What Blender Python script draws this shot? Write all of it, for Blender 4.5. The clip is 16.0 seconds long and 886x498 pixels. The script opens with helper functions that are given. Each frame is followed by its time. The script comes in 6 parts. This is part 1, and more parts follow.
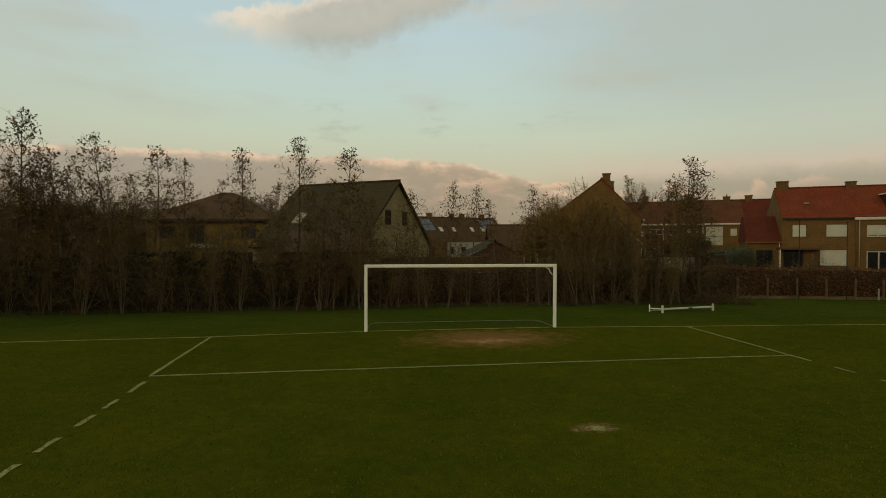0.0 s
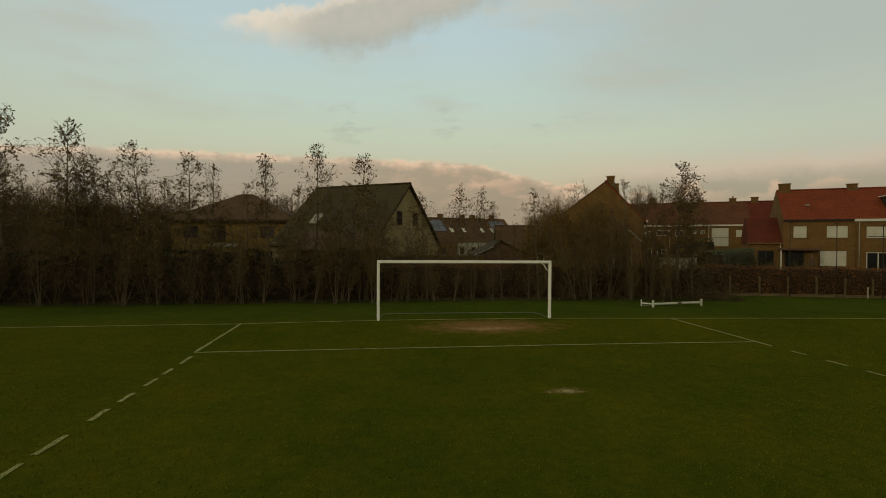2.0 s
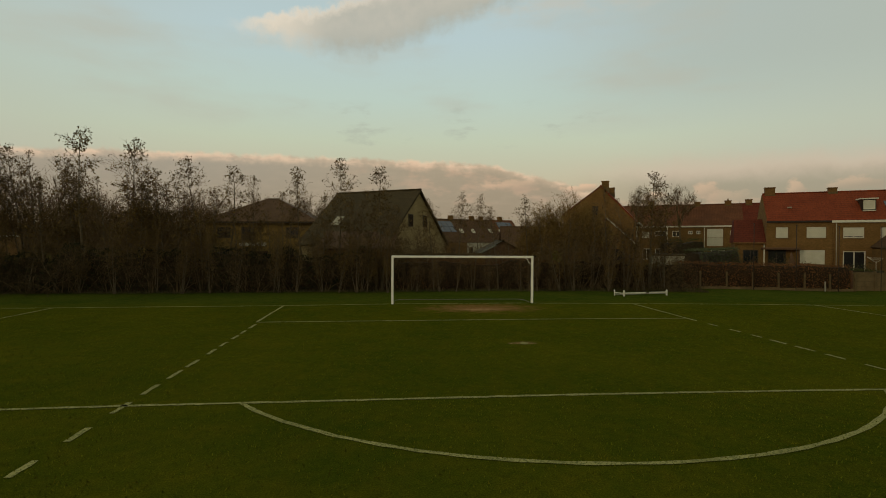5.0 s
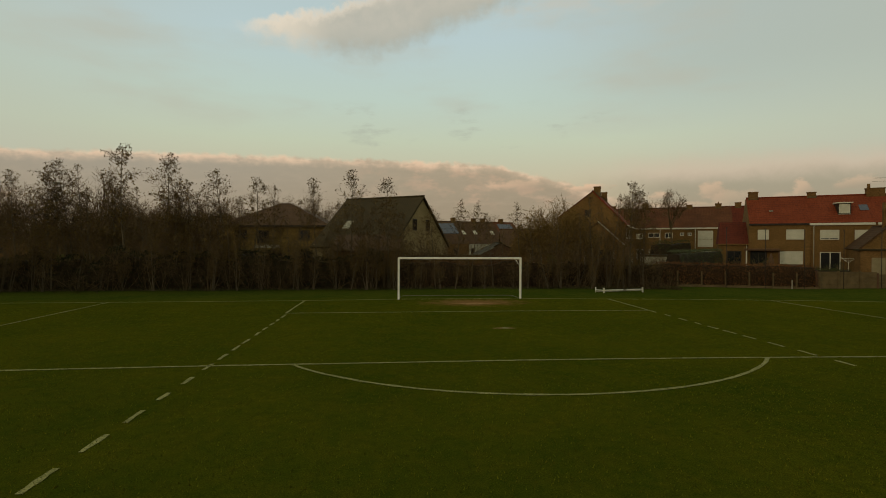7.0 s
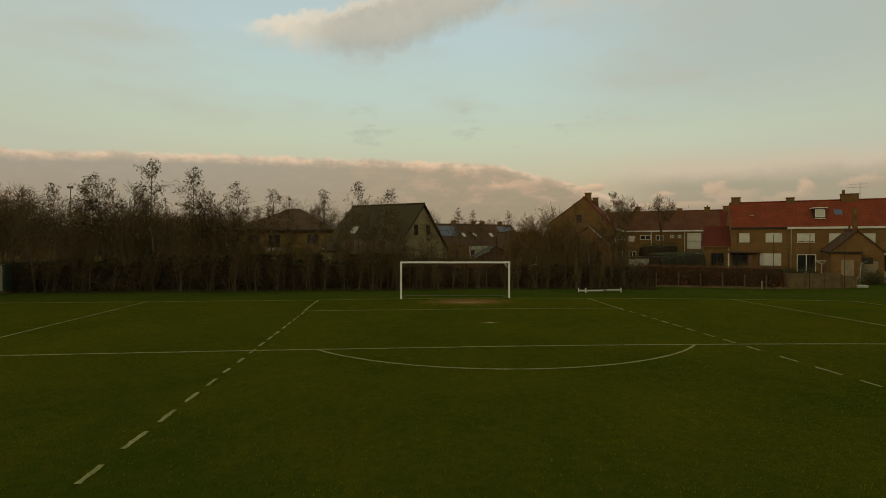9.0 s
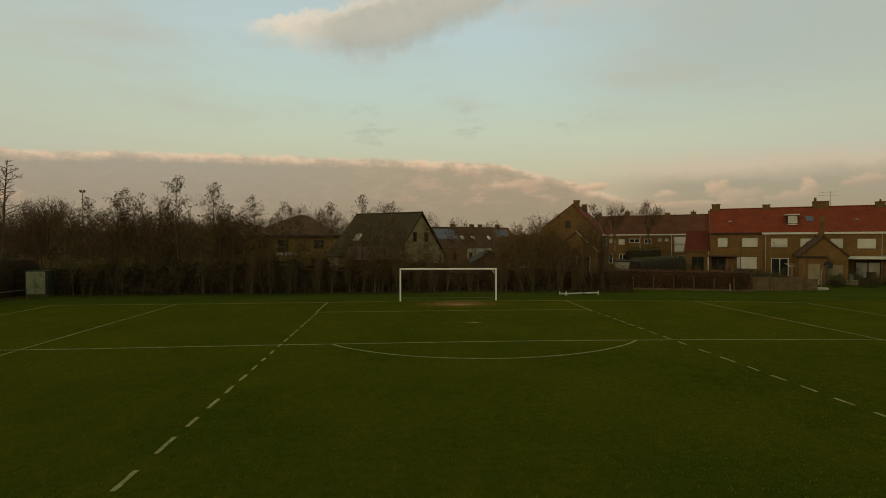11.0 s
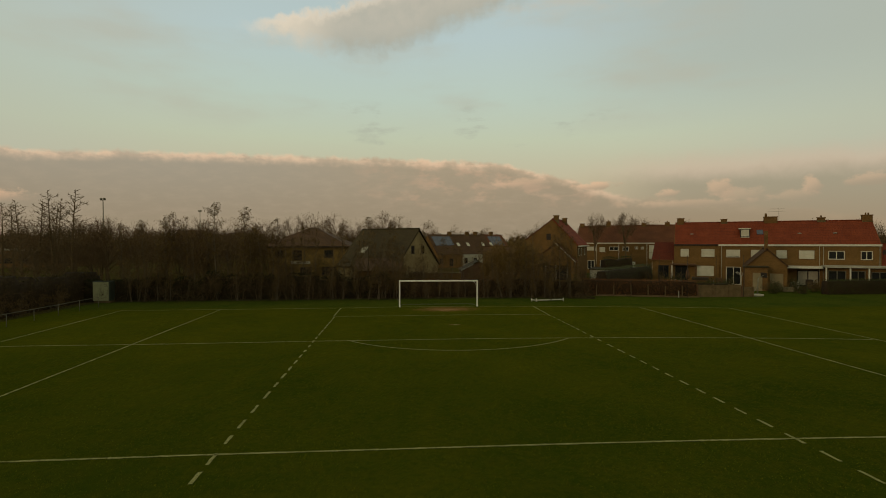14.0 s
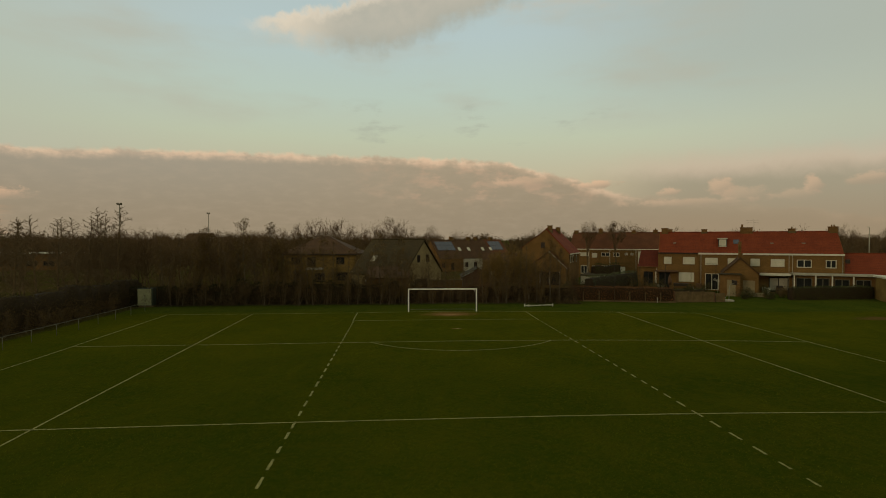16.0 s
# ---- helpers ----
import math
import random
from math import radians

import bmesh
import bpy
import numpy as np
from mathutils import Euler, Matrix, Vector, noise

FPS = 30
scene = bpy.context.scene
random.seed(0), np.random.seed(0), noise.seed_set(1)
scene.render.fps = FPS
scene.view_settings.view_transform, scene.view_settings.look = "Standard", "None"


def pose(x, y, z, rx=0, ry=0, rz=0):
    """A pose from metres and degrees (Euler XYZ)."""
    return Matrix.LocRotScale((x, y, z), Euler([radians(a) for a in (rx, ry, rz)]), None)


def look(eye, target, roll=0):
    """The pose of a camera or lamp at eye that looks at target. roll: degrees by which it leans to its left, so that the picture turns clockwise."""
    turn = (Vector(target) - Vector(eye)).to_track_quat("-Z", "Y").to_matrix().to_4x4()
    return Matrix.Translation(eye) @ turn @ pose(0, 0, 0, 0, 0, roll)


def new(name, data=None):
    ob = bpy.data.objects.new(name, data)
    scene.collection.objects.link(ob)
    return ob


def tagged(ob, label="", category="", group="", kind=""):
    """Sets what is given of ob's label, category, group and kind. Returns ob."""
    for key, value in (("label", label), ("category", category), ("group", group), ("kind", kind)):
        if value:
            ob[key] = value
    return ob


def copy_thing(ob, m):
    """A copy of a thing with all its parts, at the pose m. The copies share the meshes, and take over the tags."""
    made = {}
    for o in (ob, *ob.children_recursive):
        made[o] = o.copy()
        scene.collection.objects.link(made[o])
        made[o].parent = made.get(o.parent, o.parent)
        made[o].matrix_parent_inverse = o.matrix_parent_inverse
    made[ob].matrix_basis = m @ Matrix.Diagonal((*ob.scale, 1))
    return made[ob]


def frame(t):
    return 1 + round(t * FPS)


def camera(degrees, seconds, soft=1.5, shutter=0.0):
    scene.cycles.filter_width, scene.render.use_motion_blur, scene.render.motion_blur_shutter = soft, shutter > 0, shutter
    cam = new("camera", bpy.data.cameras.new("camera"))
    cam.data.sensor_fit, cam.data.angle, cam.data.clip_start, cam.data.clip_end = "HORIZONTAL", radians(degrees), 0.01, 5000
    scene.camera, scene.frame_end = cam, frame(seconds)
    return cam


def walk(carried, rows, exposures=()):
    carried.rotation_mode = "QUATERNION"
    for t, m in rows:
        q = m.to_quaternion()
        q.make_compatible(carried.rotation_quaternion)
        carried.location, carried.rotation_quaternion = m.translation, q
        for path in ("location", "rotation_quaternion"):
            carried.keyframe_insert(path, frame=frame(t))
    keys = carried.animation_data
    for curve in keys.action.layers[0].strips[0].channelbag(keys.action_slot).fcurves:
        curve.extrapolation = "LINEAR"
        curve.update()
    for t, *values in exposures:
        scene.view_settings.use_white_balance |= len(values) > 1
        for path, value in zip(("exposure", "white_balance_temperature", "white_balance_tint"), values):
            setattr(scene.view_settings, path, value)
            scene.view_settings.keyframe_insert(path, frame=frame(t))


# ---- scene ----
cam = camera(81.35, 16.0, soft=1.0)
# seconds, eye x, y, z, tilt, roll, yaw
ROWS = [
    (0, -3.341, -19.903, 3.515, 88.956, 0.088, -7.467),
    (0.5, -3.354, -20.320, 3.531, 88.910, 0.028, -7.108),
    (1, -3.348, -20.837, 3.503, 88.950, -0.019, -6.763),
    (1.5, -3.330, -21.426, 3.456, 89.014, -0.055, -6.429),
    (2, -3.307, -22.080, 3.406, 89.071, -0.081, -6.109),
    (2.5, -3.285, -22.800, 3.361, 89.110, -0.098, -5.805),
    (3, -3.267, -23.586, 3.327, 89.131, -0.108, -5.521),
    (3.5, -3.254, -24.436, 3.306, 89.139, -0.110, -5.261),
    (4, -3.248, -25.347, 3.297, 89.141, -0.106, -5.028),
    (4.5, -3.248, -26.308, 3.301, 89.142, -0.097, -4.821),
    (5, -3.253, -27.307, 3.316, 89.147, -0.083, -4.641),
    (5.5, -3.261, -28.330, 3.343, 89.157, -0.066, -4.485),
    (6, -3.270, -29.364, 3.381, 89.172, -0.045, -4.352),
    (6.5, -3.278, -30.396, 3.432, 89.188, -0.023, -4.237),
    (7, -3.281, -31.421, 3.495, 89.202, 0.001, -4.138),
    (7.5, -3.278, -32.436, 3.574, 89.212, 0.026, -4.051),
    (8, -3.265, -33.444, 3.669, 89.215, 0.051, -3.973),
    (8.5, -3.240, -34.455, 3.783, 89.209, 0.076, -3.903),
    (9, -3.202, -35.483, 3.916, 89.196, 0.100, -3.838),
    (9.5, -3.151, -36.546, 4.072, 89.177, 0.122, -3.777),
    (10, -3.085, -37.665, 4.249, 89.155, 0.143, -3.721),
    (10.5, -3.007, -38.856, 4.449, 89.133, 0.161, -3.670),
    (11, -2.918, -40.138, 4.672, 89.114, 0.176, -3.623),
    (11.5, -2.822, -41.519, 4.915, 89.100, 0.188, -3.582),
    (12, -2.726, -43.002, 5.179, 89.091, 0.196, -3.547),
    (12.5, -2.635, -44.581, 5.461, 89.085, 0.200, -3.516),
    (13, -2.559, -46.238, 5.760, 89.076, 0.200, -3.489),
    (13.5, -2.510, -47.952, 6.077, 89.059, 0.195, -3.464),
    (14, -2.501, -49.693, 6.411, 89.027, 0.186, -3.439),
    (14.5, -2.547, -51.437, 6.767, 88.978, 0.171, -3.413),
    (15, -2.668, -53.173, 7.150, 88.916, 0.152, -3.385),
    (15.5, -2.885, -54.916, 7.570, 88.864, 0.127, -3.359),
    (16, -3.223, -56.729, 8.041, 88.864, 0.096, -3.341),
]
walk(cam, [(t, pose(x, y, z, rx, ry, rz)) for t, x, y, z, rx, ry, rz in ROWS],
     [(0, 0.10, 6500, 10), (3.5, 0.03, 6500, 10), (9.0, 0.05, 6600, 10), (16.0, -0.04, 6720, 10)])

# ------------------------------------------------------------ world and sun
SUN_AZ, SUN_EL = -125.0, 7.0          # degrees clockwise from +y, and above the horizon


def make_world():
    w = bpy.data.worlds.new("dusk_sky")
    scene.world = w
    w.use_nodes = True
    nt = w.node_tree
    nt.nodes.clear()

    def nd(kind, **kw):
        n = nt.nodes.new(kind)
        for k, v in kw.items():
            if k == "op":
                n.operation = v
            elif k == "blend":
                n.blend_type = v
        return n

    def put(sock, v):
        if hasattr(v, "links"):
            nt.links.new(v, sock)
        else:
            sock.default_value = v

    def m(op, a, b=0.0, c=0.0, clamp=False):
        n = nd("ShaderNodeMath", op=op)
        n.use_clamp = clamp
        put(n.inputs[0], a)
        put(n.inputs[1], b)
        put(n.inputs[2], c)
        return n.outputs[0]

    def mix(f, a, b, blend="MIX"):
        n = nt.nodes.new("ShaderNodeMix")
        n.data_type, n.blend_type = "RGBA", blend
        put(n.inputs[0], f)
        put(n.inputs[6], a)
        put(n.inputs[7], b)
        return n.outputs[2]

    def step(x, lo, hi):
        n = nt.nodes.new("ShaderNodeMapRange")
        n.interpolation_type = "SMOOTHSTEP"
        put(n.inputs[0], x)
        put(n.inputs[1], lo)
        put(n.inputs[2], hi)
        return n.outputs[0]

    def combine(x, y, z=0.0):
        n = nt.nodes.new("ShaderNodeCombineXYZ")
        put(n.inputs[0], x)
        put(n.inputs[1], y)
        put(n.inputs[2], z)
        return n.outputs[0]

    def fbm(vec, scale, detail=6.0, rough=0.55, warp=0.0):
        n = nt.nodes.new("ShaderNodeTexNoise")
        put(n.inputs["Vector"], vec)
        n.inputs["Scale"].default_value = scale
        n.inputs["Detail"].default_value = detail
        n.inputs["Roughness"].default_value = rough
        n.inputs["Distortion"].default_value = warp
        return n.outputs["Fac"]

    tc = nt.nodes.new("ShaderNodeTexCoord")
    sep = nt.nodes.new("ShaderNodeSeparateXYZ")
    nt.links.new(tc.outputs["Generated"], sep.inputs[0])
    az = m("MULTIPLY", m("ARCTAN2", sep.outputs[0], sep.outputs[1]), 57.2958)
    el = m("MULTIPLY", m("ARCSINE", sep.outputs[2]), 57.2958)
    flat = combine(m("MULTIPLY", az, 0.1), m("MULTIPLY", el, 0.1))

    # clear air: the Nishita sky, with the dusk gradient of the hazy lower air over it
    sky = nt.nodes.new("ShaderNodeTexSky")
    sky.sky_type, sky.sun_disc = "NISHITA", False
    sky.sun_elevation, sky.sun_rotation = radians(SUN_EL), radians(SUN_AZ)
    nish = mix(1.0, sky.outputs[0], (0.12, 0.12, 0.12, 1), "MULTIPLY")
    ramp = nt.nodes.new("ShaderNodeValToRGB")
    put(ramp.inputs[0], m("DIVIDE", el, 40.0, clamp=True))
    stops = ((0.0, (0.34, 0.27, 0.18, 1)), (0.14, (0.50, 0.42, 0.28, 1)), (0.27, (0.495, 0.54, 0.395, 1)),
             (0.38, (0.47, 0.57, 0.495, 1)), (0.53, (0.448, 0.558, 0.562, 1)), (1.0, (0.38, 0.46, 0.46, 1)))
    while len(ramp.color_ramp.elements) < len(stops):
        ramp.color_ramp.elements.new(0.5)
    for e, (p, col) in zip(ramp.color_ramp.elements, stops):
        e.position, e.color = p, col
    col = mix(0.93, nish, ramp.outputs[0])
    # paler, yellower air to either side
    side = step(m("ABSOLUTE", m("SUBTRACT", az, 2.0)), 17.0, 46.0)
    col = mix(m("MULTIPLY", side, 0.6), col, (0.42, 0.45, 0.37, 1))
    col = mix(m("MULTIPLY", m("MULTIPLY", step(az, 8.0, 34.0), step(el, 9.0, 18.0)), 0.62), col, (0.365, 0.405, 0.355, 1))

    # thin veils high up
    veil = step(fbm(combine(m("MULTIPLY", az, 0.035), m("MULTIPLY", el, 0.12)), 1.6, 5.0, 0.5), 0.47, 0.75)
    veil = m("MULTIPLY", veil, step(el, 9.0, 14.0))
    col = mix(m("MULTIPLY", veil, 0.55), col, (0.43, 0.42, 0.34, 1))
    # the long torn cloud: dark grey below, lit edge on its left tip
    wob = fbm(flat, 2.4, 7.0, 0.6)
    wob2 = fbm(flat, 7.0, 5.0, 0.55)
    lift = m("ADD", el, m("MULTIPLY", m("SUBTRACT", wob, 0.5), -2.6))
    lift = m("ADD", lift, m("MULTIPLY", m("SUBTRACT", wob2, 0.5), -2.3))
    lower = m("ADD", m("ADD", 19.3, m("MULTIPLY", m("MAXIMUM", m("ADD", az, 2.5), 0.0), 0.34)), m("MULTIPLY", m("MAXIMUM", m("SUBTRACT", -9.0, az), 0.0), 0.14))
    upper = m("ADD", 21.3, m("MULTIPLY", m("ADD", az, 18.5), 0.27))
    d_low = m("SUBTRACT", lift, lower)
    d_up = m("SUBTRACT", upper, lift)
    ends = m("MULTIPLY", step(az, -19.0, -15.0), m("SUBTRACT", 1.0, step(az, 12.0, 30.0)))
    body_ = m("MULTIPLY", m("MULTIPLY", step(d_low, -0.6, 2.0), step(d_up, -0.2, 0.8)), m("MULTIPLY", ends, m("SUBTRACT", 1.0, step(el, 27.0, 36.0))))
    shade_ = m("ADD", m("MULTIPLY", step(d_low, 0.2, 3.2), 0.75), m("MULTIPLY", m("SUBTRACT", wob2, 0.5), 1.1), clamp=True)
    tone = mix(shade_, (0.37, 0.38, 0.325, 1), (0.47, 0.445, 0.37, 1))
    tone = mix(m("MULTIPLY", m("SUBTRACT", 1.0, step(az, -13.0, -7.0)), 0.8), tone, (0.68, 0.60, 0.475, 1))
    tone = mix(m("MULTIPLY", m("SUBTRACT", 1.0, step(d_up, 0.2, 1.5)), m("MULTIPLY", m("SUBTRACT", 1.0, step(az, -6.0, 2.0)), 0.8)), tone, (0.72, 0.63, 0.50, 1))
    col = mix(m("MULTIPLY", body_, 0.95), col, tone)
    # a faint cream sheet trailing off to its right
    sheet = m("MULTIPLY", step(fbm(combine(m("MULTIPLY", az, 0.06), m("MULTIPLY", el, 0.16), 3.0), 2.2, 7.0, 0.58), 0.42, 0.66), m("MULTIPLY", step(el, 21.2, 24.5), step(az, 2.0, 9.0)))
    col = mix(m("MULTIPLY", sheet, 0.55), col, (0.51, 0.47, 0.385, 1))
    # small grey scraps in mid sky
    scrap = m("MULTIPLY", step(fbm(combine(m("MULTIPLY", az, 0.14), m("MULTIPLY", el, 0.42), 4.0), 1.3, 7.0, 0.62), 0.53, 0.68),
              m("MULTIPLY", step(el, 9.0, 10.5), m("SUBTRACT", 1.0, step(el, 13.5, 15.5))))
    scrap = m("MULTIPLY", scrap, m("MULTIPLY", step(az, -20.0, -5.0), m("SUBTRACT", 1.0, step(az, 18.0, 26.0))))
    col = mix(m("MULTIPLY", scrap, 0.42), col, (0.35, 0.37, 0.31, 1))

    # the bank along the horizon: its ragged top sinks towards the right
    rag = m("ADD", m("MULTIPLY", m("SUBTRACT", fbm(flat, 3.2, 8.0, 0.6), 0.5), 1.5), m("MULTIPLY", m("SUBTRACT", fbm(flat, 14.0, 5.0, 0.6), 0.5), 0.55))
    aa = m("ADD", az, 10.0)
    slope = m("MULTIPLY", m("MULTIPLY", aa, aa), -0.0014)
    steep = m("MULTIPLY", step(az, 8.0, 26.0), -3.0)
    top = m("ADD", m("ADD", m("ADD", 9.1, slope), steep), rag)
    depth = m("SUBTRACT", top, el)
    bank = step(depth, -0.12, 0.45)
    grey = mix(step(el, 1.0, 9.0), (0.29, 0.235, 0.16, 1), mix(step(az, -26.0, 8.0), (0.325, 0.288, 0.222, 1), (0.34, 0.28, 0.195, 1)))
    puff = fbm(combine(m("MULTIPLY", az, 0.1), m("MULTIPLY", el, 0.22), 2.0), 3.4, 7.0, 0.6)
    pinkness = m("MULTIPLY", step(puff, 0.47, 0.68), m("MULTIPLY", step(az, -12.0, 6.0), 0.75))
    grey = mix(m("MULTIPLY", pinkness, m("MULTIPLY", step(el, 3.0, 5.0), 0.6)), grey, (0.56, 0.36, 0.24, 1))
    edge = m("MULTIPLY", m("SUBTRACT", 1.0, step(depth, 0.05, 1.3)), m("ADD", 0.35, m("MULTIPLY", step(puff, 0.40, 0.62), 0.65)))
    mott = fbm(combine(m("MULTIPLY", az, 0.1), m("MULTIPLY", el, 0.3), 5.0), 5.0, 7.0, 0.6)
    grey = mix(m("MULTIPLY", step(mott, 0.40, 0.75), 0.20), grey, (0.43, 0.345, 0.245, 1))
    tint = mix(m("MULTIPLY", edge, 0.85), grey, (0.78, 0.55, 0.37, 1))
    col = mix(m("MULTIPLY", bank, 0.97), col, tint)
    # the layer further right, with lit heaps under it
    rag2 = m("MULTIPLY", m("SUBTRACT", fbm(flat, 3.6, 8.0, 0.6, 0.3), 0.5), 1.7)
    depth2 = m("SUBTRACT", m("ADD", m("ADD", 8.8, m("MULTIPLY", m("SUBTRACT", az, 30.0), -0.01)), rag2), el)
    lay = m("MULTIPLY", step(depth2, -0.5, 2.2), step(az, 16.0, 30.0))
    t2 = mix(m("SUBTRACT", 1.0, step(depth2, 1.2, 3.6)), mix(step(el, 1.0, 6.0), (0.31, 0.24, 0.155, 1), (0.325, 0.288, 0.205, 1)), (0.53, 0.43, 0.32, 1))
    col = mix(m("MULTIPLY", lay, 0.9), col, t2)
    fray = fbm(combine(m("MULTIPLY", az, 0.1), m("MULTIPLY", el, 0.16), 9.0), 5.5, 8.0, 0.62)
    for a0, e0, ra, re, k in ((-38.6, 3.9, 4.0, 0.75, 0.85), (31.6, 4.9, 1.4, 1.1, 0.5), (33.6, 4.2, 3.0, 0.9, 0.28), (27.2, 4.7, 1.6, 0.5, 0.6), (39.1, 4.8, 0.8, 1.0, 0.5), (37.6, 4.0, 2.6, 0.6, 0.25), (43.2, 5.2, 2.4, 0.6, 0.4), (20.2, 5.7, 2.4, 0.55, 0.8), (12.5, 6.1, 3.2, 0.7, 0.45), (29.5, 3.6, 7.0, 0.5, 0.3)):
        dx = m("DIVIDE", m("SUBTRACT", az, a0), ra)
        dy = m("DIVIDE", m("SUBTRACT", el, e0), re)
        dd = m("ADD", m("SQRT", m("ADD", m("MULTIPLY", dx, dx), m("MULTIPLY", dy, dy))), m("MULTIPLY", m("SUBTRACT", fray, 0.5), 2.6))
        lit = mix(step(m("SUBTRACT", dy, m("MULTIPLY", dx, 0.5)), -0.8, 0.7), (0.37, 0.285, 0.20, 1), (0.66, 0.44, 0.285, 1))
        col = mix(m("MULTIPLY", m("SUBTRACT", 1.0, step(dd, 0.45, 1.05)), k), col, lit)
    # sunset glow low on the left
    glow = m("MULTIPLY", step(fbm(combine(m("MULTIPLY", az, 0.08), m("MULTIPLY", el, 0.5)), 2.0), 0.42, 0.62),
             m("MULTIPLY", m("SUBTRACT", 1.0, step(az, -43.0, -35.0)), m("SUBTRACT", 1.0, step(el, 3.0, 5.5))))
    col = mix(m("MULTIPLY", glow, 0.8), col, (0.70, 0.36, 0.20, 1))
    # dark earth below the horizon
    col = mix(m("SUBTRACT", 1.0, step(el, -1.5, 0.2)), col, (0.03, 0.03, 0.015, 1))
    bg = nt.nodes.new("ShaderNodeBackground")
    nt.links.new(col, bg.inputs[0])
    bg.inputs[1].default_value = SKY
    out = nt.nodes.new("ShaderNodeOutputWorld")
    nt.links.new(bg.outputs[0], out.inputs[0])


SKY = 1.08
make_world()
sun_data = bpy.data.lights.new("sun", "SUN")
sun_data.energy, sun_data.angle, sun_data.color = 0.5, radians(14), (1.0, 0.80, 0.58)
sun = new("sun", sun_data)
_a, _e = radians(SUN_AZ), radians(SUN_EL + 6)
sun.matrix_world = look((60 * math.sin(_a), 60 * math.cos(_a), 60 * math.tan(_e)), (0, 0, 0))


# ------------------------------------------------------------ materials
def mat(name, a, b, scale=4.0, rough=0.85, bump=0.3, fine=40.0, c=None, metal=0.0, spec=0.12, bump_dist=0.02, contrast=(0.35, 0.65), per_object=0.0, per_island=0.0):
    """Two-scale mottled surface: broad patches a..b, fine grain towards c, relief by the grain."""
    mt = bpy.data.materials.new(name)
    mt.use_nodes = True
    nt = mt.node_tree
    bs = nt.nodes["Principled BSDF"]
    tc = nt.nodes.new("ShaderNodeTexCoord")
    n1 = nt.nodes.new("ShaderNodeTexNoise")
    n1.inputs["Scale"].default_value, n1.inputs["Detail"].default_value = scale, 5
    n2 = nt.nodes.new("ShaderNodeTexNoise")
    n2.inputs["Scale"].default_value, n2.inputs["Detail"].default_value = fine, 4
    for n in (n1, n2):
        nt.links.new(tc.outputs["Object"], n.inputs["Vector"])
    mr = nt.nodes.new("ShaderNodeMapRange")
    nt.links.new(n1.outputs["Fac"], mr.inputs[0])
    mr.inputs[1].default_value, mr.inputs[2].default_value = contrast
    mx = nt.nodes.new("ShaderNodeMix")
    mx.data_type = "RGBA"
    nt.links.new(mr.outputs[0], mx.inputs[0])
    mx.inputs[6].default_value, mx.inputs[7].default_value = (*a, 1), (*b, 1)
    m2 = nt.nodes.new("ShaderNodeMix")
    m2.data_type = "RGBA"
    r2 = nt.nodes.new("ShaderNodeMapRange")
    r2.inputs[1].default_value, r2.inputs[2].default_value, r2.inputs[4].default_value = 0.45, 0.75, 0.75
    nt.links.new(n2.outputs["Fac"], r2.inputs[0])
    nt.links.new(r2.outputs[0], m2.inputs[0])
    nt.links.new(mx.outputs[2], m2.inputs[6])
    m2.inputs[7].default_value = (*(c or tuple(0.6 * v for v in a)), 1)
    last = m2.outputs[2]
    if per_object or per_island:
        src = nt.nodes.new("ShaderNodeObjectInfo" if per_object else "ShaderNodeNewGeometry")
        hs = nt.nodes.new("ShaderNodeHueSaturation")
        r3 = nt.nodes.new("ShaderNodeMapRange")
        k = per_object or per_island
        r3.inputs[3].default_value, r3.inputs[4].default_value = 1 - k, 1 + k
        nt.links.new(src.outputs["Random" if per_object else "Random Per Island"], r3.inputs[0])
        nt.links.new(r3.outputs[0], hs.inputs["Value"])
        nt.links.new(last, hs.inputs["Color"])
        last = hs.outputs[0]
    nt.links.new(last, bs.inputs["Base Color"])
    bs.inputs["Roughness"].default_value = rough
    bs.inputs["Metallic"].default_value = metal
    bs.inputs["Specular IOR Level"].default_value = spec
    if bump:
        bp = nt.nodes.new("ShaderNodeBump")
        bp.inputs["Strength"].default_value, bp.inputs["Distance"].default_value = bump, bump_dist
        nt.links.new(n2.outputs["Fac"], bp.inputs["Height"])
        nt.links.new(bp.outputs[0], bs.inputs["Normal"])
    return mt


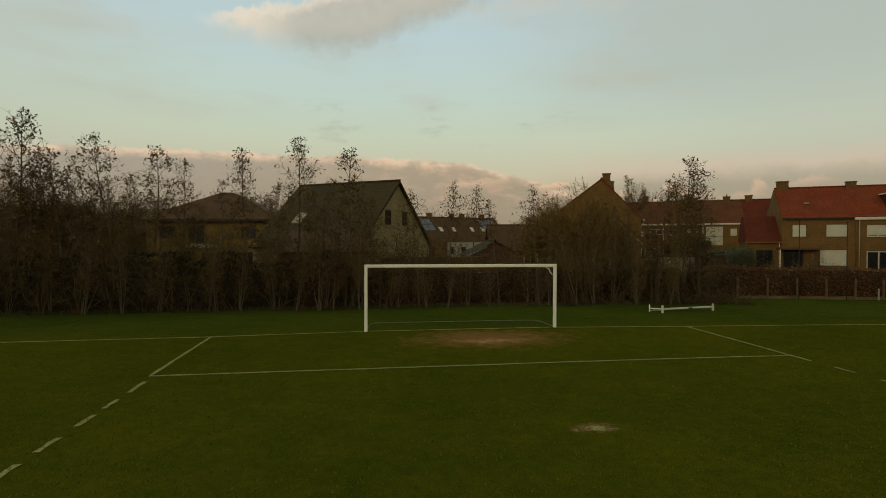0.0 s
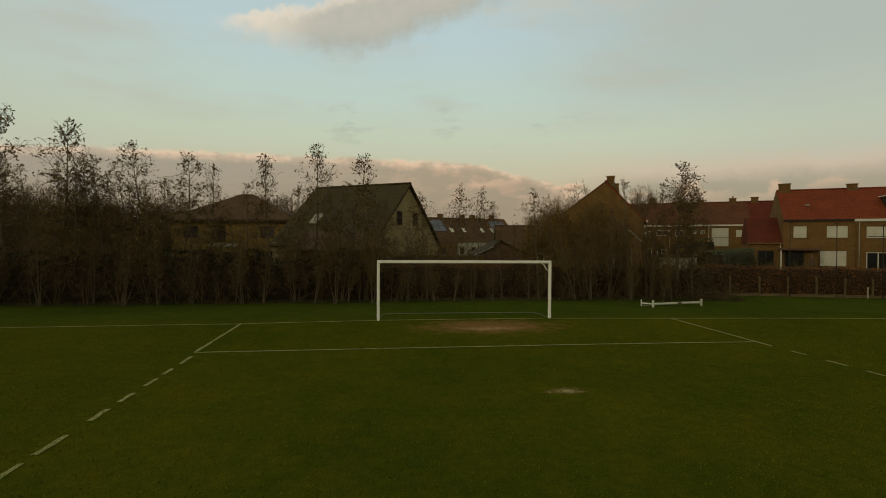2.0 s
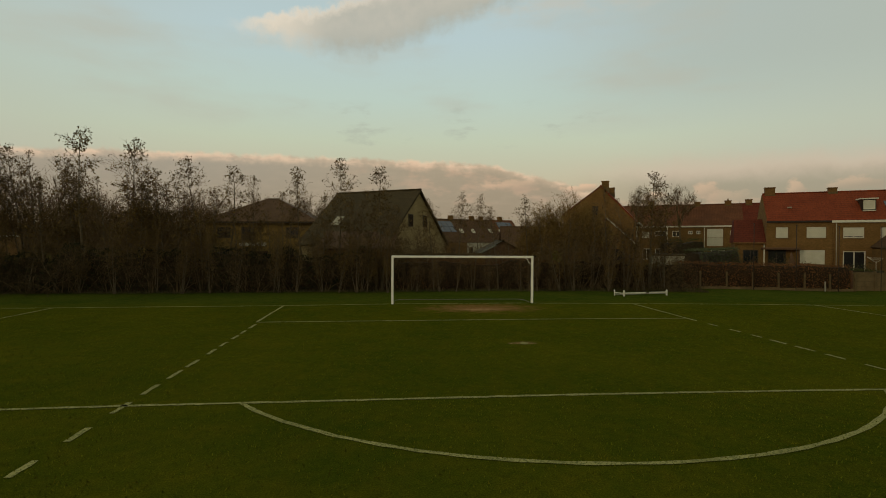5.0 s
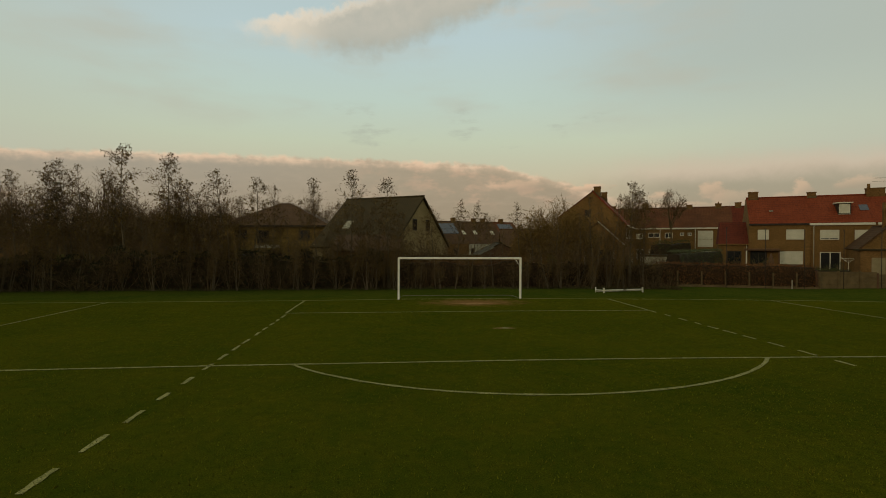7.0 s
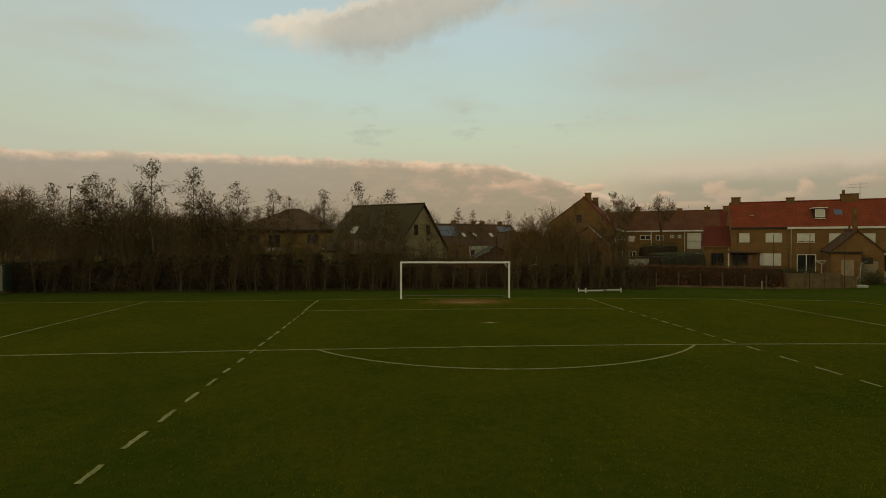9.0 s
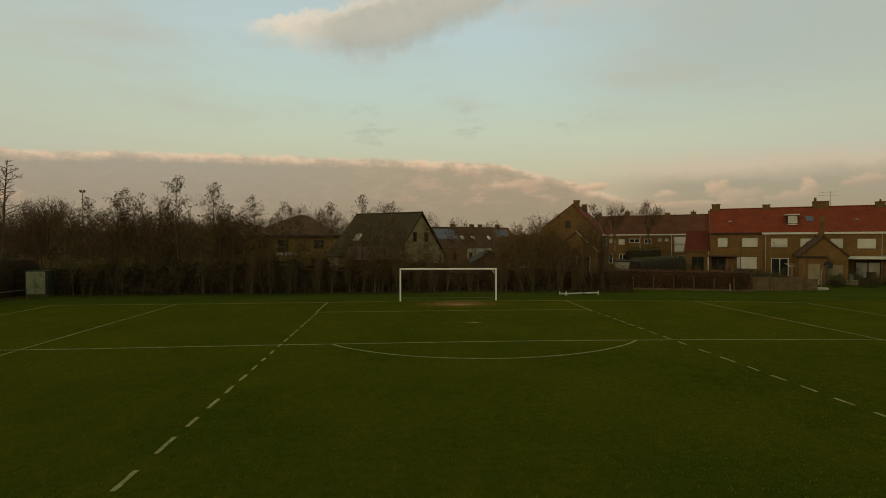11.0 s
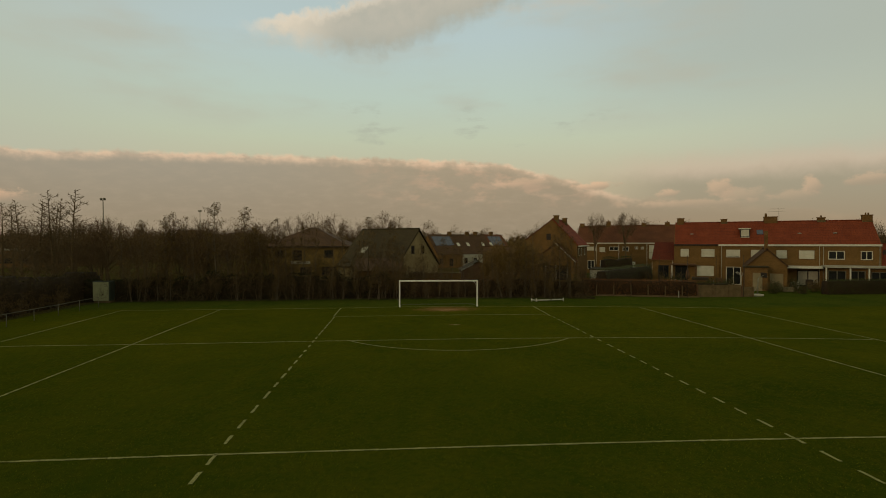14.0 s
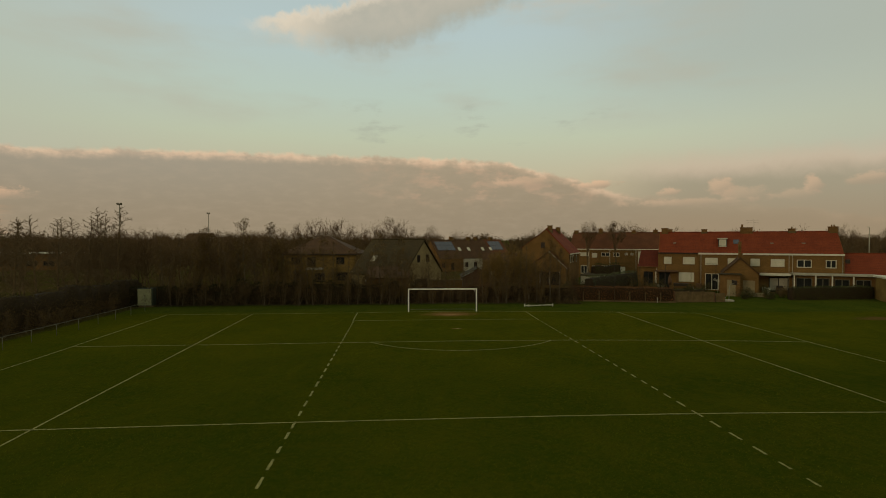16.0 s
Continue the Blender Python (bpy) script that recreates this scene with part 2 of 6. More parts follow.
def mat_brick(name, a, b, mortar, w=0.21, h=0.065):
    mt = mat(name, a, b, scale=0.8, fine=9.0, bump=0.2)
    nt = mt.node_tree
    bs = nt.nodes["Principled BSDF"]
    src = bs.inputs["Base Color"].links[0].from_socket
    tc = nt.nodes.new("ShaderNodeTexCoord")
    sp = nt.nodes.new("ShaderNodeSeparateXYZ")
    nt.links.new(tc.outputs["Object"], sp.inputs[0])
    ad = nt.nodes.new("ShaderNodeMath")
    nt.links.new(sp.outputs[0], ad.inputs[0])
    nt.links.new(sp.outputs[1], ad.inputs[1])
    cb = nt.nodes.new("ShaderNodeCombineXYZ")
    nt.links.new(ad.outputs[0], cb.inputs[0])
    nt.links.new(sp.outputs[2], cb.inputs[1])
    br = nt.nodes.new("ShaderNodeTexBrick")
    br.inputs["Scale"].default_value = 1.0
    br.inputs["Brick Width"].default_value, br.inputs["Row Height"].default_value = w, h
    br.inputs["Mortar Size"].default_value = 0.009
    br.inputs["Color1"].default_value, br.inputs["Color2"].default_value = (1, 1, 1, 1), (0.72, 0.7, 0.66, 1)
    br.inputs["Mortar"].default_value = (*mortar, 1)
    nt.links.new(cb.outputs[0], br.inputs["Vector"])
    mx = nt.nodes.new("ShaderNodeMix")
    mx.data_type, mx.blend_type = "RGBA", "MULTIPLY"
    mx.inputs[0].default_value = 1.0
    nt.links.new(src, mx.inputs[6])
    nt.links.new(br.outputs["Color"], mx.inputs[7])
    nt.links.new(mx.outputs[2], bs.inputs["Base Color"])
    return mt


def mat_tiles(name, a, b, course=0.33, fall=0.72):
    """Roof tiles: courses down the slope and rolls along it, on the object's own x and z."""
    mt = mat(name, a, b, scale=0.5, fine=5.0, bump=0.0, rough=0.8, contrast=(0.3, 0.7))
    nt = mt.node_tree
    bs = nt.nodes["Principled BSDF"]
    src = bs.inputs["Base Color"].links[0].from_socket
    tc = nt.nodes.new("ShaderNodeTexCoord")
    sp = nt.nodes.new("ShaderNodeSeparateXYZ")
    nt.links.new(tc.outputs["Object"], sp.inputs[0])

    def saw(sock, period, kind):
        d = nt.nodes.new("ShaderNodeMath")
        d.operation = "DIVIDE"
        nt.links.new(sock, d.inputs[0])
        d.inputs[1].default_value = period
        f = nt.nodes.new("ShaderNodeMath")
        f.operation = kind
        if kind == "SINE":
            d.inputs[1].default_value = period / 6.283
        nt.links.new(d.outputs[0], f.inputs[0])
        return f.outputs[0]
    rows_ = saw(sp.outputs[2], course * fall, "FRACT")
    rolls = saw(sp.outputs[0], 0.23, "SINE")
    ad = nt.nodes.new("ShaderNodeMath")
    ad.operation = "MULTIPLY_ADD"
    nt.links.new(rolls, ad.inputs[0])
    ad.inputs[1].default_value = 0.3
    nt.links.new(rows_, ad.inputs[2])
    bp = nt.nodes.new("ShaderNodeBump")
    bp.inputs["Strength"].default_value, bp.inputs["Distance"].default_value = 0.8, 0.04
    nt.links.new(ad.outputs[0], bp.inputs["Height"])
    nt.links.new(bp.outputs[0], bs.inputs["Normal"])
    # shade at the laps painted in: colour darkens at each course step
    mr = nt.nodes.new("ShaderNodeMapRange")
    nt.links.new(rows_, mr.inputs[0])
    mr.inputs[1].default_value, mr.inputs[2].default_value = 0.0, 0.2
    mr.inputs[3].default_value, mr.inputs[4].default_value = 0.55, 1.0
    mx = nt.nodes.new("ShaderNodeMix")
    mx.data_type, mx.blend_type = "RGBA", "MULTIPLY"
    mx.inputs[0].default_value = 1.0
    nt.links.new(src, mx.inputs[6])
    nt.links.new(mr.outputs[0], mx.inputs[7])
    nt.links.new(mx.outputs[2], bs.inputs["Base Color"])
    return mt


def mat_glass(name, tint):
    mt = mat(name, tint, tuple(v * 1.6 for v in tint), scale=0.6, rough=0.08, bump=0.0, spec=0.5)
    return mt


M_BRICK = mat_brick("yellow_brick", (0.160, 0.087, 0.024), (0.215, 0.119, 0.035), (0.75, 0.72, 0.66))
M_BRICK2 = mat_brick("ochre_brick", (0.20, 0.126, 0.032), (0.27, 0.175, 0.046), (0.78, 0.75, 0.7))
M_BRICK3 = mat_brick("brown_brick", (0.15, 0.078, 0.022), (0.21, 0.115, 0.036), (0.75, 0.7, 0.62))
M_BRICK4 = mat_brick("pale_brick", (0.27, 0.20, 0.085), (0.34, 0.26, 0.12), (0.8, 0.78, 0.72))
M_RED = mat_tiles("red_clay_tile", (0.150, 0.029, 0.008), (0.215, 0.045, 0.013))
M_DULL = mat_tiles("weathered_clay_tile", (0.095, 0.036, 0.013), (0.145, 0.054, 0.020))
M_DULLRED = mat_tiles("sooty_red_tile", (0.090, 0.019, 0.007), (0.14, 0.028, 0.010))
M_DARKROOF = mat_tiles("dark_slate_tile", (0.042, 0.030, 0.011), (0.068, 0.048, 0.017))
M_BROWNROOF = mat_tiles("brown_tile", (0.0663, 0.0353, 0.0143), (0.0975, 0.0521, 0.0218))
M_WHITE = mat("white_paint", (0.50, 0.46, 0.32), (0.60, 0.55, 0.39), scale=1.5, rough=0.55, bump=0.05, c=(0.5, 0.46, 0.34))
M_SHUTTER = mat("white_shutter", (0.48, 0.44, 0.305), (0.57, 0.52, 0.365), scale=1.2, rough=0.6, bump=0.1, c=(0.38, 0.34, 0.23))
M_GREYWALL = mat("grey_render", (0.30, 0.27, 0.18), (0.39, 0.35, 0.24), scale=1.0)
M_GLASS = mat_glass("dark_pane", (0.015, 0.015, 0.013))
M_DARK = mat("dark_brown_paint", (0.03, 0.022, 0.014), (0.05, 0.035, 0.02), rough=0.6)
M_CONC = mat("weathered_concrete", (0.10, 0.066, 0.026), (0.155, 0.105, 0.043), scale=1.6, c=(0.06, 0.04, 0.016))
M_STEEL = mat("galvanised_steel", (0.24, 0.225, 0.16), (0.33, 0.31, 0.22), rough=0.5, metal=0.4, bump=0.05)
M_WOOD = mat("stained_wood", (0.085, 0.045, 0.022), (0.14, 0.075, 0.035), scale=3.0)
M_BARK = mat("bark", (0.072, 0.052, 0.026), (0.145, 0.110, 0.060), scale=6.0, fine=30, bump=0.6)
M_TWIG = mat("twig_bark", (0.098, 0.058, 0.023), (0.138, 0.085, 0.034), scale=3.0, bump=0.0)
M_LEAF = mat("withered_leaf", (0.085, 0.054, 0.014), (0.145, 0.090, 0.022), scale=0.8, bump=0.0, per_island=0.45)
M_RUSSET = mat("russet_leaf", (0.115, 0.048, 0.014), (0.17, 0.074, 0.022), scale=0.8, bump=0.0, per_island=0.5)
M_GREENLEAF = mat("evergreen_leaf", (0.034, 0.037, 0.008), (0.060, 0.060, 0.013), scale=0.8, bump=0.0, per_island=0.4)
M_GOALWHITE = mat("goal_paint", (0.76, 0.71, 0.54), (0.83, 0.78, 0.61), scale=1.3, rough=0.4, bump=0.03, c=(0.58, 0.52, 0.37))
M_BEIGE = mat("beige_boards", (0.20, 0.155, 0.075), (0.27, 0.21, 0.105), scale=1.4, bump=0.1)
M_GREYGREEN = mat("grey_green_leaf", (0.060, 0.064, 0.024), (0.095, 0.098, 0.038), scale=0.8, bump=0.0, per_island=0.3)
M_RAIL = mat("dull_rail_steel", (0.12, 0.11, 0.066), (0.18, 0.165, 0.105), rough=0.7, metal=0.1, bump=0.05)
M_DIMLEAF = mat("dark_dead_leaf", (0.040, 0.030, 0.010), (0.066, 0.048, 0.016), scale=0.8, bump=0.0, per_island=0.45)
M_IVY = mat("dark_ivy_leaf", (0.018, 0.020, 0.006), (0.034, 0.033, 0.010), scale=0.8, bump=0.0, per_island=0.45)
M_STEM = mat("dark_stem", (0.086, 0.056, 0.022), (0.150, 0.099, 0.042), scale=4.0, bump=0.0)
M_DARKTWIG = mat("dark_thicket_twig", (0.060, 0.039, 0.016), (0.100, 0.063, 0.026), scale=4.0, bump=0.0)
M_WINERED = mat("dark_russet_leaf", (0.075, 0.036, 0.012), (0.120, 0.056, 0.019), scale=0.8, bump=0.0, per_island=0.5)
M_SOLAR = mat("solar_glass", (0.035, 0.038, 0.042), (0.055, 0.058, 0.062), rough=0.12, bump=0.0, spec=0.6)


# ------------------------------------------------------------ mesh helpers
def gz(x, y=0.0):
    """Height of the ground: level, sinking a little towards the right touchline."""
    if x <= 0:
        return 0.0
    if x < 29:
        return -0.00055 * x * x
    return -0.4626 - 0.05 * (1 - math.exp(-(x - 29) * 0.64))


def part(name, bm, material, parent, label=""):
    me = bpy.data.meshes.new(name)
    bm.to_mesh(me)
    bm.free()
    me.materials.append(material)
    ob = new(name, me)
    if parent is not None:
        ob.parent = parent
    if label:
        tagged(ob, label)
    return ob


def raw(name, verts, faces, material, parent=None, smooth=False):
    me = bpy.data.meshes.new(name)
    me.from_pydata(verts, [], faces)
    me.materials.append(material)
    if smooth:
        me.polygons.foreach_set("use_smooth", [True] * len(me.polygons))
    ob = new(name, me)
    if parent is not None:
        ob.parent = parent
    return ob


def empty(name, m, label, category, group="", kind=""):
    ob = new(name)
    ob.empty_display_size = 0.2
    ob.matrix_world = m
    return tagged(ob, label, category, group, kind)


def box(bm, x0, x1, y0, y1, z0, z1, bevel=0.0):
    r = bmesh.ops.create_cube(bm, size=1.0)
    vs = r["verts"]
    for v in vs:
        v.co = ((x0 + x1) / 2 + v.co.x * (x1 - x0), (y0 + y1) / 2 + v.co.y * (y1 - y0), (z0 + z1) / 2 + v.co.z * (z1 - z0))
    if bevel:
        es = {e for v in vs for e in v.link_edges}
        bmesh.ops.bevel(bm, geom=list(es), offset=bevel, segments=2, affect="EDGES", profile=0.6)
    return bm


def bx(x0, x1, y0, y1, z0, z1, bevel=0.0):
    return box(bmesh.new(), x0, x1, y0, y1, z0, z1, bevel)


def tube(bm, pts, radii, sides=8):
    """A round tube along points, one radius or one for each, capped."""
    if not hasattr(radii, "__len__"):
        radii = [radii] * len(pts)
    pts = [Vector(p) for p in pts]
    rings = []
    for i, p in enumerate(pts):
        d = (pts[min(i + 1, len(pts) - 1)] - pts[max(i - 1, 0)]).normalized()
        a = d.orthogonal().normalized() if abs(d.z) > 0.95 else d.cross(Vector((0, 0, 1))).normalized()
        b = d.cross(a)
        rings.append([bm.verts.new(p + radii[i] * (math.cos(6.28319 * k / sides) * a + math.sin(6.28319 * k / sides) * b)) for k in range(sides)])
    for r0, r1 in zip(rings, rings[1:]):
        for k in range(sides):
            f = bm.faces.new((r0[k], r0[(k + 1) % sides], r1[(k + 1) % sides], r1[k]))
            f.smooth = True
    bm.faces.new(rings[0][::-1])
    bm.faces.new(rings[-1])
    return bm


def prism(bm, outline, y0, y1):
    """An outline of (x, z) pushed from y0 to y1."""
    a = [bm.verts.new((x, y0, z)) for x, z in outline]
    b = [bm.verts.new((x, y1, z)) for x, z in outline]
    n = len(a)
    bm.faces.new(a)
    bm.faces.new(b[::-1])
    for i in range(n):
        bm.faces.new((a[(i + 1) % n], a[i], b[i], b[(i + 1) % n]))
    bmesh.ops.recalc_face_normals(bm, faces=bm.faces)
    return bm


def slab(bm, a, b, c, d, t):
    """A plate of four corners, thickness t downwards along its normal."""
    P = [Vector(p) for p in (a, b, c, d)]
    n = (P[1] - P[0]).cross(P[3] - P[0]).normalized()
    if n.z < 0:
        n = -n
    top = [bm.verts.new(p) for p in P]
    low = [bm.verts.new(p - n * t) for p in P]
    bm.faces.new(top)
    bm.faces.new(low[::-1])
    for i in range(4):
        bm.faces.new((top[(i + 1) % 4], top[i], low[i], low[(i + 1) % 4]))
    bmesh.ops.recalc_face_normals(bm, faces=bm.faces)
    return bm


# ------------------------------------------------------------ ground
def mat_grass():
    mt = bpy.data.materials.new("short_grass")
    mt.use_nodes = True
    nt = mt.node_tree
    bs = nt.nodes["Principled BSDF"]
    tc = nt.nodes.new("ShaderNodeTexCoord")

    def noise_(scale, detail, rough=0.6, stretch=(1, 1, 1)):
        mp = nt.nodes.new("ShaderNodeMapping")
        mp.inputs["Scale"].default_value = stretch
        nt.links.new(tc.outputs["Object"], mp.inputs[0])
        n = nt.nodes.new("ShaderNodeTexNoise")
        n.inputs["Scale"].default_value, n.inputs["Detail"].default_value, n.inputs["Roughness"].default_value = scale, detail, rough
        nt.links.new(mp.outputs[0], n.inputs["Vector"])
        return n.outputs["Fac"]

    def rng(s, lo, hi, a=0.0, b=1.0):
        n = nt.nodes.new("ShaderNodeMapRange")
        nt.links.new(s, n.inputs[0])
        for i, v in zip((1, 2, 3, 4), (lo, hi, a, b)):
            n.inputs[i].default_value = v
        return n.outputs[0]

    def mix(f, a, b, blend="MIX"):
        n = nt.nodes.new("ShaderNodeMix")
        n.data_type, n.blend_type = "RGBA", blend
        for i, v in zip((0, 6, 7), (f, a, b)):
            if hasattr(v, "links"):
                nt.links.new(v, n.inputs[i])
            else:
                n.inputs[i].default_value = v
        return n.outputs[2]

    def math_(op, a, b):
        n = nt.nodes.new("ShaderNodeMath")
        n.operation = op
        n.use_clamp = True
        for i, v in enumerate((a, b)):
            if hasattr(v, "links"):
                nt.links.new(v, n.inputs[i])
            else:
                n.inputs[i].default_value = v
        return n.outputs[0]

    broad = noise_(0.16, 5)
    mid = noise_(1.3, 5)
    blade = noise_(38.0, 6, 0.8)
    fine = noise_(110.0, 3, 0.7)
    patch = noise_(4.5, 6, 0.7)
    col = mix(rng(broad, 0.35, 0.65), (0.046, 0.058, 0.0042, 1), (0.060, 0.065, 0.0046, 1))
    col = mix(rng(mid, 0.42, 0.72, 0, 0.55), col, (0.080, 0.070, 0.0055, 1))
    col = mix(rng(blade, 0.42, 0.66), mix(1.0, col, (0.6, 0.62, 0.6, 1), "MULTIPLY"), mix(1.0, col, (1.38, 1.34, 1.3, 1), "MULTIPLY"))
    col = mix(rng(fine, 0.5, 0.72, 0, 0.25), col, mix(1.0, col, (2.0, 1.9, 1.9, 1), "MULTIPLY"))
    col = mix(rng(patch, 0.40, 0.62), mix(1.0, col, (0.84, 0.90, 0.9, 1), "MULTIPLY"), mix(1.0, col, (1.14, 1.08, 1.05, 1), "MULTIPLY"))
    # lusher rim beyond the goal line, bare goal mouth and penalty spot
    sp = nt.nodes.new("ShaderNodeSeparateXYZ")
    nt.links.new(tc.outputs["Object"], sp.inputs[0])
    # paler and more olive towards the goal, darker and greener towards midfield
    toward_goal = math_("ADD", rng(sp.outputs[1], -34.0, -12.0, 0.0, 0.8), rng(broad, 0.3, 0.7, -0.25, 0.25))
    col = mix(toward_goal, mix(1.0, col, (0.76, 0.80, 0.78, 1), "MULTIPLY"), mix(1.0, col, (1.17, 1.08, 0.98, 1), "MULTIPLY"))
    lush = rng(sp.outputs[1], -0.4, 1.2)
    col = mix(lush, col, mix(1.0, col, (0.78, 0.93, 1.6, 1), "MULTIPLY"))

    def spot(cx, cy, rx, ry, edge):
        n1 = nt.nodes.new("ShaderNodeVectorMath")
        n1.operation = "SUBTRACT"
        nt.links.new(tc.outputs["Object"], n1.inputs[0])
        n1.inputs[1].default_value = (cx, cy, 0)
        n2 = nt.nodes.new("ShaderNodeVectorMath")
        n2.operation = "DIVIDE"
        nt.links.new(n1.outputs[0], n2.inputs[0])
        n2.inputs[1].default_value = (rx, ry, 50)
        n3 = nt.nodes.new("ShaderNodeVectorMath")
        n3.operation = "LENGTH"
        nt.links.new(n2.outputs[0], n3.inputs[0])
        rag = nt.nodes.new("ShaderNodeMath")
        rag.operation = "MULTIPLY_ADD"
        nt.links.new(noise_(edge, 7, 0.68), rag.inputs[0])
        rag.inputs[1].default_value = 2.3
        nt.links.new(n3.outputs["Value"], rag.inputs[2])
        return rag.outputs[0]
    mouth = spot(0.7, -1.9, 3.0, 1.75, 1.9)
    col = mix(rng(mouth, 1.45, 2.3, 0.92, 0.0), col, mix(rng(blade, 0.35, 0.7), (0.13, 0.064, 0.020, 1), (0.235, 0.124, 0.042, 1)))
    core = spot(0.55, -2.45, 1.5, 0.6, 2.0)
    col = mix(rng(core, 1.2, 2.1, 0.9, 0.0), col, mix(rng(patch, 0.42, 0.6), (0.20, 0.11, 0.042, 1), (0.37, 0.215, 0.095, 1)))
    pen = spot(0.72, -10.8, 0.55, 0.28, 3.0)
    col = mix(rng(pen, 1.35, 2.1, 0.9, 0.0), col, mix(rng(noise_(14.0, 4), 0.45, 0.6), (0.16, 0.088, 0.032, 1), (0.36, 0.23, 0.11, 1)))
    far_dirt = spot(46.5, -5.0, 3.0, 1.5, 0.8)
    col = mix(rng(far_dirt, 1.5, 2.3, 0.6, 0.0), col, (0.12, 0.06, 0.025, 1))
    # rough brown floor of leaves under the scrub and behind the belt of trees
    litter = math_("MULTIPLY", rng(sp.outputs[0], -36.3, -35.3, 1.0, 0.0), math_("MAXIMUM", rng(sp.outputs[0], -54.0, -51.0), rng(sp.outputs[1], 84.0, 88.0)))
    behind = math_("MULTIPLY", rng(sp.outputs[1], 6.6, 8.0), rng(sp.outputs[0], 17.0, 19.0, 1.0, 0.0))
    brown = mix(rng(patch, 0.4, 0.62), (0.035, 0.024, 0.008, 1), (0.075, 0.052, 0.017, 1))
    col = mix(math_("MAXIMUM", litter, behind), col, mix(rng(broad, 0.45, 0.6, 0.0, 0.5), brown, col))
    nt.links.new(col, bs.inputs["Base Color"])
    bs.inputs["Roughness"].default_value = 0.95
    bs.inputs["Specular IOR Level"].default_value = 0.0
    bp = nt.nodes.new("ShaderNodeBump")
    bp.inputs["Strength"].default_value, bp.inputs["Distance"].default_value = 0.45, 0.03
    nt.links.new(blade, bp.inputs["Height"])
    nt.links.new(bp.outputs[0], bs.inputs["Normal"])
    return mt


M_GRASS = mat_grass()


def make_ground():
    xs = [-2400, -600, -200, -90] + [-60 + 2.0 * i for i in range(71)] + [110, 200, 600, 2400]
    ys = [-2400, -600, -200, -100] + [-70 + 2.0 * i for i in range(56)] + [60, 100, 200, 600, 2400]
    verts, faces = [], []
    for y in ys:
        for x in xs:
            near = abs(x) < 100 and -80 < y < 60
            verts.append((x, y, gz(x, y) + (0.03 * (noise.noise((x * 0.13, y * 0.13, 3.0))) if near and (y > 2 or y < -45) else 0.0)))
    n = len(xs)
    for j in range(len(ys) - 1):
        for i in range(n - 1):
            faces.append((j * n + i, j * n + i + 1, (j + 1) * n + i + 1, (j + 1) * n + i))
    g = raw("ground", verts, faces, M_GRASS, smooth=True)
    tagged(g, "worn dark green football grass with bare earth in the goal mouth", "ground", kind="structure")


make_ground()


# ------------------------------------------------------------ pitch markings
def mat_chalk():
    mt = mat("chalk_line", (0.20, 0.178, 0.050), (0.295, 0.26, 0.080), scale=1.2, fine=30.0, bump=0.4, c=(0.09, 0.095, 0.02))
    nt = mt.node_tree
    for n in nt.nodes:
        if n.type == "MAP_RANGE" and abs(n.inputs[1].default_value - 0.45) < 1e-4:
            n.inputs[1].default_value, n.inputs[2].default_value, n.inputs[4].default_value = 0.46, 0.62, 0.92
    return mt


M_CHALK = mat_chalk()
line_rng = random.Random(5)


def marking(points, width=0.09):
    """A chalk line on the grass along points, with ragged borders."""
    verts, faces = [], []
    path = []
    for (x0, y0), (x1, y1) in zip(points, points[1:]):
        n = max(1, int(math.hypot(x1 - x0, y1 - y0) / 0.18))
        path += [(x0 + (x1 - x0) * i / n, y0 + (y1 - y0) * i / n) for i in range(n)]
    path.append(points[-1])
    for i, (x, y) in enumerate(path):
        a, b = path[max(i - 1, 0)], path[min(i + 1, len(path) - 1)]
        dx, dy = b[0] - a[0], b[1] - a[1]
        l = math.hypot(dx, dy)
        nx, ny = -dy / l, dx / l
        for s in (1, -1):
            w = s * width * 0.58 * (1 + line_rng.uniform(-0.30, 0.30))
            verts.append((x + nx * w, y + ny * w, gz(x, y) + 0.012))
    for i in range(len(path) - 1):
        faces.append((2 * i, 2 * i + 1, 2 * i + 3, 2 * i + 2))
    ob = raw("pitch_line", verts, faces, M_CHALK)
    return tagged(ob, "faded white chalk line on the grass", "pitch line", group="pitch markings", kind="structure")


def strokes(x0, x1, spans):
    """A worn broken line from x0 at the goal line to x1 at y = -40, of strokes between pairs of y."""
    for a, b in spans:
        marking([(x0 + (x1 - x0) * a / -40, a), (x0 + (x1 - x0) * b / -40, b)], 0.095)


marking([(-29.35, -0.42), (-20.3, -0.48), (-9.25, -0.38), (-3.8, -0.03)])
marking([(-3.6, -0.02), (3.6, -0.06)], 0.09)
marking([(3.8, -0.12), (9.25, -0.42), (19.7, -0.42), (29.2, -0.15)])
marking([(-9.25, -0.44), (-9.13, -5.75)])
marking([(9.22, -0.48), (9.24, -6.46)])
marking([(-9.13, -5.8), (0.0, -5.8), (9.2, -5.74)])
strokes(-9.15, -8.28, ((-6.35, -7.27), (-7.78, -8.4), (-8.8, -9.45), (-10.0, -10.65), (-11.1, -11.8), (-12.5, -13.35), (-13.65, -14.48), (-15.0, -15.78),
                       (-16.3, -17.0), (-17.75, -18.4), (-19.13, -19.7), (-20.38, -21.13), (-21.72, -22.52), (-23.12, -23.95), (-24.5, -25.4), (-26.1, -26.83),
                       (-27.5, -28.5), (-29.3, -30.2), (-30.95, -31.8), (-32.45, -33.15), (-33.87, -34.68), (-35.13, -35.85), (-36.59, -37.22), (-37.77, -38.64),
                       (-39.16, -39.98), (-40.6, -41.4), (-42.0, -42.8), (-43.4, -44.2)))
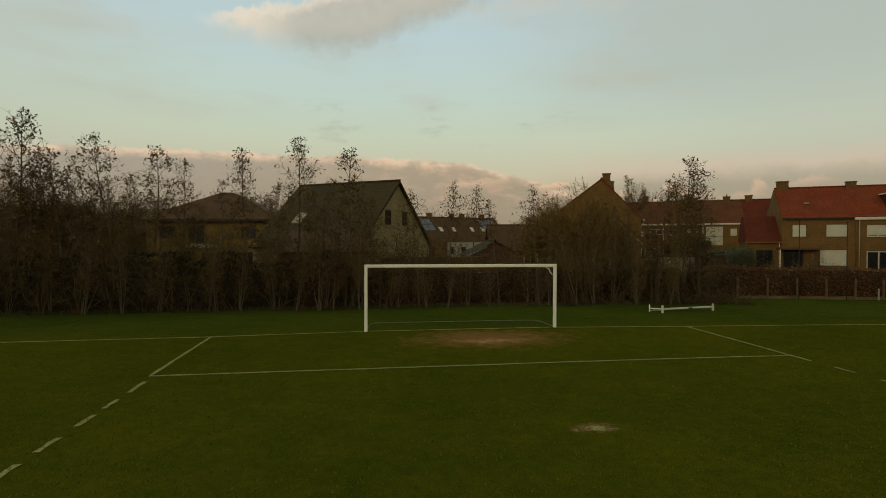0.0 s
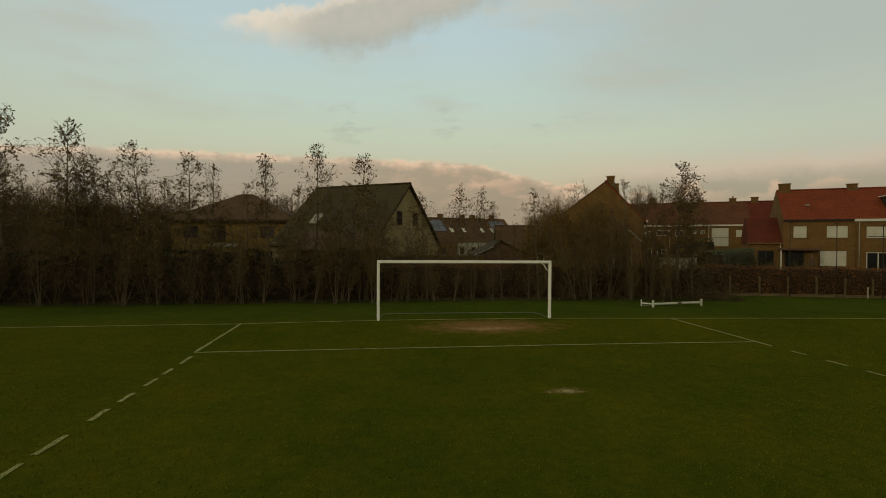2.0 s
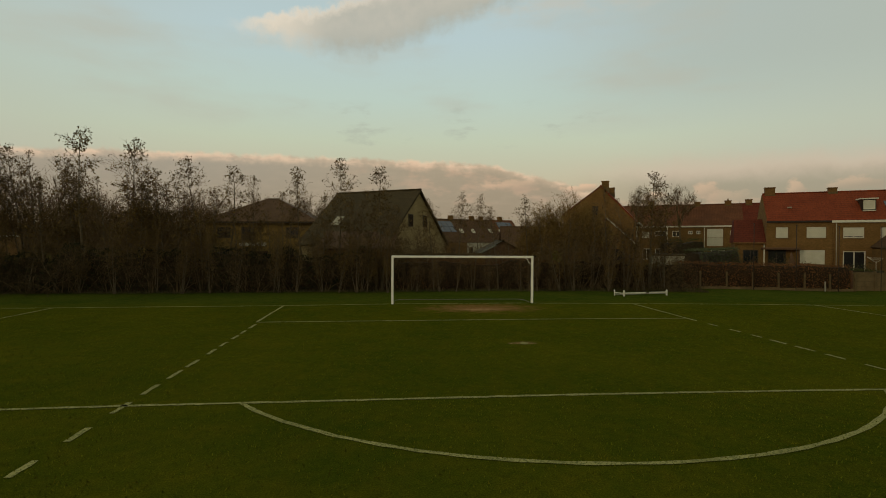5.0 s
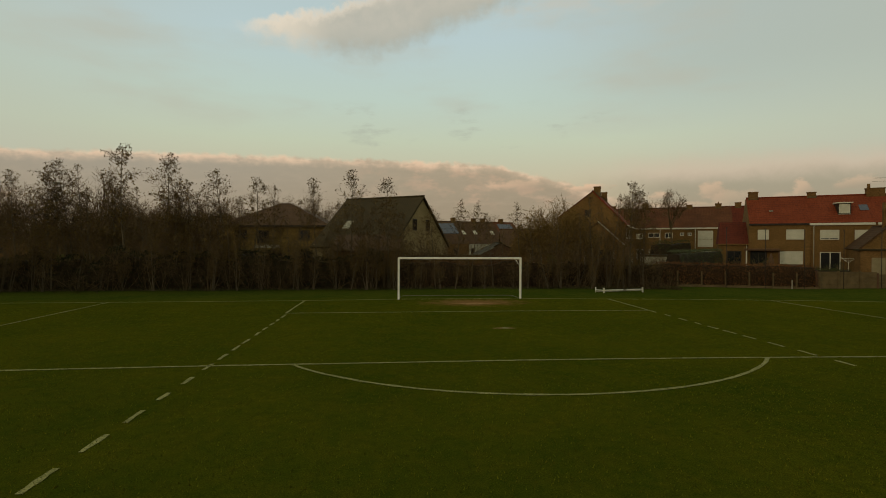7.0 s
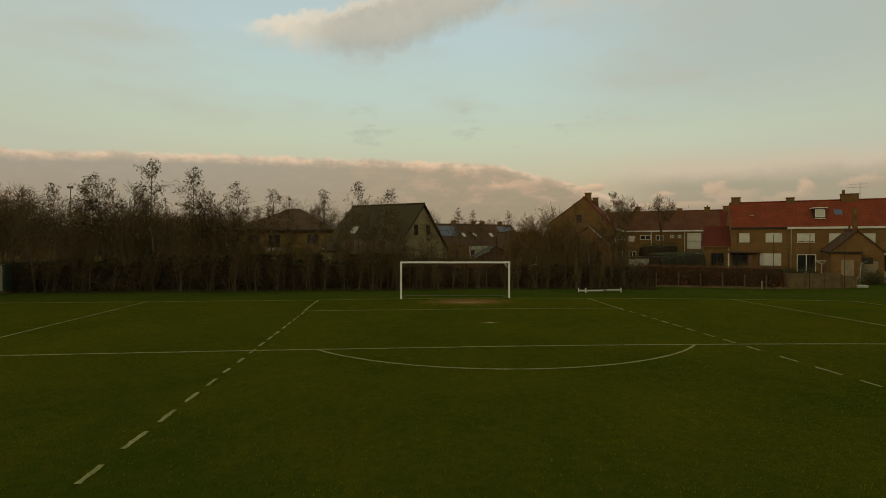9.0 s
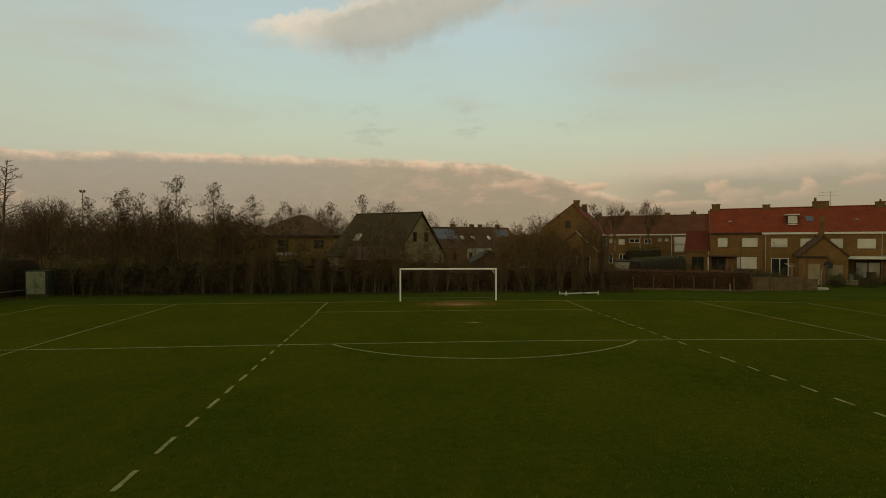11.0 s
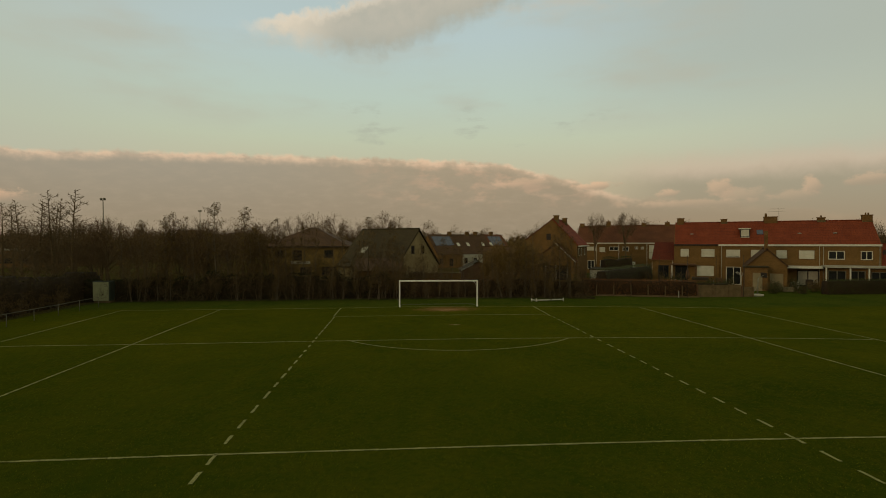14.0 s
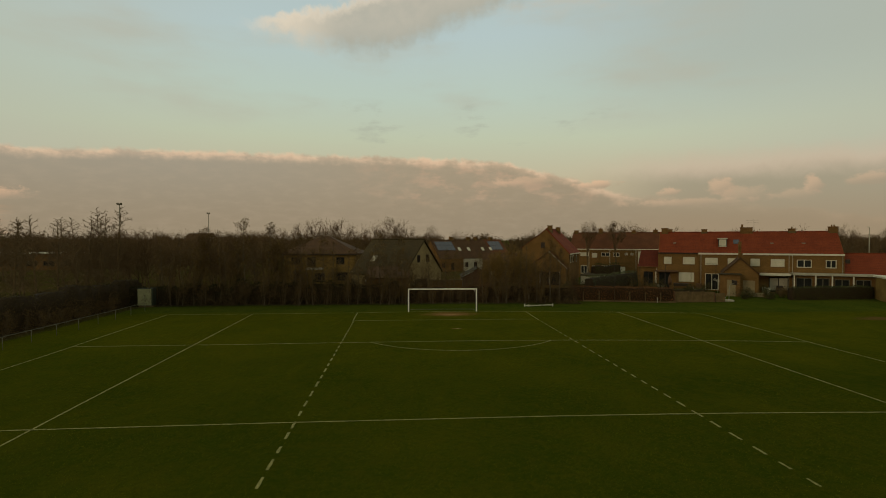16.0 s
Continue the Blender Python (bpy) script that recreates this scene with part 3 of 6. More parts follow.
strokes(9.12, 10.0, ((-7.2, -7.8), (-8.5, -9.15), (-9.72, -10.25), (-10.67, -11.37), (-11.73, -12.53), (-12.9, -13.6), (-14.2, -14.95), (-15.55, -16.3),
                     (-16.96, -17.67), (-18.6, -19.43), (-20.12, -21.09), (-21.71, -22.4), (-22.98, -23.7), (-24.3, -25.0), (-25.6, -26.3), (-26.9, -27.6),
                     (-28.2, -28.9), (-29.45, -30.15), (-30.75, -31.45), (-32.03, -32.8), (-33.38, -34.23), (-34.81, -35.56), (-36.14, -36.93), (-37.6, -38.34),
                     (-38.97, -39.57), (-40.25, -40.85), (-41.6, -42.3), (-43.0, -43.7)))
marking([(-20.35, -0.5), (-19.15, -40.0), (-19.02, -44.0)])
marking([(19.7, -0.45), (20.65, -40.0), (20.75, -44.0)])
marking([(-28.63, -16.72), (-17.2, -16.75), (-8.8, -16.54), (0.0, -16.48), (8.0, -16.53), (28.8, -16.5)], 0.10)
marking([(-29.3, -0.45), (-28.6, -20.0), (-28.4, -44.0)])
marking([(29.15, -0.2), (29.1, -20.0), (29.3, -44.0)])
marking([(-28.5, -34.3), (-20.0, -34.17), (-8.4, -33.95), (10.0, -33.82), (29.2, -33.72)], 0.09)
marking([(0.6 + 9.15 * math.cos(radians(a)), -10.78 + 9.15 * math.sin(radians(a))) for a in range(219, 322, 2)], 0.095)
marking([(0.62, -10.85), (0.86, -10.87)], 0.22)


# ------------------------------------------------------------ goal
def make_goal():
    g = empty("football_goal", pose(0.035, 0, -0.012, 0, 0.25, 0), "white full-size football goal without a net on worn grass", "football goal")
    for x in (-3.75, 3.75):
        part("post", bx(x - 0.06, x + 0.06, -0.06, 0.06, -0.3, 2.5, 0.025), M_GOALWHITE, g)
    part("crossbar", bx(-3.81, 3.81, -0.06, 0.06, 2.44, 2.56, 0.025), M_GOALWHITE, g)
    for s in (1,):
        b = bmesh.new()
        tube(b, [(s * 3.38, 0.0, 2.44), (s * 3.50, 0.0, 2.36), (s * 3.56, 0.0, 2.22), (s * 3.66, 0.0, 2.12)], 0.018, 8)
        part("corner_brace", b, M_GOALWHITE, g)
    b = bmesh.new()
    tube(b, [(-3.70, 0.08, 0.05), (-3.62, 1.3, 0.04), (-3.45, 1.66, 0.04), (-3.1, 1.74, 0.04), (3.1, 1.76, 0.04), (3.45, 1.66, 0.04), (3.62, 1.3, 0.04), (3.70, 0.08, 0.05)], 0.016, 8)
    part("ground_bar", b, M_RAIL, g, "thin ground tube lying in the grass")


make_goal()


def make_lying_goal():
    """Local x runs along the bar from the front post with the doubled end."""
    g = empty("small_goal", pose(10.46, 3.45, gz(12.0), 0, 0, 10.0), "small white training goal lying face down on grass", "football goal")
    part("crossbar", bx(0.04, 3.02, -0.035, 0.035, 0.17, 0.245, 0.015), M_WHITE, g)
    part("post", bx(-0.05, 0.037, -0.045, 0.045, 0.0, 0.38, 0.018), M_WHITE, g)
    part("post", bx(3.023, 3.10, -0.045, 0.045, 0.0, 0.36, 0.018), M_WHITE, g)
    part("clamp", bx(1.5, 1.75, -0.045, -0.037, 0.16, 0.235, 0.003), M_DARK, g, "dark steel clamp on the bar")
    b = bmesh.new()
    tube(b, [(-0.33, 0.5, 0.20), (-0.03, 0.06, 0.20)], 0.03, 8)
    part("side_tube", b, M_GOALWHITE, g)
    b = bmesh.new()
    tube(b, [(-0.34, 0.52, 0.0), (-0.34, 0.52, 0.38)], 0.026, 8)
    part("rear_post", b, M_GOALWHITE, g)
    b = bmesh.new()
    tube(b, [(-0.33, 0.54, 0.07), (2.8, 0.6, 0.07), (3.05, 0.06, 0.12)], 0.025, 8)
    part("rear_tube", b, M_STEEL, g, "dull grey rear tube")


make_lying_goal()


# ------------------------------------------------------------ houses
def wall_with(parent, name, u0, u1, z0, z1, v, thick, holes, material):
    """A facade in the plane y = v, cut by holes (u0, u1, z0, z1), of real thickness behind it."""
    us = sorted({u0, u1, *[h[0] for h in holes], *[h[1] for h in holes]})
    zs = sorted({z0, z1, *[h[2] for h in holes], *[h[3] for h in holes]})
    bm = bmesh.new()
    solid = {}
    for i in range(len(us) - 1):
        for j in range(len(zs) - 1):
            cu, cz = (us[i] + us[i + 1]) / 2, (zs[j] + zs[j + 1]) / 2
            solid[i, j] = not any(h[0] < cu < h[1] and h[2] < cz < h[3] for h in holes)
    vert = {}

    def V(i, j, k):
        if (i, j, k) not in vert:
            vert[i, j, k] = bm.verts.new((us[i], v + k * thick, zs[j]))
        return vert[i, j, k]
    for (i, j), s in solid.items():
        if not s:
            continue
        bm.faces.new((V(i, j, 0), V(i + 1, j, 0), V(i + 1, j + 1, 0), V(i, j + 1, 0)))
        bm.faces.new((V(i, j, 1), V(i, j + 1, 1), V(i + 1, j + 1, 1), V(i + 1, j, 1)))
        for di, dj, a, b in ((-1, 0, (i, j), (i, j + 1)), (1, 0, (i + 1, j + 1), (i + 1, j)), (0, -1, (i + 1, j), (i, j)), (0, 1, (i, j + 1), (i + 1, j + 1))):
            if not solid.get((i + di, j + dj), False):
                bm.faces.new((V(*a, 0), V(*b, 0), V(*b, 1), V(*a, 1)))
    bmesh.ops.recalc_face_normals(bm, faces=bm.faces)
    return part(name, bm, material, parent)


def window(parent, u0, u1, z0, z1, v, style="panes", cols=2, down=1.0, frame_mat=None, sill=True):
    """A window in a hole of the facade at y = v: frame, glass and, where it has one, its roller shutter let down."""
    fm = frame_mat or M_WHITE
    f = 0.10
    step_ = (u1 - u0 - f) / cols
    panes = [(u0 + f + k * step_, u0 + (k + 1) * step_, z0 + f, z1 - f) for k in range(cols)]
    w = wall_with(parent, "window", u0, u1, z0, z1, v + 0.05, 0.07, panes, fm)
    part("pane", bx(u0 + f, u1 - f, v + 0.085, v + 0.10, z0 + f, z1 - f), M_GLASS, w)
    if style == "shutter":
        zb = z1 - (z1 - z0) * down
        bm = bmesh.new()
        n = max(3, int((z1 - zb) / 0.08))
        prof = [(v + 0.03, zb)]
        for k in range(n):
            a = zb + (z1 - zb) * k / n
            h = (z1 - zb) / n
            prof += [(v + 0.018, a + 0.2 * h), (v + 0.018, a + 0.8 * h), (v + 0.03, a + h)]
        prof += [(v + 0.045, z1), (v + 0.045, zb)]
        A = [bm.verts.new((u0 + 0.01, y, z)) for y, z in prof]
        B = [bm.verts.new((u1 - 0.01, y, z)) for y, z in prof]
        for i in range(len(A) - 1):
            bm.faces.new((A[i], B[i], B[i + 1], A[i + 1]))
        part("roller_shutter", bm, M_SHUTTER, w, "closed white roller shutter")
    if sill:
        part("sill", bx(u0 - 0.05, u1 + 0.05, v - 0.06, v + 0.045, z0 - 0.06, z0 - 0.003, 0.01), M_CONC, w)
    return w


def chimney(parent, u, v, z0, z1, wu=0.6, wd=0.5, pots=1, material=None):
    bm = bx(u - wu / 2, u + wu / 2, v - wd / 2, v + wd / 2, z0, z1 - 0.12)
    box(bm, u - wu / 2 - 0.05, u + wu / 2 + 0.05, v - wd / 2 - 0.05, v + wd / 2 + 0.05, z1 - 0.12, z1)
    c = part("chimney", bm, material or M_BRICK3, parent)
    part("flashing", bx(u - wu / 2 - 0.04, u + wu / 2 + 0.04, v - wd / 2 - 0.04, v + wd / 2 + 0.04, z0, z0 + 0.5), M_CONC, c)
    for k in range(pots):
        x = u + (k - (pots - 1) / 2) * 0.3
        b = bmesh.new()
        tube(b, [(x, v, z1 - 0.02), (x, v, z1 + 0.3)], [0.11, 0.09], 10)
        part("pot", b, M_BRICK3, c)
    return c


def gable_roof(parent, u0, u1, v0, v1, ze, zr, material, over=0.25, t=0.16, along="u"):
    """Two tiled slopes with ridge tiles; the ridge runs along u (or v)."""
    for side in (0, 1):
        bm = bmesh.new()
        if along == "u":
            vm = (v0 + v1) / 2
            k = (zr - ze) / (vm - v0)
            if side == 0:
                slab(bm, (u0 - over, v0 - over, ze - over * k), (u1 + over, v0 - over, ze - over * k), (u1 + over, vm, zr), (u0 - over, vm, zr), t)
            else:
                slab(bm, (u0 - over, vm, zr), (u1 + over, vm, zr), (u1 + over, v1 + over, ze - over * k), (u0 - over, v1 + over, ze - over * k), t)
        else:
            um = (u0 + u1) / 2
            k = (zr - ze) / (um - u0)
            if side == 0:
                slab(bm, (u0 - over, v0 - over, ze - over * k), (um, v0 - over, zr), (um, v1 + over, zr), (u0 - over, v1 + over, ze - over * k), t)
            else:
                slab(bm, (um, v0 - over, zr), (u1 + over, v0 - over, ze - over * k), (u1 + over, v1 + over, ze - over * k), (um, v1 + over, zr), t)
        part("roof", bm, material, parent)
    b = bmesh.new()
    if along == "u":
        vm = (v0 + v1) / 2
        tube(b, [(u0 - over, vm, zr - 0.02), (u1 + over, vm, zr - 0.02)], 0.11, 8)
    else:
        um = (u0 + u1) / 2
        tube(b, [(um, v0 - over, zr - 0.02), (um, v1 + over, zr - 0.02)], 0.11, 8)
    part("ridge_tiles", b, material, parent)


def gutter(parent, u0, u1, v, z, material, h=0.16):
    part("gutter", bx(u0, u1, v - 0.16, v - 0.003, z - h, z, 0.03), material, parent)


def downpipe(parent, u, v, z0, z1, material):
    b = bmesh.new()
    tube(b, [(u, v - 0.07, z0), (u, v - 0.07, z1)], 0.04, 8)
    part("downpipe", b, material, parent)


def body_walls(parent, u0, u1, v0, v1, z0, z1, material, skip_front=True):
    """Side and back walls; the front facade is built apart with its openings."""
    part("wall", bx(u0, u0 + 0.3, v0 + 0.303, v1 - 0.303, z0, z1), material, parent)
    part("wall", bx(u1 - 0.3, u1, v0 + 0.303, v1 - 0.303, z0, z1), material, parent)
    part("wall", bx(u0, u1, v1 - 0.3, v1, z0, z1), material, parent)
    part("floor_slab", bx(u0 + 0.31, u1 - 0.31, v0 + 0.31, v1 - 0.31, z0 + 0.02, z0 + 0.12), M_CONC, parent)
    part("ceiling_slab", bx(u0 + 0.31, u1 - 0.31, v0 + 0.31, v1 - 0.31, z1 - 0.2, z1 - 0.02), M_CONC, parent)


def gable_wall(parent, u, v0, v1, ze, zr, material, t=0.3):
    """A triangle of wall across the end of a roof whose ridge runs along u."""
    bm = bmesh.new()
    vm = (v0 + v1) / 2
    a = [bm.verts.new((u, y, z)) for y, z in ((v0, ze), (v1, ze), (vm, zr - 0.17))]
    b = [bm.verts.new((u + t, y, z)) for y, z in ((v0, ze), (v1, ze), (vm, zr - 0.17))]
    bm.faces.new(a)
    bm.faces.new(b[::-1])
    for i in range(3):
        bm.faces.new((a[(i + 1) % 3], a[i], b[i], b[(i + 1) % 3]))
    bmesh.ops.recalc_face_normals(bm, faces=bm.faces)
    part("gable_wall", bm, material, parent)


ROW = pose(38.25, 28.3, 0, 0, 0, -29.0)
W = 6.38
GB = -0.5                              # ground at the row
EV, RG, DEP = 5.6, 9.1, 8.4


def row_house(i, holes, wins, label):
    h = empty("terraced_house", ROW @ pose(i * W, 0, 0), label, "house", group="terraced row with red roofs")
    wall_with(h, "facade", 0.002, W - 0.002, GB - 0.2, EV, 0.0, 0.3, holes, M_BRICK)
    body_walls(h, 0.002, W - 0.002, 0.0, DEP, GB - 0.2, EV, M_BRICK)
    gable_roof(h, 0.0 if i else 0.1, W if i < 3 else W - 0.1, 0.0, DEP, EV + 0.1, RG, M_RED, over=0.0 if 0 < i < 3 else 0.02)
    for w in wins:
        window(h, *w[0], 0.0, **w[1])
    part("attic_floor", bx(0.3, W - 0.3, 0.31, DEP - 0.31, EV - 0.01, EV + 0.05), M_CONC, h)
    return h


def shut(u0, u1, z0, z1, down=1.0):
    return ((u0, u1, z0, z1), dict(style="shutter", down=down))


def pane(u0, u1, z0, z1, cols=2, **k):
    return ((u0, u1, z0, z1), dict(cols=cols, **k))


def vent_tile(h, u, v, k):
    z = EV + 0.1 + v * k
    bm = bx(u - 0.22, u + 0.22, v - 0.2, v + 0.1, z - 0.05, z + 0.09, 0.02)
    part("vent_tile", bm, M_STEEL, h)


def make_row():
    k = (RG - EV - 0.1) / (DEP / 2)
    # first house: covered terrace door, closed shutters
    w = [shut(0.92, 2.08, 3.76, 4.95), shut(3.81, 5.58, 3.76, 4.95), shut(3.2, 5.5, 0.85, 2.4), pane(0.15, 1.9, GB + 0.1, 2.35, 2, frame_mat=M_DARK, sill=False)]
    h = row_house(0, [x[0] for x in w], w, "brown brick terraced house with red tiled roof and closed white shutters")
    gable_wall(h, 0.0, 0.0, DEP, EV, RG, M_BRICK)
    gutter(h, 0.0, W - 0.3, 0.0, EV + 0.06, M_DARK, 0.2)
    downpipe(h, 6.22, 0.0, GB, EV - 0.1, M_BRICK3)
    chimney(h, 0.85, DEP / 2, RG - 0.7, 9.85, 1.05, 0.6, 0)
    part("canopy", bx(-0.5, 3.1, -1.1, -0.003, 2.45, 2.68, 0.02), M_WOOD, h, "flat brown canopy over the terrace door")
    b = bx(-0.4, -0.28, -1.05, -0.93, GB, 2.445)
    part("canopy_post", b, M_WHITE, h)
    b = bx(2.9, 3.02, -1.05, -0.93, GB, 2.445)
    part("canopy_post", b, M_WOOD, h)
    vent_tile(h, 2.5, 1.9, k)
    # second house: white gutter, dormer
    w = [shut(0.73, 2.55, 3.74, 4.87, 0.85), shut(3.95, 5.2, 3.70, 4.85), pane(0.73, 2.7, GB + 0.15, 2.32, 2, sill=False)]
    h = row_house(1, [x[0] for x in w], w, "brown brick terraced house with roof dormer and white gutter")
    gutter(h, -0.28, W - 0.6, 0.0, EV + 0.06, M_WHITE, 0.26)
    downpipe(h, 0.12, 0.0, GB, EV - 0.2, M_GREYWALL)
    chimney(h, 0.65, DEP / 2, RG - 0.5, 9.6, 0.85, 0.5, 0)
    chimney(h, 6.85, DEP / 2, RG - 0.9, 9.85, 1.75, 0.7, 0)
    b = bmesh.new()
    tube(b, [(6.25, DEP / 2, 9.8), (6.25, DEP / 2, 10.35)], [0.17, 0.15], 10)
    part("chimney_pot", b, M_BRICK3, h)
    d = part("dormer", bx(2.66, 3.88, 1.2, 3.3, 6.5, 7.95), M_DARK, h, "flat-roofed dormer with white window")
    part("dormer_roof", bx(2.5, 4.04, 0.95, 3.4, 7.95, 8.08, 0.02), M_WHITE, d)
    bm = bx(2.76, 2.84, 1.12, 1.197, 6.85, 7.85)
    box(bm, 3.70, 3.78, 1.12, 1.197, 6.85, 7.85)
    box(bm, 2.84, 3.70, 1.12, 1.197, 7.75, 7.85)
    box(bm, 2.84, 3.70, 1.12, 1.197, 6.85, 6.95)
    part("dormer_frame", bm, M_WHITE, d)
    part("dormer_shutter", bx(2.843, 3.697, 1.15, 1.19, 6.953, 7.747), M_SHUTTER, d)
    part("dormer_sill", bx(2.7, 3.84, 1.0, 1.197, 6.66, 6.74, 0.02), M_WHITE, d)
    bm = bmesh.new()
    slab(bm, (4.86, 1.7, EV + 0.17 + 1.7 * k), (5.7, 1.7, EV + 0.17 + 1.7 * k), (5.7, 2.55, EV + 0.17 + 2.55 * k), (4.86, 2.55, EV + 0.17 + 2.55 * k), 0.1)
    part("skylight", bm, M_SOLAR, h)
    # third house
    w = [shut(0.74, 2.02, 3.65, 4.82), shut(3.46, 5.28, 3.6, 4.8), pane(3.2, 5.85, GB + 0.15, 2.05, 2, sill=False, frame_mat=M_DARK)]
    h = row_house(2, [x[0] for x in w], w, "brown brick terraced house with closed shutters and white gutter")
    gutter(h, -0.35, W - 0.1, 0.0, EV + 0.06, M_WHITE, 0.26)
    downpipe(h, 5.85, 0.0, GB, EV - 0.2, M_GREYWALL)
    downpipe(h, 6.3, 0.0, GB, EV - 0.2, M_GREYWALL)
    vent_tile(h, 3.8, 1.9, k)
    for u in (3.36, 4.6):
        part("door_blind", bx(u, u + 1.1, 0.062, 0.082, GB + 0.42, 1.85), M_GREYWALL, h, "pale blind behind the garden door")
    part("awning", bx(1.9, 5.95, -1.6, -0.003, 2.3, 2.62, 0.03), M_WHITE, h, "white flat awning over the garden doors")
    # fourth house
    w = [pane(0.48, 2.36, 3.56, 4.76, 2), pane(4.1, 5.42, 3.54, 4.76, 2)]
    h = row_house(3, [x[0] for x in w], w, "brown brick end house with white windows and veranda")
    gutter(h, -0.1, W, 0.0, EV + 0.06, M_WHITE, 0.26)
    downpipe(h, 6.15, 0.0, GB, EV - 0.2, M_STEEL)
    chimney(h, 0.4, DEP / 2, RG - 0.4, 9.6, 0.95, 0.5, 1)
    chimney(h, 5.75, DEP / 2, RG - 0.7, 9.85, 1.2, 0.6, 2)
    gable_wall(h, W - 0.3, 0.0, DEP, EV, RG, M_BRICK)
    vent_tile(h, 1.6, 1.9, k)
    b = bmesh.new()
    tube(b, [(6.3, -0.003, 4.6), (6.6, -0.45, 4.6)], 0.03, 6)
    box(b, 6.35, 6.95, -0.5, -0.45, 4.3, 4.9, 0.02)
    part("satellite_dish", b, M_DARK, h)
    # its long white veranda
    part("veranda_roof", bx(-0.35, 9.8, -2.4, -0.003, 2.5, 2.78, 0.03), M_GREYWALL, h, "long flat veranda roof with pale fascia")
    for u in (-0.25, 2.4, 4.4, 6.9, 9.5):
        part("veranda_post", bx(u, u + 0.16, -2.3, -2.15, GB, 2.497), M_WHITE, h)
    hl = [(0.2, 2.2, 0.5, 2.1), (2.7, 4.3, GB + 0.1, 2.1), (4.9, 6.7, 0.9, 2.0), (7.4, 9.2, 0.9, 2.0)]
    wall_with(h, "veranda_wall", -0.1, 9.6, GB - 0.1, 2.495, -1.5, 0.2, hl, M_BRICK3)
    for q in hl:
        window(h, *q, -1.5, cols=2, sill=False, frame_mat=M_RAIL)
    # antenna on the big stack
    a = empty("tv_antenna", ROW @ pose(2 * W + 1.55, DEP / 2, 9.0), "thin grey roof antenna on the chimney", "antenna")
    b = bmesh.new()
    tube(b, [(0, 0, -0.25), (0, 0, 2.2)], 0.02, 6)
    part("mast", b, M_STEEL, a)
    for z, l in ((2.0, 1.1), (1.6, 1.35)):
        b = bmesh.new()
        tube(b, [(-l, 0, z), (l * 0.6, 0, z)], 0.012, 5)
        for q in range(9):
            x = -l + q * l * 0.2
            tube(b, [(x, -0.3, z), (x, 0.3, z)], 0.008, 4)
        part("boom", b, M_STEEL, a)


def make_wing():
    """Single-storey side wing of the row under a steep red roof."""
    h = empty("side_wing", ROW @ pose(-3.15, 0, 0), "brick side wing with steep red roof and dark glazed doors", "house wing")
    hl = [(0.85, 2.4, GB + 0.1, 2.4)]
    wall_with(h, "facade", 0, 3.147, GB - 0.2, 3.3, 0.15, 0.3, hl, M_BRICK)
    window(h, *hl[0], 0.15, cols=2, frame_mat=M_DARK, sill=False)
    part("wall", bx(0, 0.3, 0.453, 5.0, GB - 0.2, 3.3), M_BRICK, h)
    part("wall", bx(0.303, 3.097, 4.7, 5.0, GB - 0.2, 6.0), M_BRICK, h)
    bm = bmesh.new()
    slab(bm, (-0.12, -0.05, 3.25), (3.145, -0.05, 3.25), (3.145, 3.3, 6.0), (0.2, 3.3, 6.0), 0.15)
    part("roof", bm, M_DULLRED, h)
    bm = bmesh.new()
    slab(bm, (-0.12, -0.05, 3.25), (0.2, 3.3, 6.0), (0.2, 5.0, 6.0), (-0.15, 5.1, 3.2), 0.12)
    part("hip_slope", bm, M_DULLRED, h)
    gutter(h, -0.2, 3.14, -0.06, 3.24, M_BRICK3, 0.14)
    downpipe(h, 2.95, 0.15, GB, 3.1, M_WHITE)


def make_extension():
    """Gabled brick annexe in the gardens, with a thin stack at its peak."""
    h = empty("garden_annexe", ROW @ pose(11.7, -5.6, 0), "gabled brick annexe with brown tiled roof and tall stack", "house annexe")
    hw, ze, zr, L = 2.35, 2.9, 5.15, 4.6
    hl = [(0.35, 1.9, GB + 0.1, 1.75)]
    wall_with(h, "facade", -hw, hw, GB - 0.2, ze, 0.0, 0.25, hl, M_BRICK)
    part("garage_door", bx(0.35, 1.9, 0.08, 0.13, GB + 0.1, 1.75), M_BEIGE, h, "pale beige panel door")
    bm = prism(bmesh.new(), [(-hw, ze + 0.002), (hw, ze + 0.002), (0, zr - 0.15)], 0.0, 0.25)
    part("gable_wall", bm, M_BRICK, h)
    part("wall", bx(-hw, -hw + 0.25, 0.253, L, GB - 0.2, ze), M_BRICK, h)
    part("wall", bx(hw - 0.25, hw, 0.253, L, GB - 0.2, ze), M_BRICK, h)
    gable_roof(h, -hw, hw, 0.0, L, ze, zr, M_BROWNROOF, over=0.15, along="v")
    part("stack", bx(-0.25, 0.15, 0.5, 0.9, zr - 0.8, 7.55), M_BRICK3, h)
    # low flat store leaning on its side
    part("store_wall", bx(-hw - 0.4, -hw + 2.2, -2.0, -0.003, GB - 0.2, 2.6), M_BRICK3, h)
    part("store_roof", bx(-hw - 0.55, -hw + 2.35, -2.2, -0.004, 2.603, 2.78), M_DARKROOF, h)
    part("store_door", bx(-hw + 0.5, -hw + 1.6, -2.05, -2.003, GB, 1.9), M_BEIGE, h)


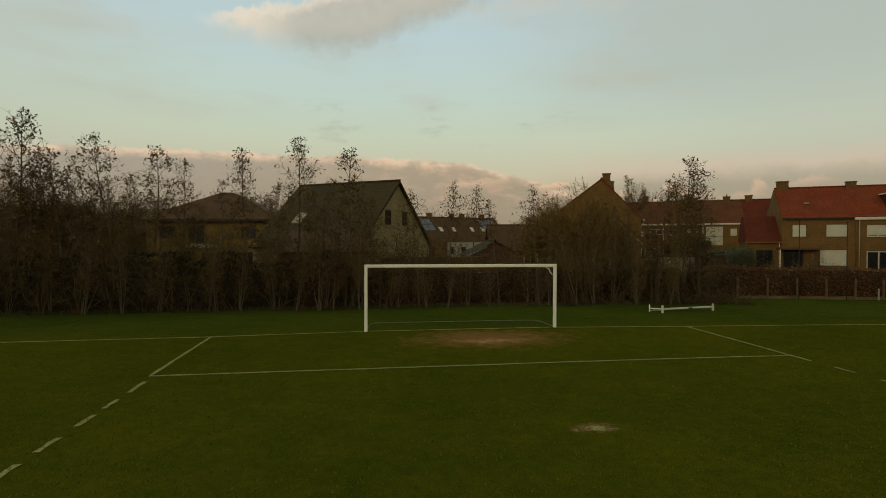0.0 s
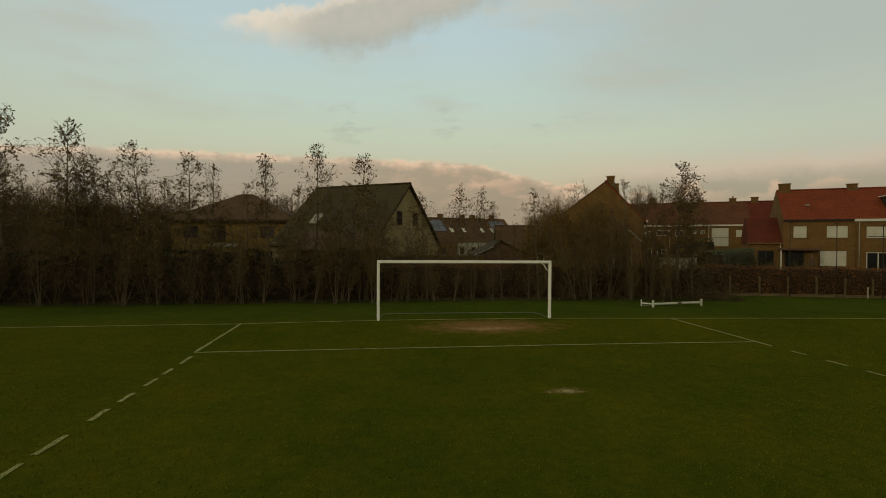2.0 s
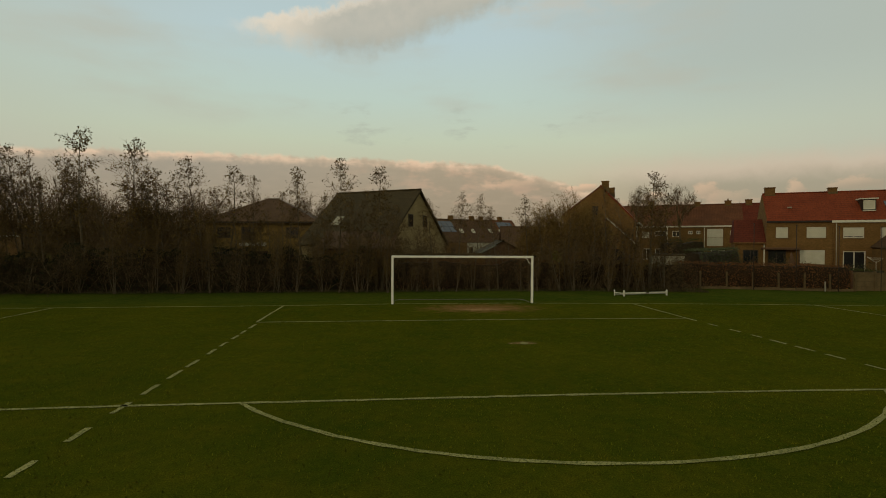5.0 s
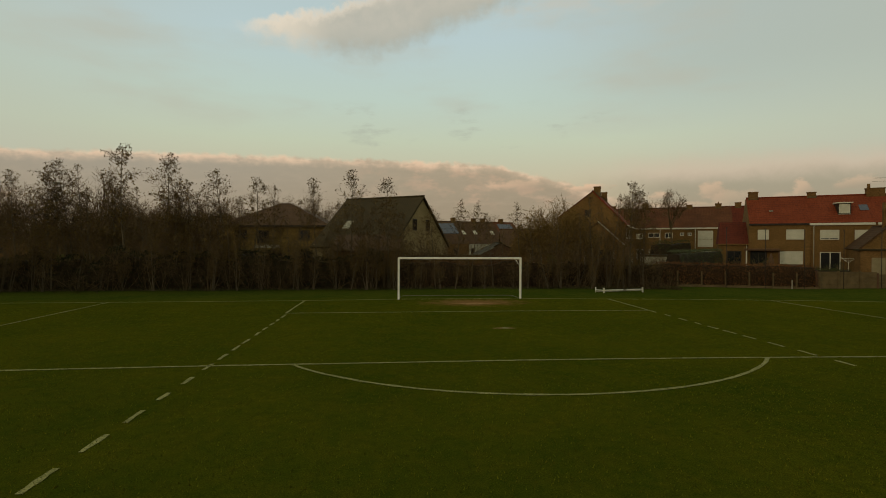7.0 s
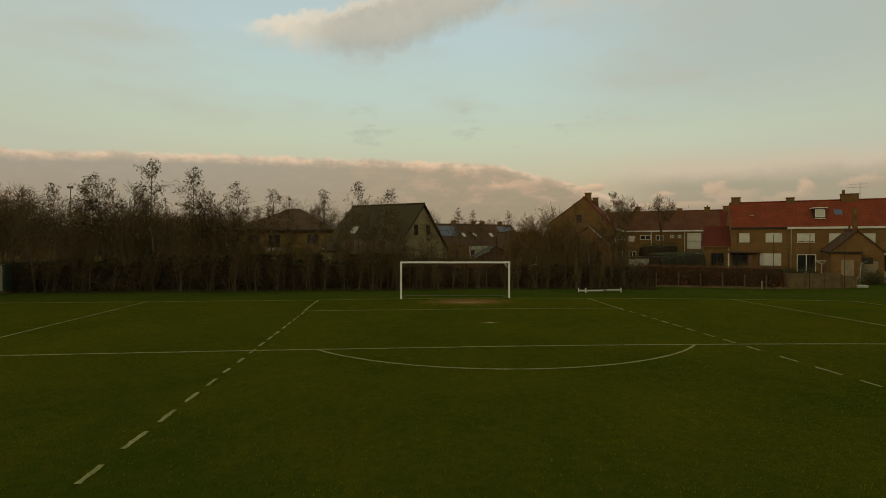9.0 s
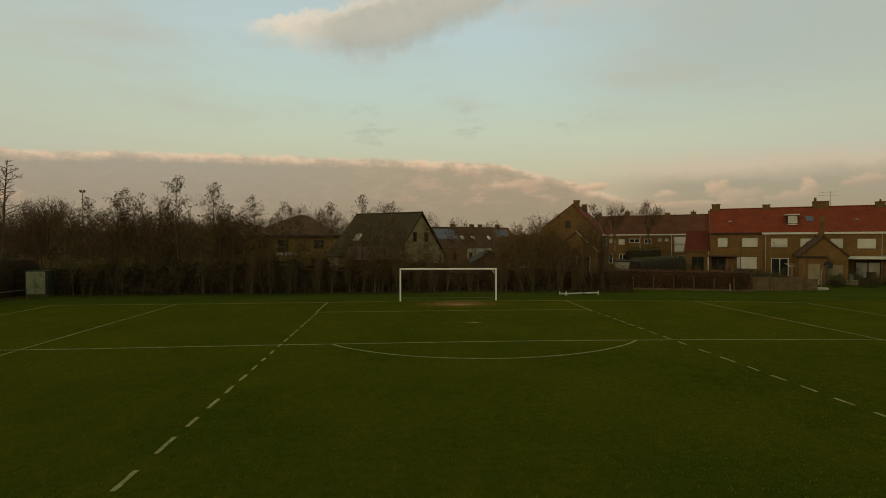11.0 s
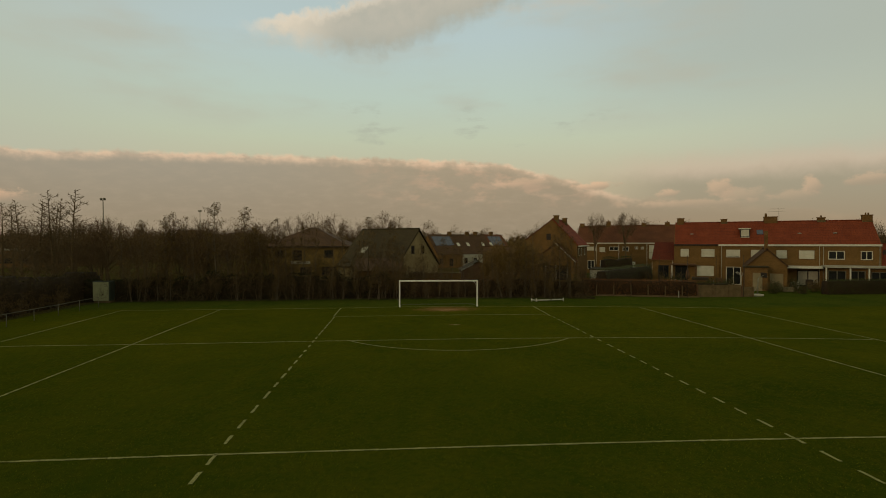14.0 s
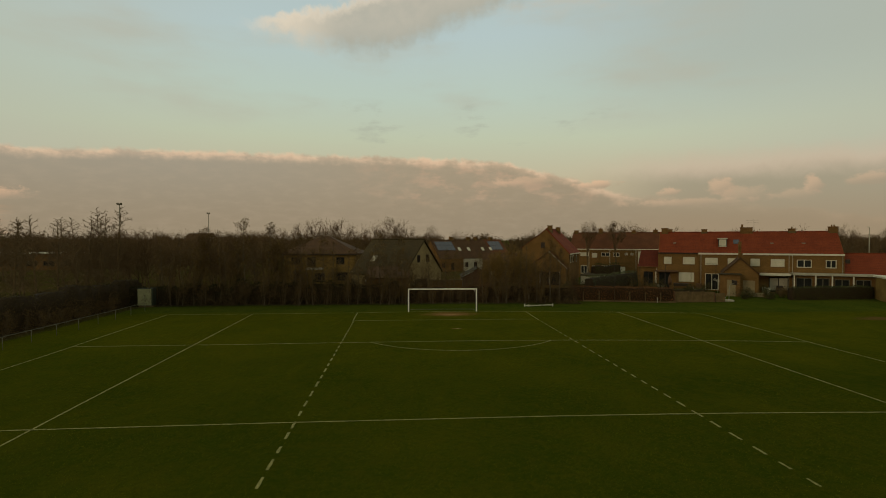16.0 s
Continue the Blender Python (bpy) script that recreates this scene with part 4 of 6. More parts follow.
def make_right_building():
    h = empty("low_outbuilding", ROW @ pose(25.85, 0.0, 0), "low brick building with wide red tiled roof", "outbuilding")
    hl = [(1.0, 3.0, 0.4, 1.8)]
    wall_with(h, "facade", 0, 12, GB - 0.2, 2.9, 0, 0.3, hl, M_BRICK)
    window(h, *hl[0], 0.0)
    body_walls(h, 0, 12, 0, 8, GB - 0.2, 2.9, M_BRICK)
    gable_roof(h, 0, 12, 0, 8, 2.95, 5.7, M_RED, over=0.3)
    gable_wall(h, 0.0, 0, 8, 2.9, 5.7, M_BRICK)
    gable_wall(h, 11.7, 0, 8, 2.9, 5.7, M_BRICK)
    g = empty("garage", ROW @ pose(28.4, -8.0, 0), "small garage with tan planks and white fascia", "garage")
    wall_with(g, "facade", 0, 4.2, GB - 0.2, 2.6, 0, 0.2, [(0.5, 3.6, GB, 2.1)], M_BRICK2)
    d = part("door", bx(0.5, 3.6, 0.07, 0.10, GB, 2.1), M_WOOD, g)
    for q in range(8):
        part("board", bx(0.5, 3.6, 0.045, 0.067, GB + q * 0.325, GB + q * 0.325 + 0.30), M_WOOD, d)
    part("wall", bx(0, 0.2, 0.203, 5, GB - 0.2, 2.6), M_BRICK2, g)
    part("wall", bx(4.0, 4.2, 0.203, 5, GB - 0.2, 2.6), M_BRICK2, g)
    part("roof", bx(-0.25, 4.45, -0.25, 5.2, 2.6, 2.85, 0.02), M_WHITE, g)


def make_gable_house():
    """Brick house whose gable faces the pitch, with a lower front aisle and red roof."""
    h = empty("gable_house", pose(19.85, 30.2, 0, 0, 0, -28), "ochre brick house with tall gable and red tiled roof", "house")
    ul, zl, ur, zr_, ua, za, L = -4.5, 6.6, 3.5, 5.75, -0.3, 9.75, 9.5
    hole = (-1.3, 2.3, GB + 0.5, 2.3)
    wall_with(h, "facade", ul, ur, GB - 0.2, zr_, 0, 0.3, [hole], M_BRICK)
    part("gable_wall", prism(bmesh.new(), [(ul, zr_ + 0.002), (ur, zr_ + 0.002), (ua, za - 0.15), (ul, zl)], 0.0, 0.3), M_BRICK, h)
    part("attic_window", bx(-1.25, -0.55, -0.03, -0.003, 6.4, 7.4), M_DARK, h)
    body_walls(h, ul, ur, 0, L, GB - 0.2, zr_, M_BRICK)
    part("back_gable_wall", prism(bmesh.new(), [(ul, zr_ + 0.002), (ur, zr_ + 0.002), (ua, za - 0.15), (ul, zl)], L - 0.3, L), M_BRICK, h)
    bm = bmesh.new()
    slab(bm, (ua, -0.03, za), (ur + 0.3, -0.03, zr_ - 0.3), (ur + 0.3, L + 0.1, zr_ - 0.3), (ua, L + 0.1, za), 0.15)
    part("roof", bm, M_RED, h)
    bm = bmesh.new()
    slab(bm, (ul - 0.25, -0.03, zl - 0.15), (ua, -0.03, za), (ua, L + 0.1, za), (ul - 0.25, L + 0.1, zl - 0.15), 0.15)
    part("roof", bm, M_DULL, h)
    b = bmesh.new()
    tube(b, [(ua, -0.03, za - 0.02), (ua, L + 0.1, za - 0.02)], 0.11, 8)
    part("ridge_tiles", b, M_RED, h)
    for y in (1.2, 3.4, 6.5):
        w = part("side_window", bx(ur + 0.003, ur + 0.05, y, y + 0.9, 3.9, 5.1), M_WHITE, h)
        part("pane", bx(ur + 0.053, ur + 0.06, y + 0.1, y + 0.8, 4.0, 5.0), M_GLASS, w)
    part("gutter", bx(ur + 0.2, ur + 0.38, -0.1, L + 0.1, zr_ - 0.42, zr_ - 0.24, 0.02), M_WHITE, h)
    chimney(h, 0.15, 0.7, za - 0.7, 10.3, 0.75, 0.6, 0, M_BRICK)
    chimney(h, 0.3, 6.6, za - 0.9, 10.1, 0.7, 0.6, 0, M_BRICK)
    # lower aisle before it with a pale verge
    a = part("aisle", prism(bmesh.new(), [(-2.0, GB), (3.35, GB), (3.35, 3.25), (0.65, 5.7), (-2.0, 3.9)], -1.8, -0.003), M_BRICK, h)
    bm = bmesh.new()
    slab(bm, (0.6, -1.95, 5.95), (3.65, -1.95, 3.1), (3.65, -0.004, 3.1), (0.6, -0.004, 5.95), 0.12)
    part("aisle_roof", bm, M_DULL, a)
    bm = bmesh.new()
    slab(bm, (-2.2, -1.95, 3.9), (0.6, -1.95, 5.95), (0.6, -0.004, 5.95), (-2.2, -0.004, 3.9), 0.12)
    part("aisle_roof", bm, M_DULL, a)
    bm = bmesh.new()
    slab(bm, (0.6, -2.0, 5.98), (3.7, -2.0, 3.08), (3.7, -1.955, 3.08), (0.6, -1.955, 5.98), 0.13)
    part("verge", bm, M_GREYWALL, a, "pale verge board")
    part("aisle_window", bx(-0.9, 2.4, -1.86, -1.803, 0.3, 2.5), M_GLASS, a)
    for u in (-1.0, 0.6, 2.3):
        part("window_post", bx(u, u + 0.13, -1.9, -1.865, 0.25, 2.55), M_GREYWALL, a)
    # flat garage at its side
    g = empty("flat_garage", pose(25.4, 29.8, 0, 0, 0, -28), "low garage with pale wall and flat roof", "garage")
    part("wall", bx(0, 3.5, 0, 6, GB - 0.1, 1.7), M_GREYWALL, g)
    part("roof", bx(-0.15, 3.65, -0.15, 6.15, 1.703, 1.88), M_DARKROOF, g)


def make_dark_house():
    """House with a steep dark roof and a pale gable end turned to the right."""
    m = pose(-1.65, 19.4, 0, 0, 0, -31)
    h = empty("dark_roofed_house", m, "yellow brick house with steep dark roof and skylight", "house")
    hw, ze, zr, L = 5.6, 3.2, 8.0, 9.0
    # the ridge runs along local -u from the gable at u = 0
    wall_with(h, "facade", -L, -0.3, -0.2, ze, -hw, 0.3, [(-6.5, -4.5, 0.9, 2.2)], M_BRICK4)
    window(h, -6.5, -4.5, 0.9, 2.2, -hw)
    part("wall", bx(-L, -L + 0.3, -hw + 0.303, hw, -0.2, ze), M_BRICK4, h)
    part("wall", bx(-L + 0.303, 0, hw - 0.3, hw, -0.2, ze), M_BRICK4, h)
    part("gable_end", bx(-0.297, 0, -hw, hw - 0.303, -0.2, ze), M_BRICK4, h)
    gable_wall(h, -0.3, -hw, hw, ze + 0.003, zr, M_BRICK4)
    gable_wall(h, -L, -hw, hw, ze + 0.003, zr, M_BRICK4)
    gable_roof(h, -L, 0, -hw, hw, ze, zr, M_DARKROOF, over=0.22)
    for y0, y1, z0, z1 in ((-1.9, -1.1, 4.6, 5.7), (0.7, 1.5, 4.6, 5.7), (-2.5, 1.0, 0.8, 2.2)):
        w = part("window", bx(0.003, 0.05, y0, y1, z0, z1), M_DARK, h)
        part("pane", bx(0.053, 0.06, y0 + 0.08, y1 - 0.08, z0 + 0.08, z1 - 0.08), M_GLASS, w)
    k = (zr - ze) / hw
    bm = bmesh.new()
    for u, d in ((-6.9, 2.2),):
        slab(bm, (u, -hw + d - 0.45, ze + (d - 0.45) * k + 0.1), (u + 0.8, -hw + d - 0.45, ze + (d - 0.45) * k + 0.1), (u + 0.8, -hw + d + 0.45, ze + (d + 0.45) * k + 0.1), (u, -hw + d + 0.45, ze + (d + 0.45) * k + 0.1), 0.1)
    part("skylight", bm, M_GREYWALL, h)
    # low tiled annexe before it
    r = empty("low_annexe", pose(-9.4, 13.6, 0, 0, 0, -3), "low brick annexe with shallow brown tiled roof", "annexe")
    part("wall", bx(0, 5.4, 0, 3.0, -0.1, 2.75), M_BRICK3, r)
    bm = bmesh.new()
    slab(bm, (-0.3, -0.4, 2.75), (5.7, -0.4, 2.75), (5.7, 3.0, 4.15), (-0.3, 3.0, 4.15), 0.15)
    part("roof", bm, M_BROWNROOF, r)
    bm = bmesh.new()
    slab(bm, (-0.3, 3.004, 4.15), (5.7, 3.004, 4.15), (5.7, 4.6, 3.3), (-0.3, 4.6, 3.3), 0.15)
    part("roof", bm, M_BROWNROOF, r)
    q = empty("garden_wall", pose(-1.0, 14.5, 0), "tan garden wall with flat coping", "wall")
    part("wall", bx(0, 4.6, 0, 0.25, -0.1, 2.25), M_BRICK3, q)
    part("coping", bx(-0.05, 4.65, -0.05, 0.3, 2.253, 2.36, 0.02), M_CONC, q)


def make_hip_house():
    m = pose(-19.2, 33.0, 0, 0, 0, -2)
    h = empty("hipped_house", m, "ochre brick two-storey house with brown hipped roof", "house")
    hw, ze, zr, D = 6.1, 5.55, 8.35, 10.0
    hl = [(-4.9, -3.4, 3.7, 4.9), (-2.2, -0.7, 3.3, 4.9), (2.8, 4.2, 3.7, 4.9), (-4.6, -2.0, 0.3, 2.4), (-1.0, 0.8, 0.9, 2.2), (2.4, 4.8, 0.9, 2.3)]
    wall_with(h, "facade", -hw, hw, -0.2, ze, 0, 0.3, hl, M_BRICK2)
    for q in hl:
        window(h, *q, 0.0, cols=2, frame_mat=M_DARK)
    body_walls(h, -hw, hw, 0, D, -0.2, ze, M_BRICK2)
    part("balcony_band", bx(-2.4, 0.6, -0.12, -0.003, 2.75, 3.15), M_GREYWALL, h)
    o = 0.6
    A = [(-hw - o, -o, ze), (hw + o, -o, ze), (hw + o, D + o, ze), (-hw - o, D + o, ze)]
    R0, R1 = (-0.6, D / 2, zr + 0.25), (0.6, D / 2, zr + 0.25)
    for quad in ((A[0], A[1], R1, R0), (A[2], A[3], R0, R1), (A[1], A[2], R1, R1), (A[3], A[0], R0, R0)):
        bm = bmesh.new()
        pts = []
        for p in quad:
            if p not in pts:
                pts.append(p)
        top = [bm.verts.new(p) for p in pts]
        low = [bm.verts.new((p[0], p[1], p[2] - 0.18)) for p in pts]
        bm.faces.new(top)
        bm.faces.new(low[::-1])
        n = len(pts)
        for i in range(n):
            bm.faces.new((top[(i + 1) % n], top[i], low[i], low[(i + 1) % n]))
        bmesh.ops.recalc_face_normals(bm, faces=bm.faces)
        part("roof", bm, M_BROWNROOF, h)
    part("eaves_board", bx(-hw - o, hw + o, -o - 0.06, -o - 0.003, ze - 0.22, ze - 0.03), M_DARK, h)


def make_far_row():
    """Second terrace behind, with duller roofs, white gutter and its own chimneys."""
    m = pose(31.5, 56.0, 0, 0, 0, -29)
    u = 0.0
    for i, w in enumerate((4.39, 4.39, 5.27, 5.27, 5.27)):
        h = empty("far_terraced_house", m @ pose(u, 0, 0), "distant brick terraced house with %s roof and white gutter" % ("dull brown" if i < 3 else "faded red"), "house", group="second terrace")
        hl = [(0.5, 1.6, 3.9, 4.9), (2.4, 4.2, 4.2, 5.0), (0.6, 1.8, 0.4, 2.2), (2.5, 3.9, 0.4, 2.2)]
        if i == 2:
            hl = [(2.9, 3.5, 4.5, 5.0), (4.05, 4.6, 4.5, 5.0), (0.6, 1.8, 4.1, 5.0), (1.0, 3.0, 0.5, 2.0)]
        if i == 3:
            hl = [(0.25, 2.45, 2.65, 3.9), (0.25, 2.45, 3.95, 5.3), (3.4, 4.2, 4.0, 5.0), (0.8, 2.8, 0.4, 2.0)]
        wall_with(h, "facade", 0.002, w - 0.002, GB - 0.2, 5.6, 0, 0.3, hl, M_BRICK)
        for j, q in enumerate(hl):
            window(h, *q, 0.0, style="shutter" if (i == 3 and j < 2) or (i + j) % 4 == 1 else "panes", down=0.97, sill=False)
        body_walls(h, 0.002, w - 0.002, 0, 8.4, GB - 0.2, 5.6, M_BRICK)
        gable_roof(h, 0, w, 0, 8.4, 5.65, 9.35, M_DULL if i < 4 else M_DULLRED, over=0.0)
        gutter(h, 0, w, 0, 5.8, M_WHITE, 0.22)
        downpipe(h, w - 0.12, 0, GB, 5.6, M_WHITE)
        if i == 0:
            gable_wall(h, 0.0, 0, 8.4, 5.6, 9.35, M_BRICK)
        if i == 4:
            gable_wall(h, w - 0.3, 0, 8.4, 5.6, 9.35, M_BRICK)
        chimney(h, (0.7, 1.7, 4.3, 3.4, 1.0)[i], 4.2, 8.7, (9.9, 10.25, 9.8, 9.9, 10.0)[i], 0.9, 0.6, i % 2)
        u += w


def make_mid_houses():
    """Low terrace beyond the gap: long brown roofs with solar panels and skylights."""
    m = pose(12.1, 72.3, 0, 0, 0, 24)
    ze, zr, dep = 3.1, 7.75, 11.0
    k = (zr - ze) / (dep / 2)
    rows = ((-9.5, -3.0, M_BRICK3, M_BROWNROOF, -0.6), (-3.0, 1.7, M_GREYWALL, M_BROWNROOF, -0.3), (1.7, 6.2, M_GREYWALL, M_BROWNROOF, 2.0), (6.2, 11.6, M_BRICK3, M_DULL, 2.2))
    for i, (u0, u1, wm, rm, cu) in enumerate(rows):
        wd = u1 - u0
        h = empty("distant_house", m @ pose(u0, 0, 0), "distant low house with %s walls under a long brown roof" % ("pale rendered" if wm is M_GREYWALL else "tan brick"), "house", group="distant houses")
        hl = [(0.5, 1.4, 0.9, 2.2), (3.0, 4.0, 0.3, 2.2)]
        wall_with(h, "facade", 0.002, wd - 0.002, -0.3, ze - 0.05, 0, 0.3, hl, wm)
        for j, q in enumerate(hl):
            window(h, *q, 0.0, style="shutter" if i == 2 else "panes", sill=False, frame_mat=M_WHITE if i == 2 else M_WOOD)
        body_walls(h, 0.002, wd - 0.002, 0, dep, -0.3, ze - 0.05, M_BRICK3)
        gable_roof(h, 0, wd, 0, dep, ze, zr, rm, over=0.0)
        gable_wall(h, 0.0, 0, dep, ze - 0.05, zr - 0.05, M_BRICK3)
        if i == 3:
            gable_wall(h, wd - 0.3, 0, dep, ze - 0.05, zr - 0.05, M_BRICK3)
        chimney(h, wd + cu if cu < 0 else cu, dep / 2, zr - 0.6, zr + 0.75, 0.9, 0.6, 0)
        if i in (0, 3):
            for c in range(4 if i == 0 else 3):
                for r in range(2):
                    bm = bmesh.new()
                    a, v0, z0 = 0.7 + c * 1.25, 2.35 + r * 1.3, ze + 0.09
                    slab(bm, (a, v0, z0 + v0 * k), (a + 1.2, v0, z0 + v0 * k), (a + 1.2, v0 + 1.25, z0 + (v0 + 1.25) * k), (a, v0 + 1.25, z0 + (v0 + 1.25) * k), 0.05)
                    part("solar_panel", bm, M_SOLAR, h)
        for a in ((), (0.0, 2.7), (2.2,), (0.1,))[i]:
            bm = bmesh.new()
            z0 = ze + 0.1
            slab(bm, (a, 2.2, z0 + 2.2 * k), (a + 0.7, 2.2, z0 + 2.2 * k), (a + 0.7, 3.1, z0 + 3.1 * k), (a, 3.1, z0 + 3.1 * k), 0.06)
            part("skylight", bm, M_SHUTTER, h)


def make_bungalow():
    h = empty("bungalow", pose(12.9, 37.5, 0, 0, 0, -8), "low brown-roofed bungalow behind the gardens", "house")
    hl = [(-2.4, -0.9, 0.6, 2.0), (0.6, 2.2, 0.6, 2.0)]
    wall_with(h, "facade", -3.0, 3.0, -0.2, 2.4, 0, 0.3, hl, M_BRICK3)
    for q in hl:
        window(h, *q, 0.0)
    body_walls(h, -3.0, 3.0, 0, 8.0, -0.2, 2.4, M_BRICK3)
    gable_roof(h, -3.0, 3.0, 0, 8.0, 2.45, 5.3, M_BROWNROOF, over=0.35)
    gable_wall(h, -3.0, 0, 8.0, 2.4, 5.3, M_BRICK3)
    gable_wall(h, 2.7, 0, 8.0, 2.4, 5.3, M_BRICK3)


def make_shed():
    h = empty("garden_shed", pose(7.1, 24.6, 0), "brown wooden garden shed with felt roof and pale verge", "shed")
    hw, ze, zr, L = 2.4, 2.2, 3.4, 4.0
    for q in range(11):
        part("board", bx(-hw, hw, -0.02 if q % 2 else 0.0, 0.05, q * 0.2, q * 0.2 + 0.196), M_WOOD, h)
    part("wall", bx(-hw, -hw + 0.05, 0.053, L, 0, ze), M_WOOD, h)
    part("wall", bx(hw - 0.05, hw, 0.053, L, 0, ze), M_WOOD, h)
    part("gable_wall", prism(bmesh.new(), [(-hw, ze + 0.002), (hw, ze + 0.002), (0, zr - 0.1)], 0.0, 0.05), M_WOOD, h)
    gable_roof(h, -hw, hw, 0, L, ze, zr, M_DARKROOF, over=0.2, t=0.08, along="v")
    bm = bmesh.new()
    slab(bm, (-hw - 0.2, -0.26, ze - 0.1), (-0.8, -0.26, zr - 0.42), (-0.8, -0.2, zr - 0.42), (-hw - 0.2, -0.2, ze - 0.1), 0.14)
    part("verge", bm, M_STEEL, h, "pale metal verge")


make_row()
make_wing()
make_extension()
make_right_building()
make_gable_house()
make_dark_house()
make_hip_house()
make_far_row()
make_mid_houses()
make_bungalow()
make_shed()


# ------------------------------------------------------------ trees, shrubs and hedges
def twist(rng, d, amount):
    v = Vector((rng.gauss(0, 1), rng.gauss(0, 1), rng.gauss(0, 1)))
    return (d + v * amount).normalized()


class Growth:
    """Collects the wood and the leaves of one plant."""

    def __init__(self, seed):
        self.rng = random.Random(seed)
        self.thick = ([], [])
        self.thin = ([], [])
        self.leaf = ([], [])

    def limb(self, store, start, d, length, r0, r1, segs, sides, wander=0.1, lift=0.0):
        """A tapered limb from start along d; returns its points."""
        verts, faces = store
        p, d = Vector(start), Vector(d).normalized()
        pts = [p.copy()]
        base = len(verts)
        for i in range(segs + 1):
            a = d.orthogonal().normalized()
            b = d.cross(a)
            r = r0 + (r1 - r0) * i / segs
            for k in range(sides):
                q = p + r * (math.cos(6.28319 * k / sides) * a + math.sin(6.28319 * k / sides) * b)
                verts.append(q[:])
            if i < segs:
                d = twist(self.rng, d, wander)
                d = (d + Vector((0, 0, lift))).normalized()
                p = p + d * (length / segs)
                pts.append(p.copy())
        for i in range(segs):
            for k in range(sides):
                o = base + i * sides
                faces.append((o + k, o + (k + 1) % sides, o + sides + (k + 1) % sides, o + sides + k))
        return pts

    def sliver(self, start, d, length, w):
        """A far twig: one thin tapering blade."""
        verts, faces = self.thin
        p, d = Vector(start), Vector(d).normalized()
        a = d.orthogonal().normalized()
        a = (a + d.cross(a) * self.rng.uniform(-2, 2)).normalized() * w
        q = p + twist(self.rng, d, 0.12) * length
        o = len(verts)
        verts.extend([(p - a)[:], (p + a)[:], q[:]])
        faces.append((o, o + 1, o + 2))
        return [p, p.lerp(q, 0.5), q]

    def leaves(self, at, n, size, spread):
        verts, faces = self.leaf
        for _ in range(n):
            c = Vector(at) + Vector((self.rng.gauss(0, spread), self.rng.gauss(0, spread), self.rng.gauss(-0.3 * spread, spread)))
            a = Vector((self.rng.gauss(0, 1), self.rng.gauss(0, 1), self.rng.gauss(-0.4, 0.8))).normalized()
            b = a.orthogonal().normalized()
            b = (b + a.cross(b) * self.rng.uniform(-1, 1)).normalized()
            s = size * self.rng.uniform(0.6, 1.3)
            o = len(verts)
            verts.extend([(c - a * s)[:], (c + b * s * 0.45)[:], (c + a * s)[:], (c - b * s * 0.45 + a.cross(b) * s * 0.2)[:]])
            faces.append((o, o + 1, o + 2, o + 3))


def between(pts, f):
    x = f * (len(pts) - 1)
    i = min(int(x), len(pts) - 2)
    return pts[i].lerp(pts[i + 1], x - i), (pts[i + 1] - pts[i]).normalized()


def side_dir(rng, d, angle, turn):
    a = d.orthogonal().normalized()
    b = d.cross(a)
    s = math.cos(turn) * a + math.sin(turn) * b
    return (d * math.cos(angle) + s * math.sin(angle)).normalized()


def grow_alder(seed, H=9.0, stems=1, prim=34, leafy=1.0, reach=0.26, low=0.18):
    """A pointed young alder: spreading lower branches, short upper ones, leaves hanging from the twigs."""
    g = Growth(seed)
    rng = g.rng
    for s in range(stems):
        h = H * (1.0 if s == 0 else rng.uniform(0.6, 0.85))
        lean = Vector((rng.uniform(-1, 1), rng.uniform(-1, 1), 0)) * (0.02 if s == 0 else 0.30)
        trunk = g.limb(g.thick, (rng.uniform(-0.15, 0.15) * s, rng.uniform(-0.15, 0.15) * s, -0.1), Vector((0, 0, 1)) + lean, h, 0.0085 * h + 0.016, 0.007, 14, 6, 0.032, 0.08)
        turn = rng.uniform(0, 6)
        count = prim if s == 0 else prim // 2
        for i in range(count):
            f = max(0.05, min(0.985, low + (0.985 - low) * (i + rng.uniform(-0.3, 0.3)) / count))
            p, d = between(trunk, f)
            turn += 2.4 + rng.uniform(-0.5, 0.5)
            full = min(1.0, 0.35 + 1.6 * (f - low))
            ln = h * reach * (1.02 - f) ** 0.8 * full * rng.uniform(0.45, 1.25) + 0.14
            b = g.limb(g.thick, p, side_dir(rng, d, radians(rng.uniform(-14, 14) + 70 - 34 * f), turn), ln, 0.005 * ln + 0.009, 0.005, 6, 4, 0.15, 0.03)
            for j in range(4 + int(5 * min(1.0, ln / 1.2))):
                q, e = between(b, rng.uniform(0.2, 1.0))
                l2 = ln * rng.uniform(0.18, 0.42) + 0.08
                c = g.limb(g.thin, q, side_dir(rng, e, radians(rng.uniform(30, 65)), rng.uniform(0, 6.28)), l2, 0.0085, 0.0045, 3, 3, 0.18, 0.02)
                for k in range(3):
                    r, ee = between(c, rng.uniform(0.25, 1.0))
                    t3 = g.sliver(r, side_dir(rng, ee, radians(rng.uniform(25, 70)), rng.uniform(0, 6.28)), l2 * rng.uniform(0.4, 0.85), 0.008)
                    if rng.random() < leafy * (0.40 if f > 0.75 else 0.56 if f > 0.45 else 0.2):
                        g.leaves(t3[-1] - Vector((0, 0, 0.06)), rng.randint(2, 4), 0.074, 0.07)
    return g


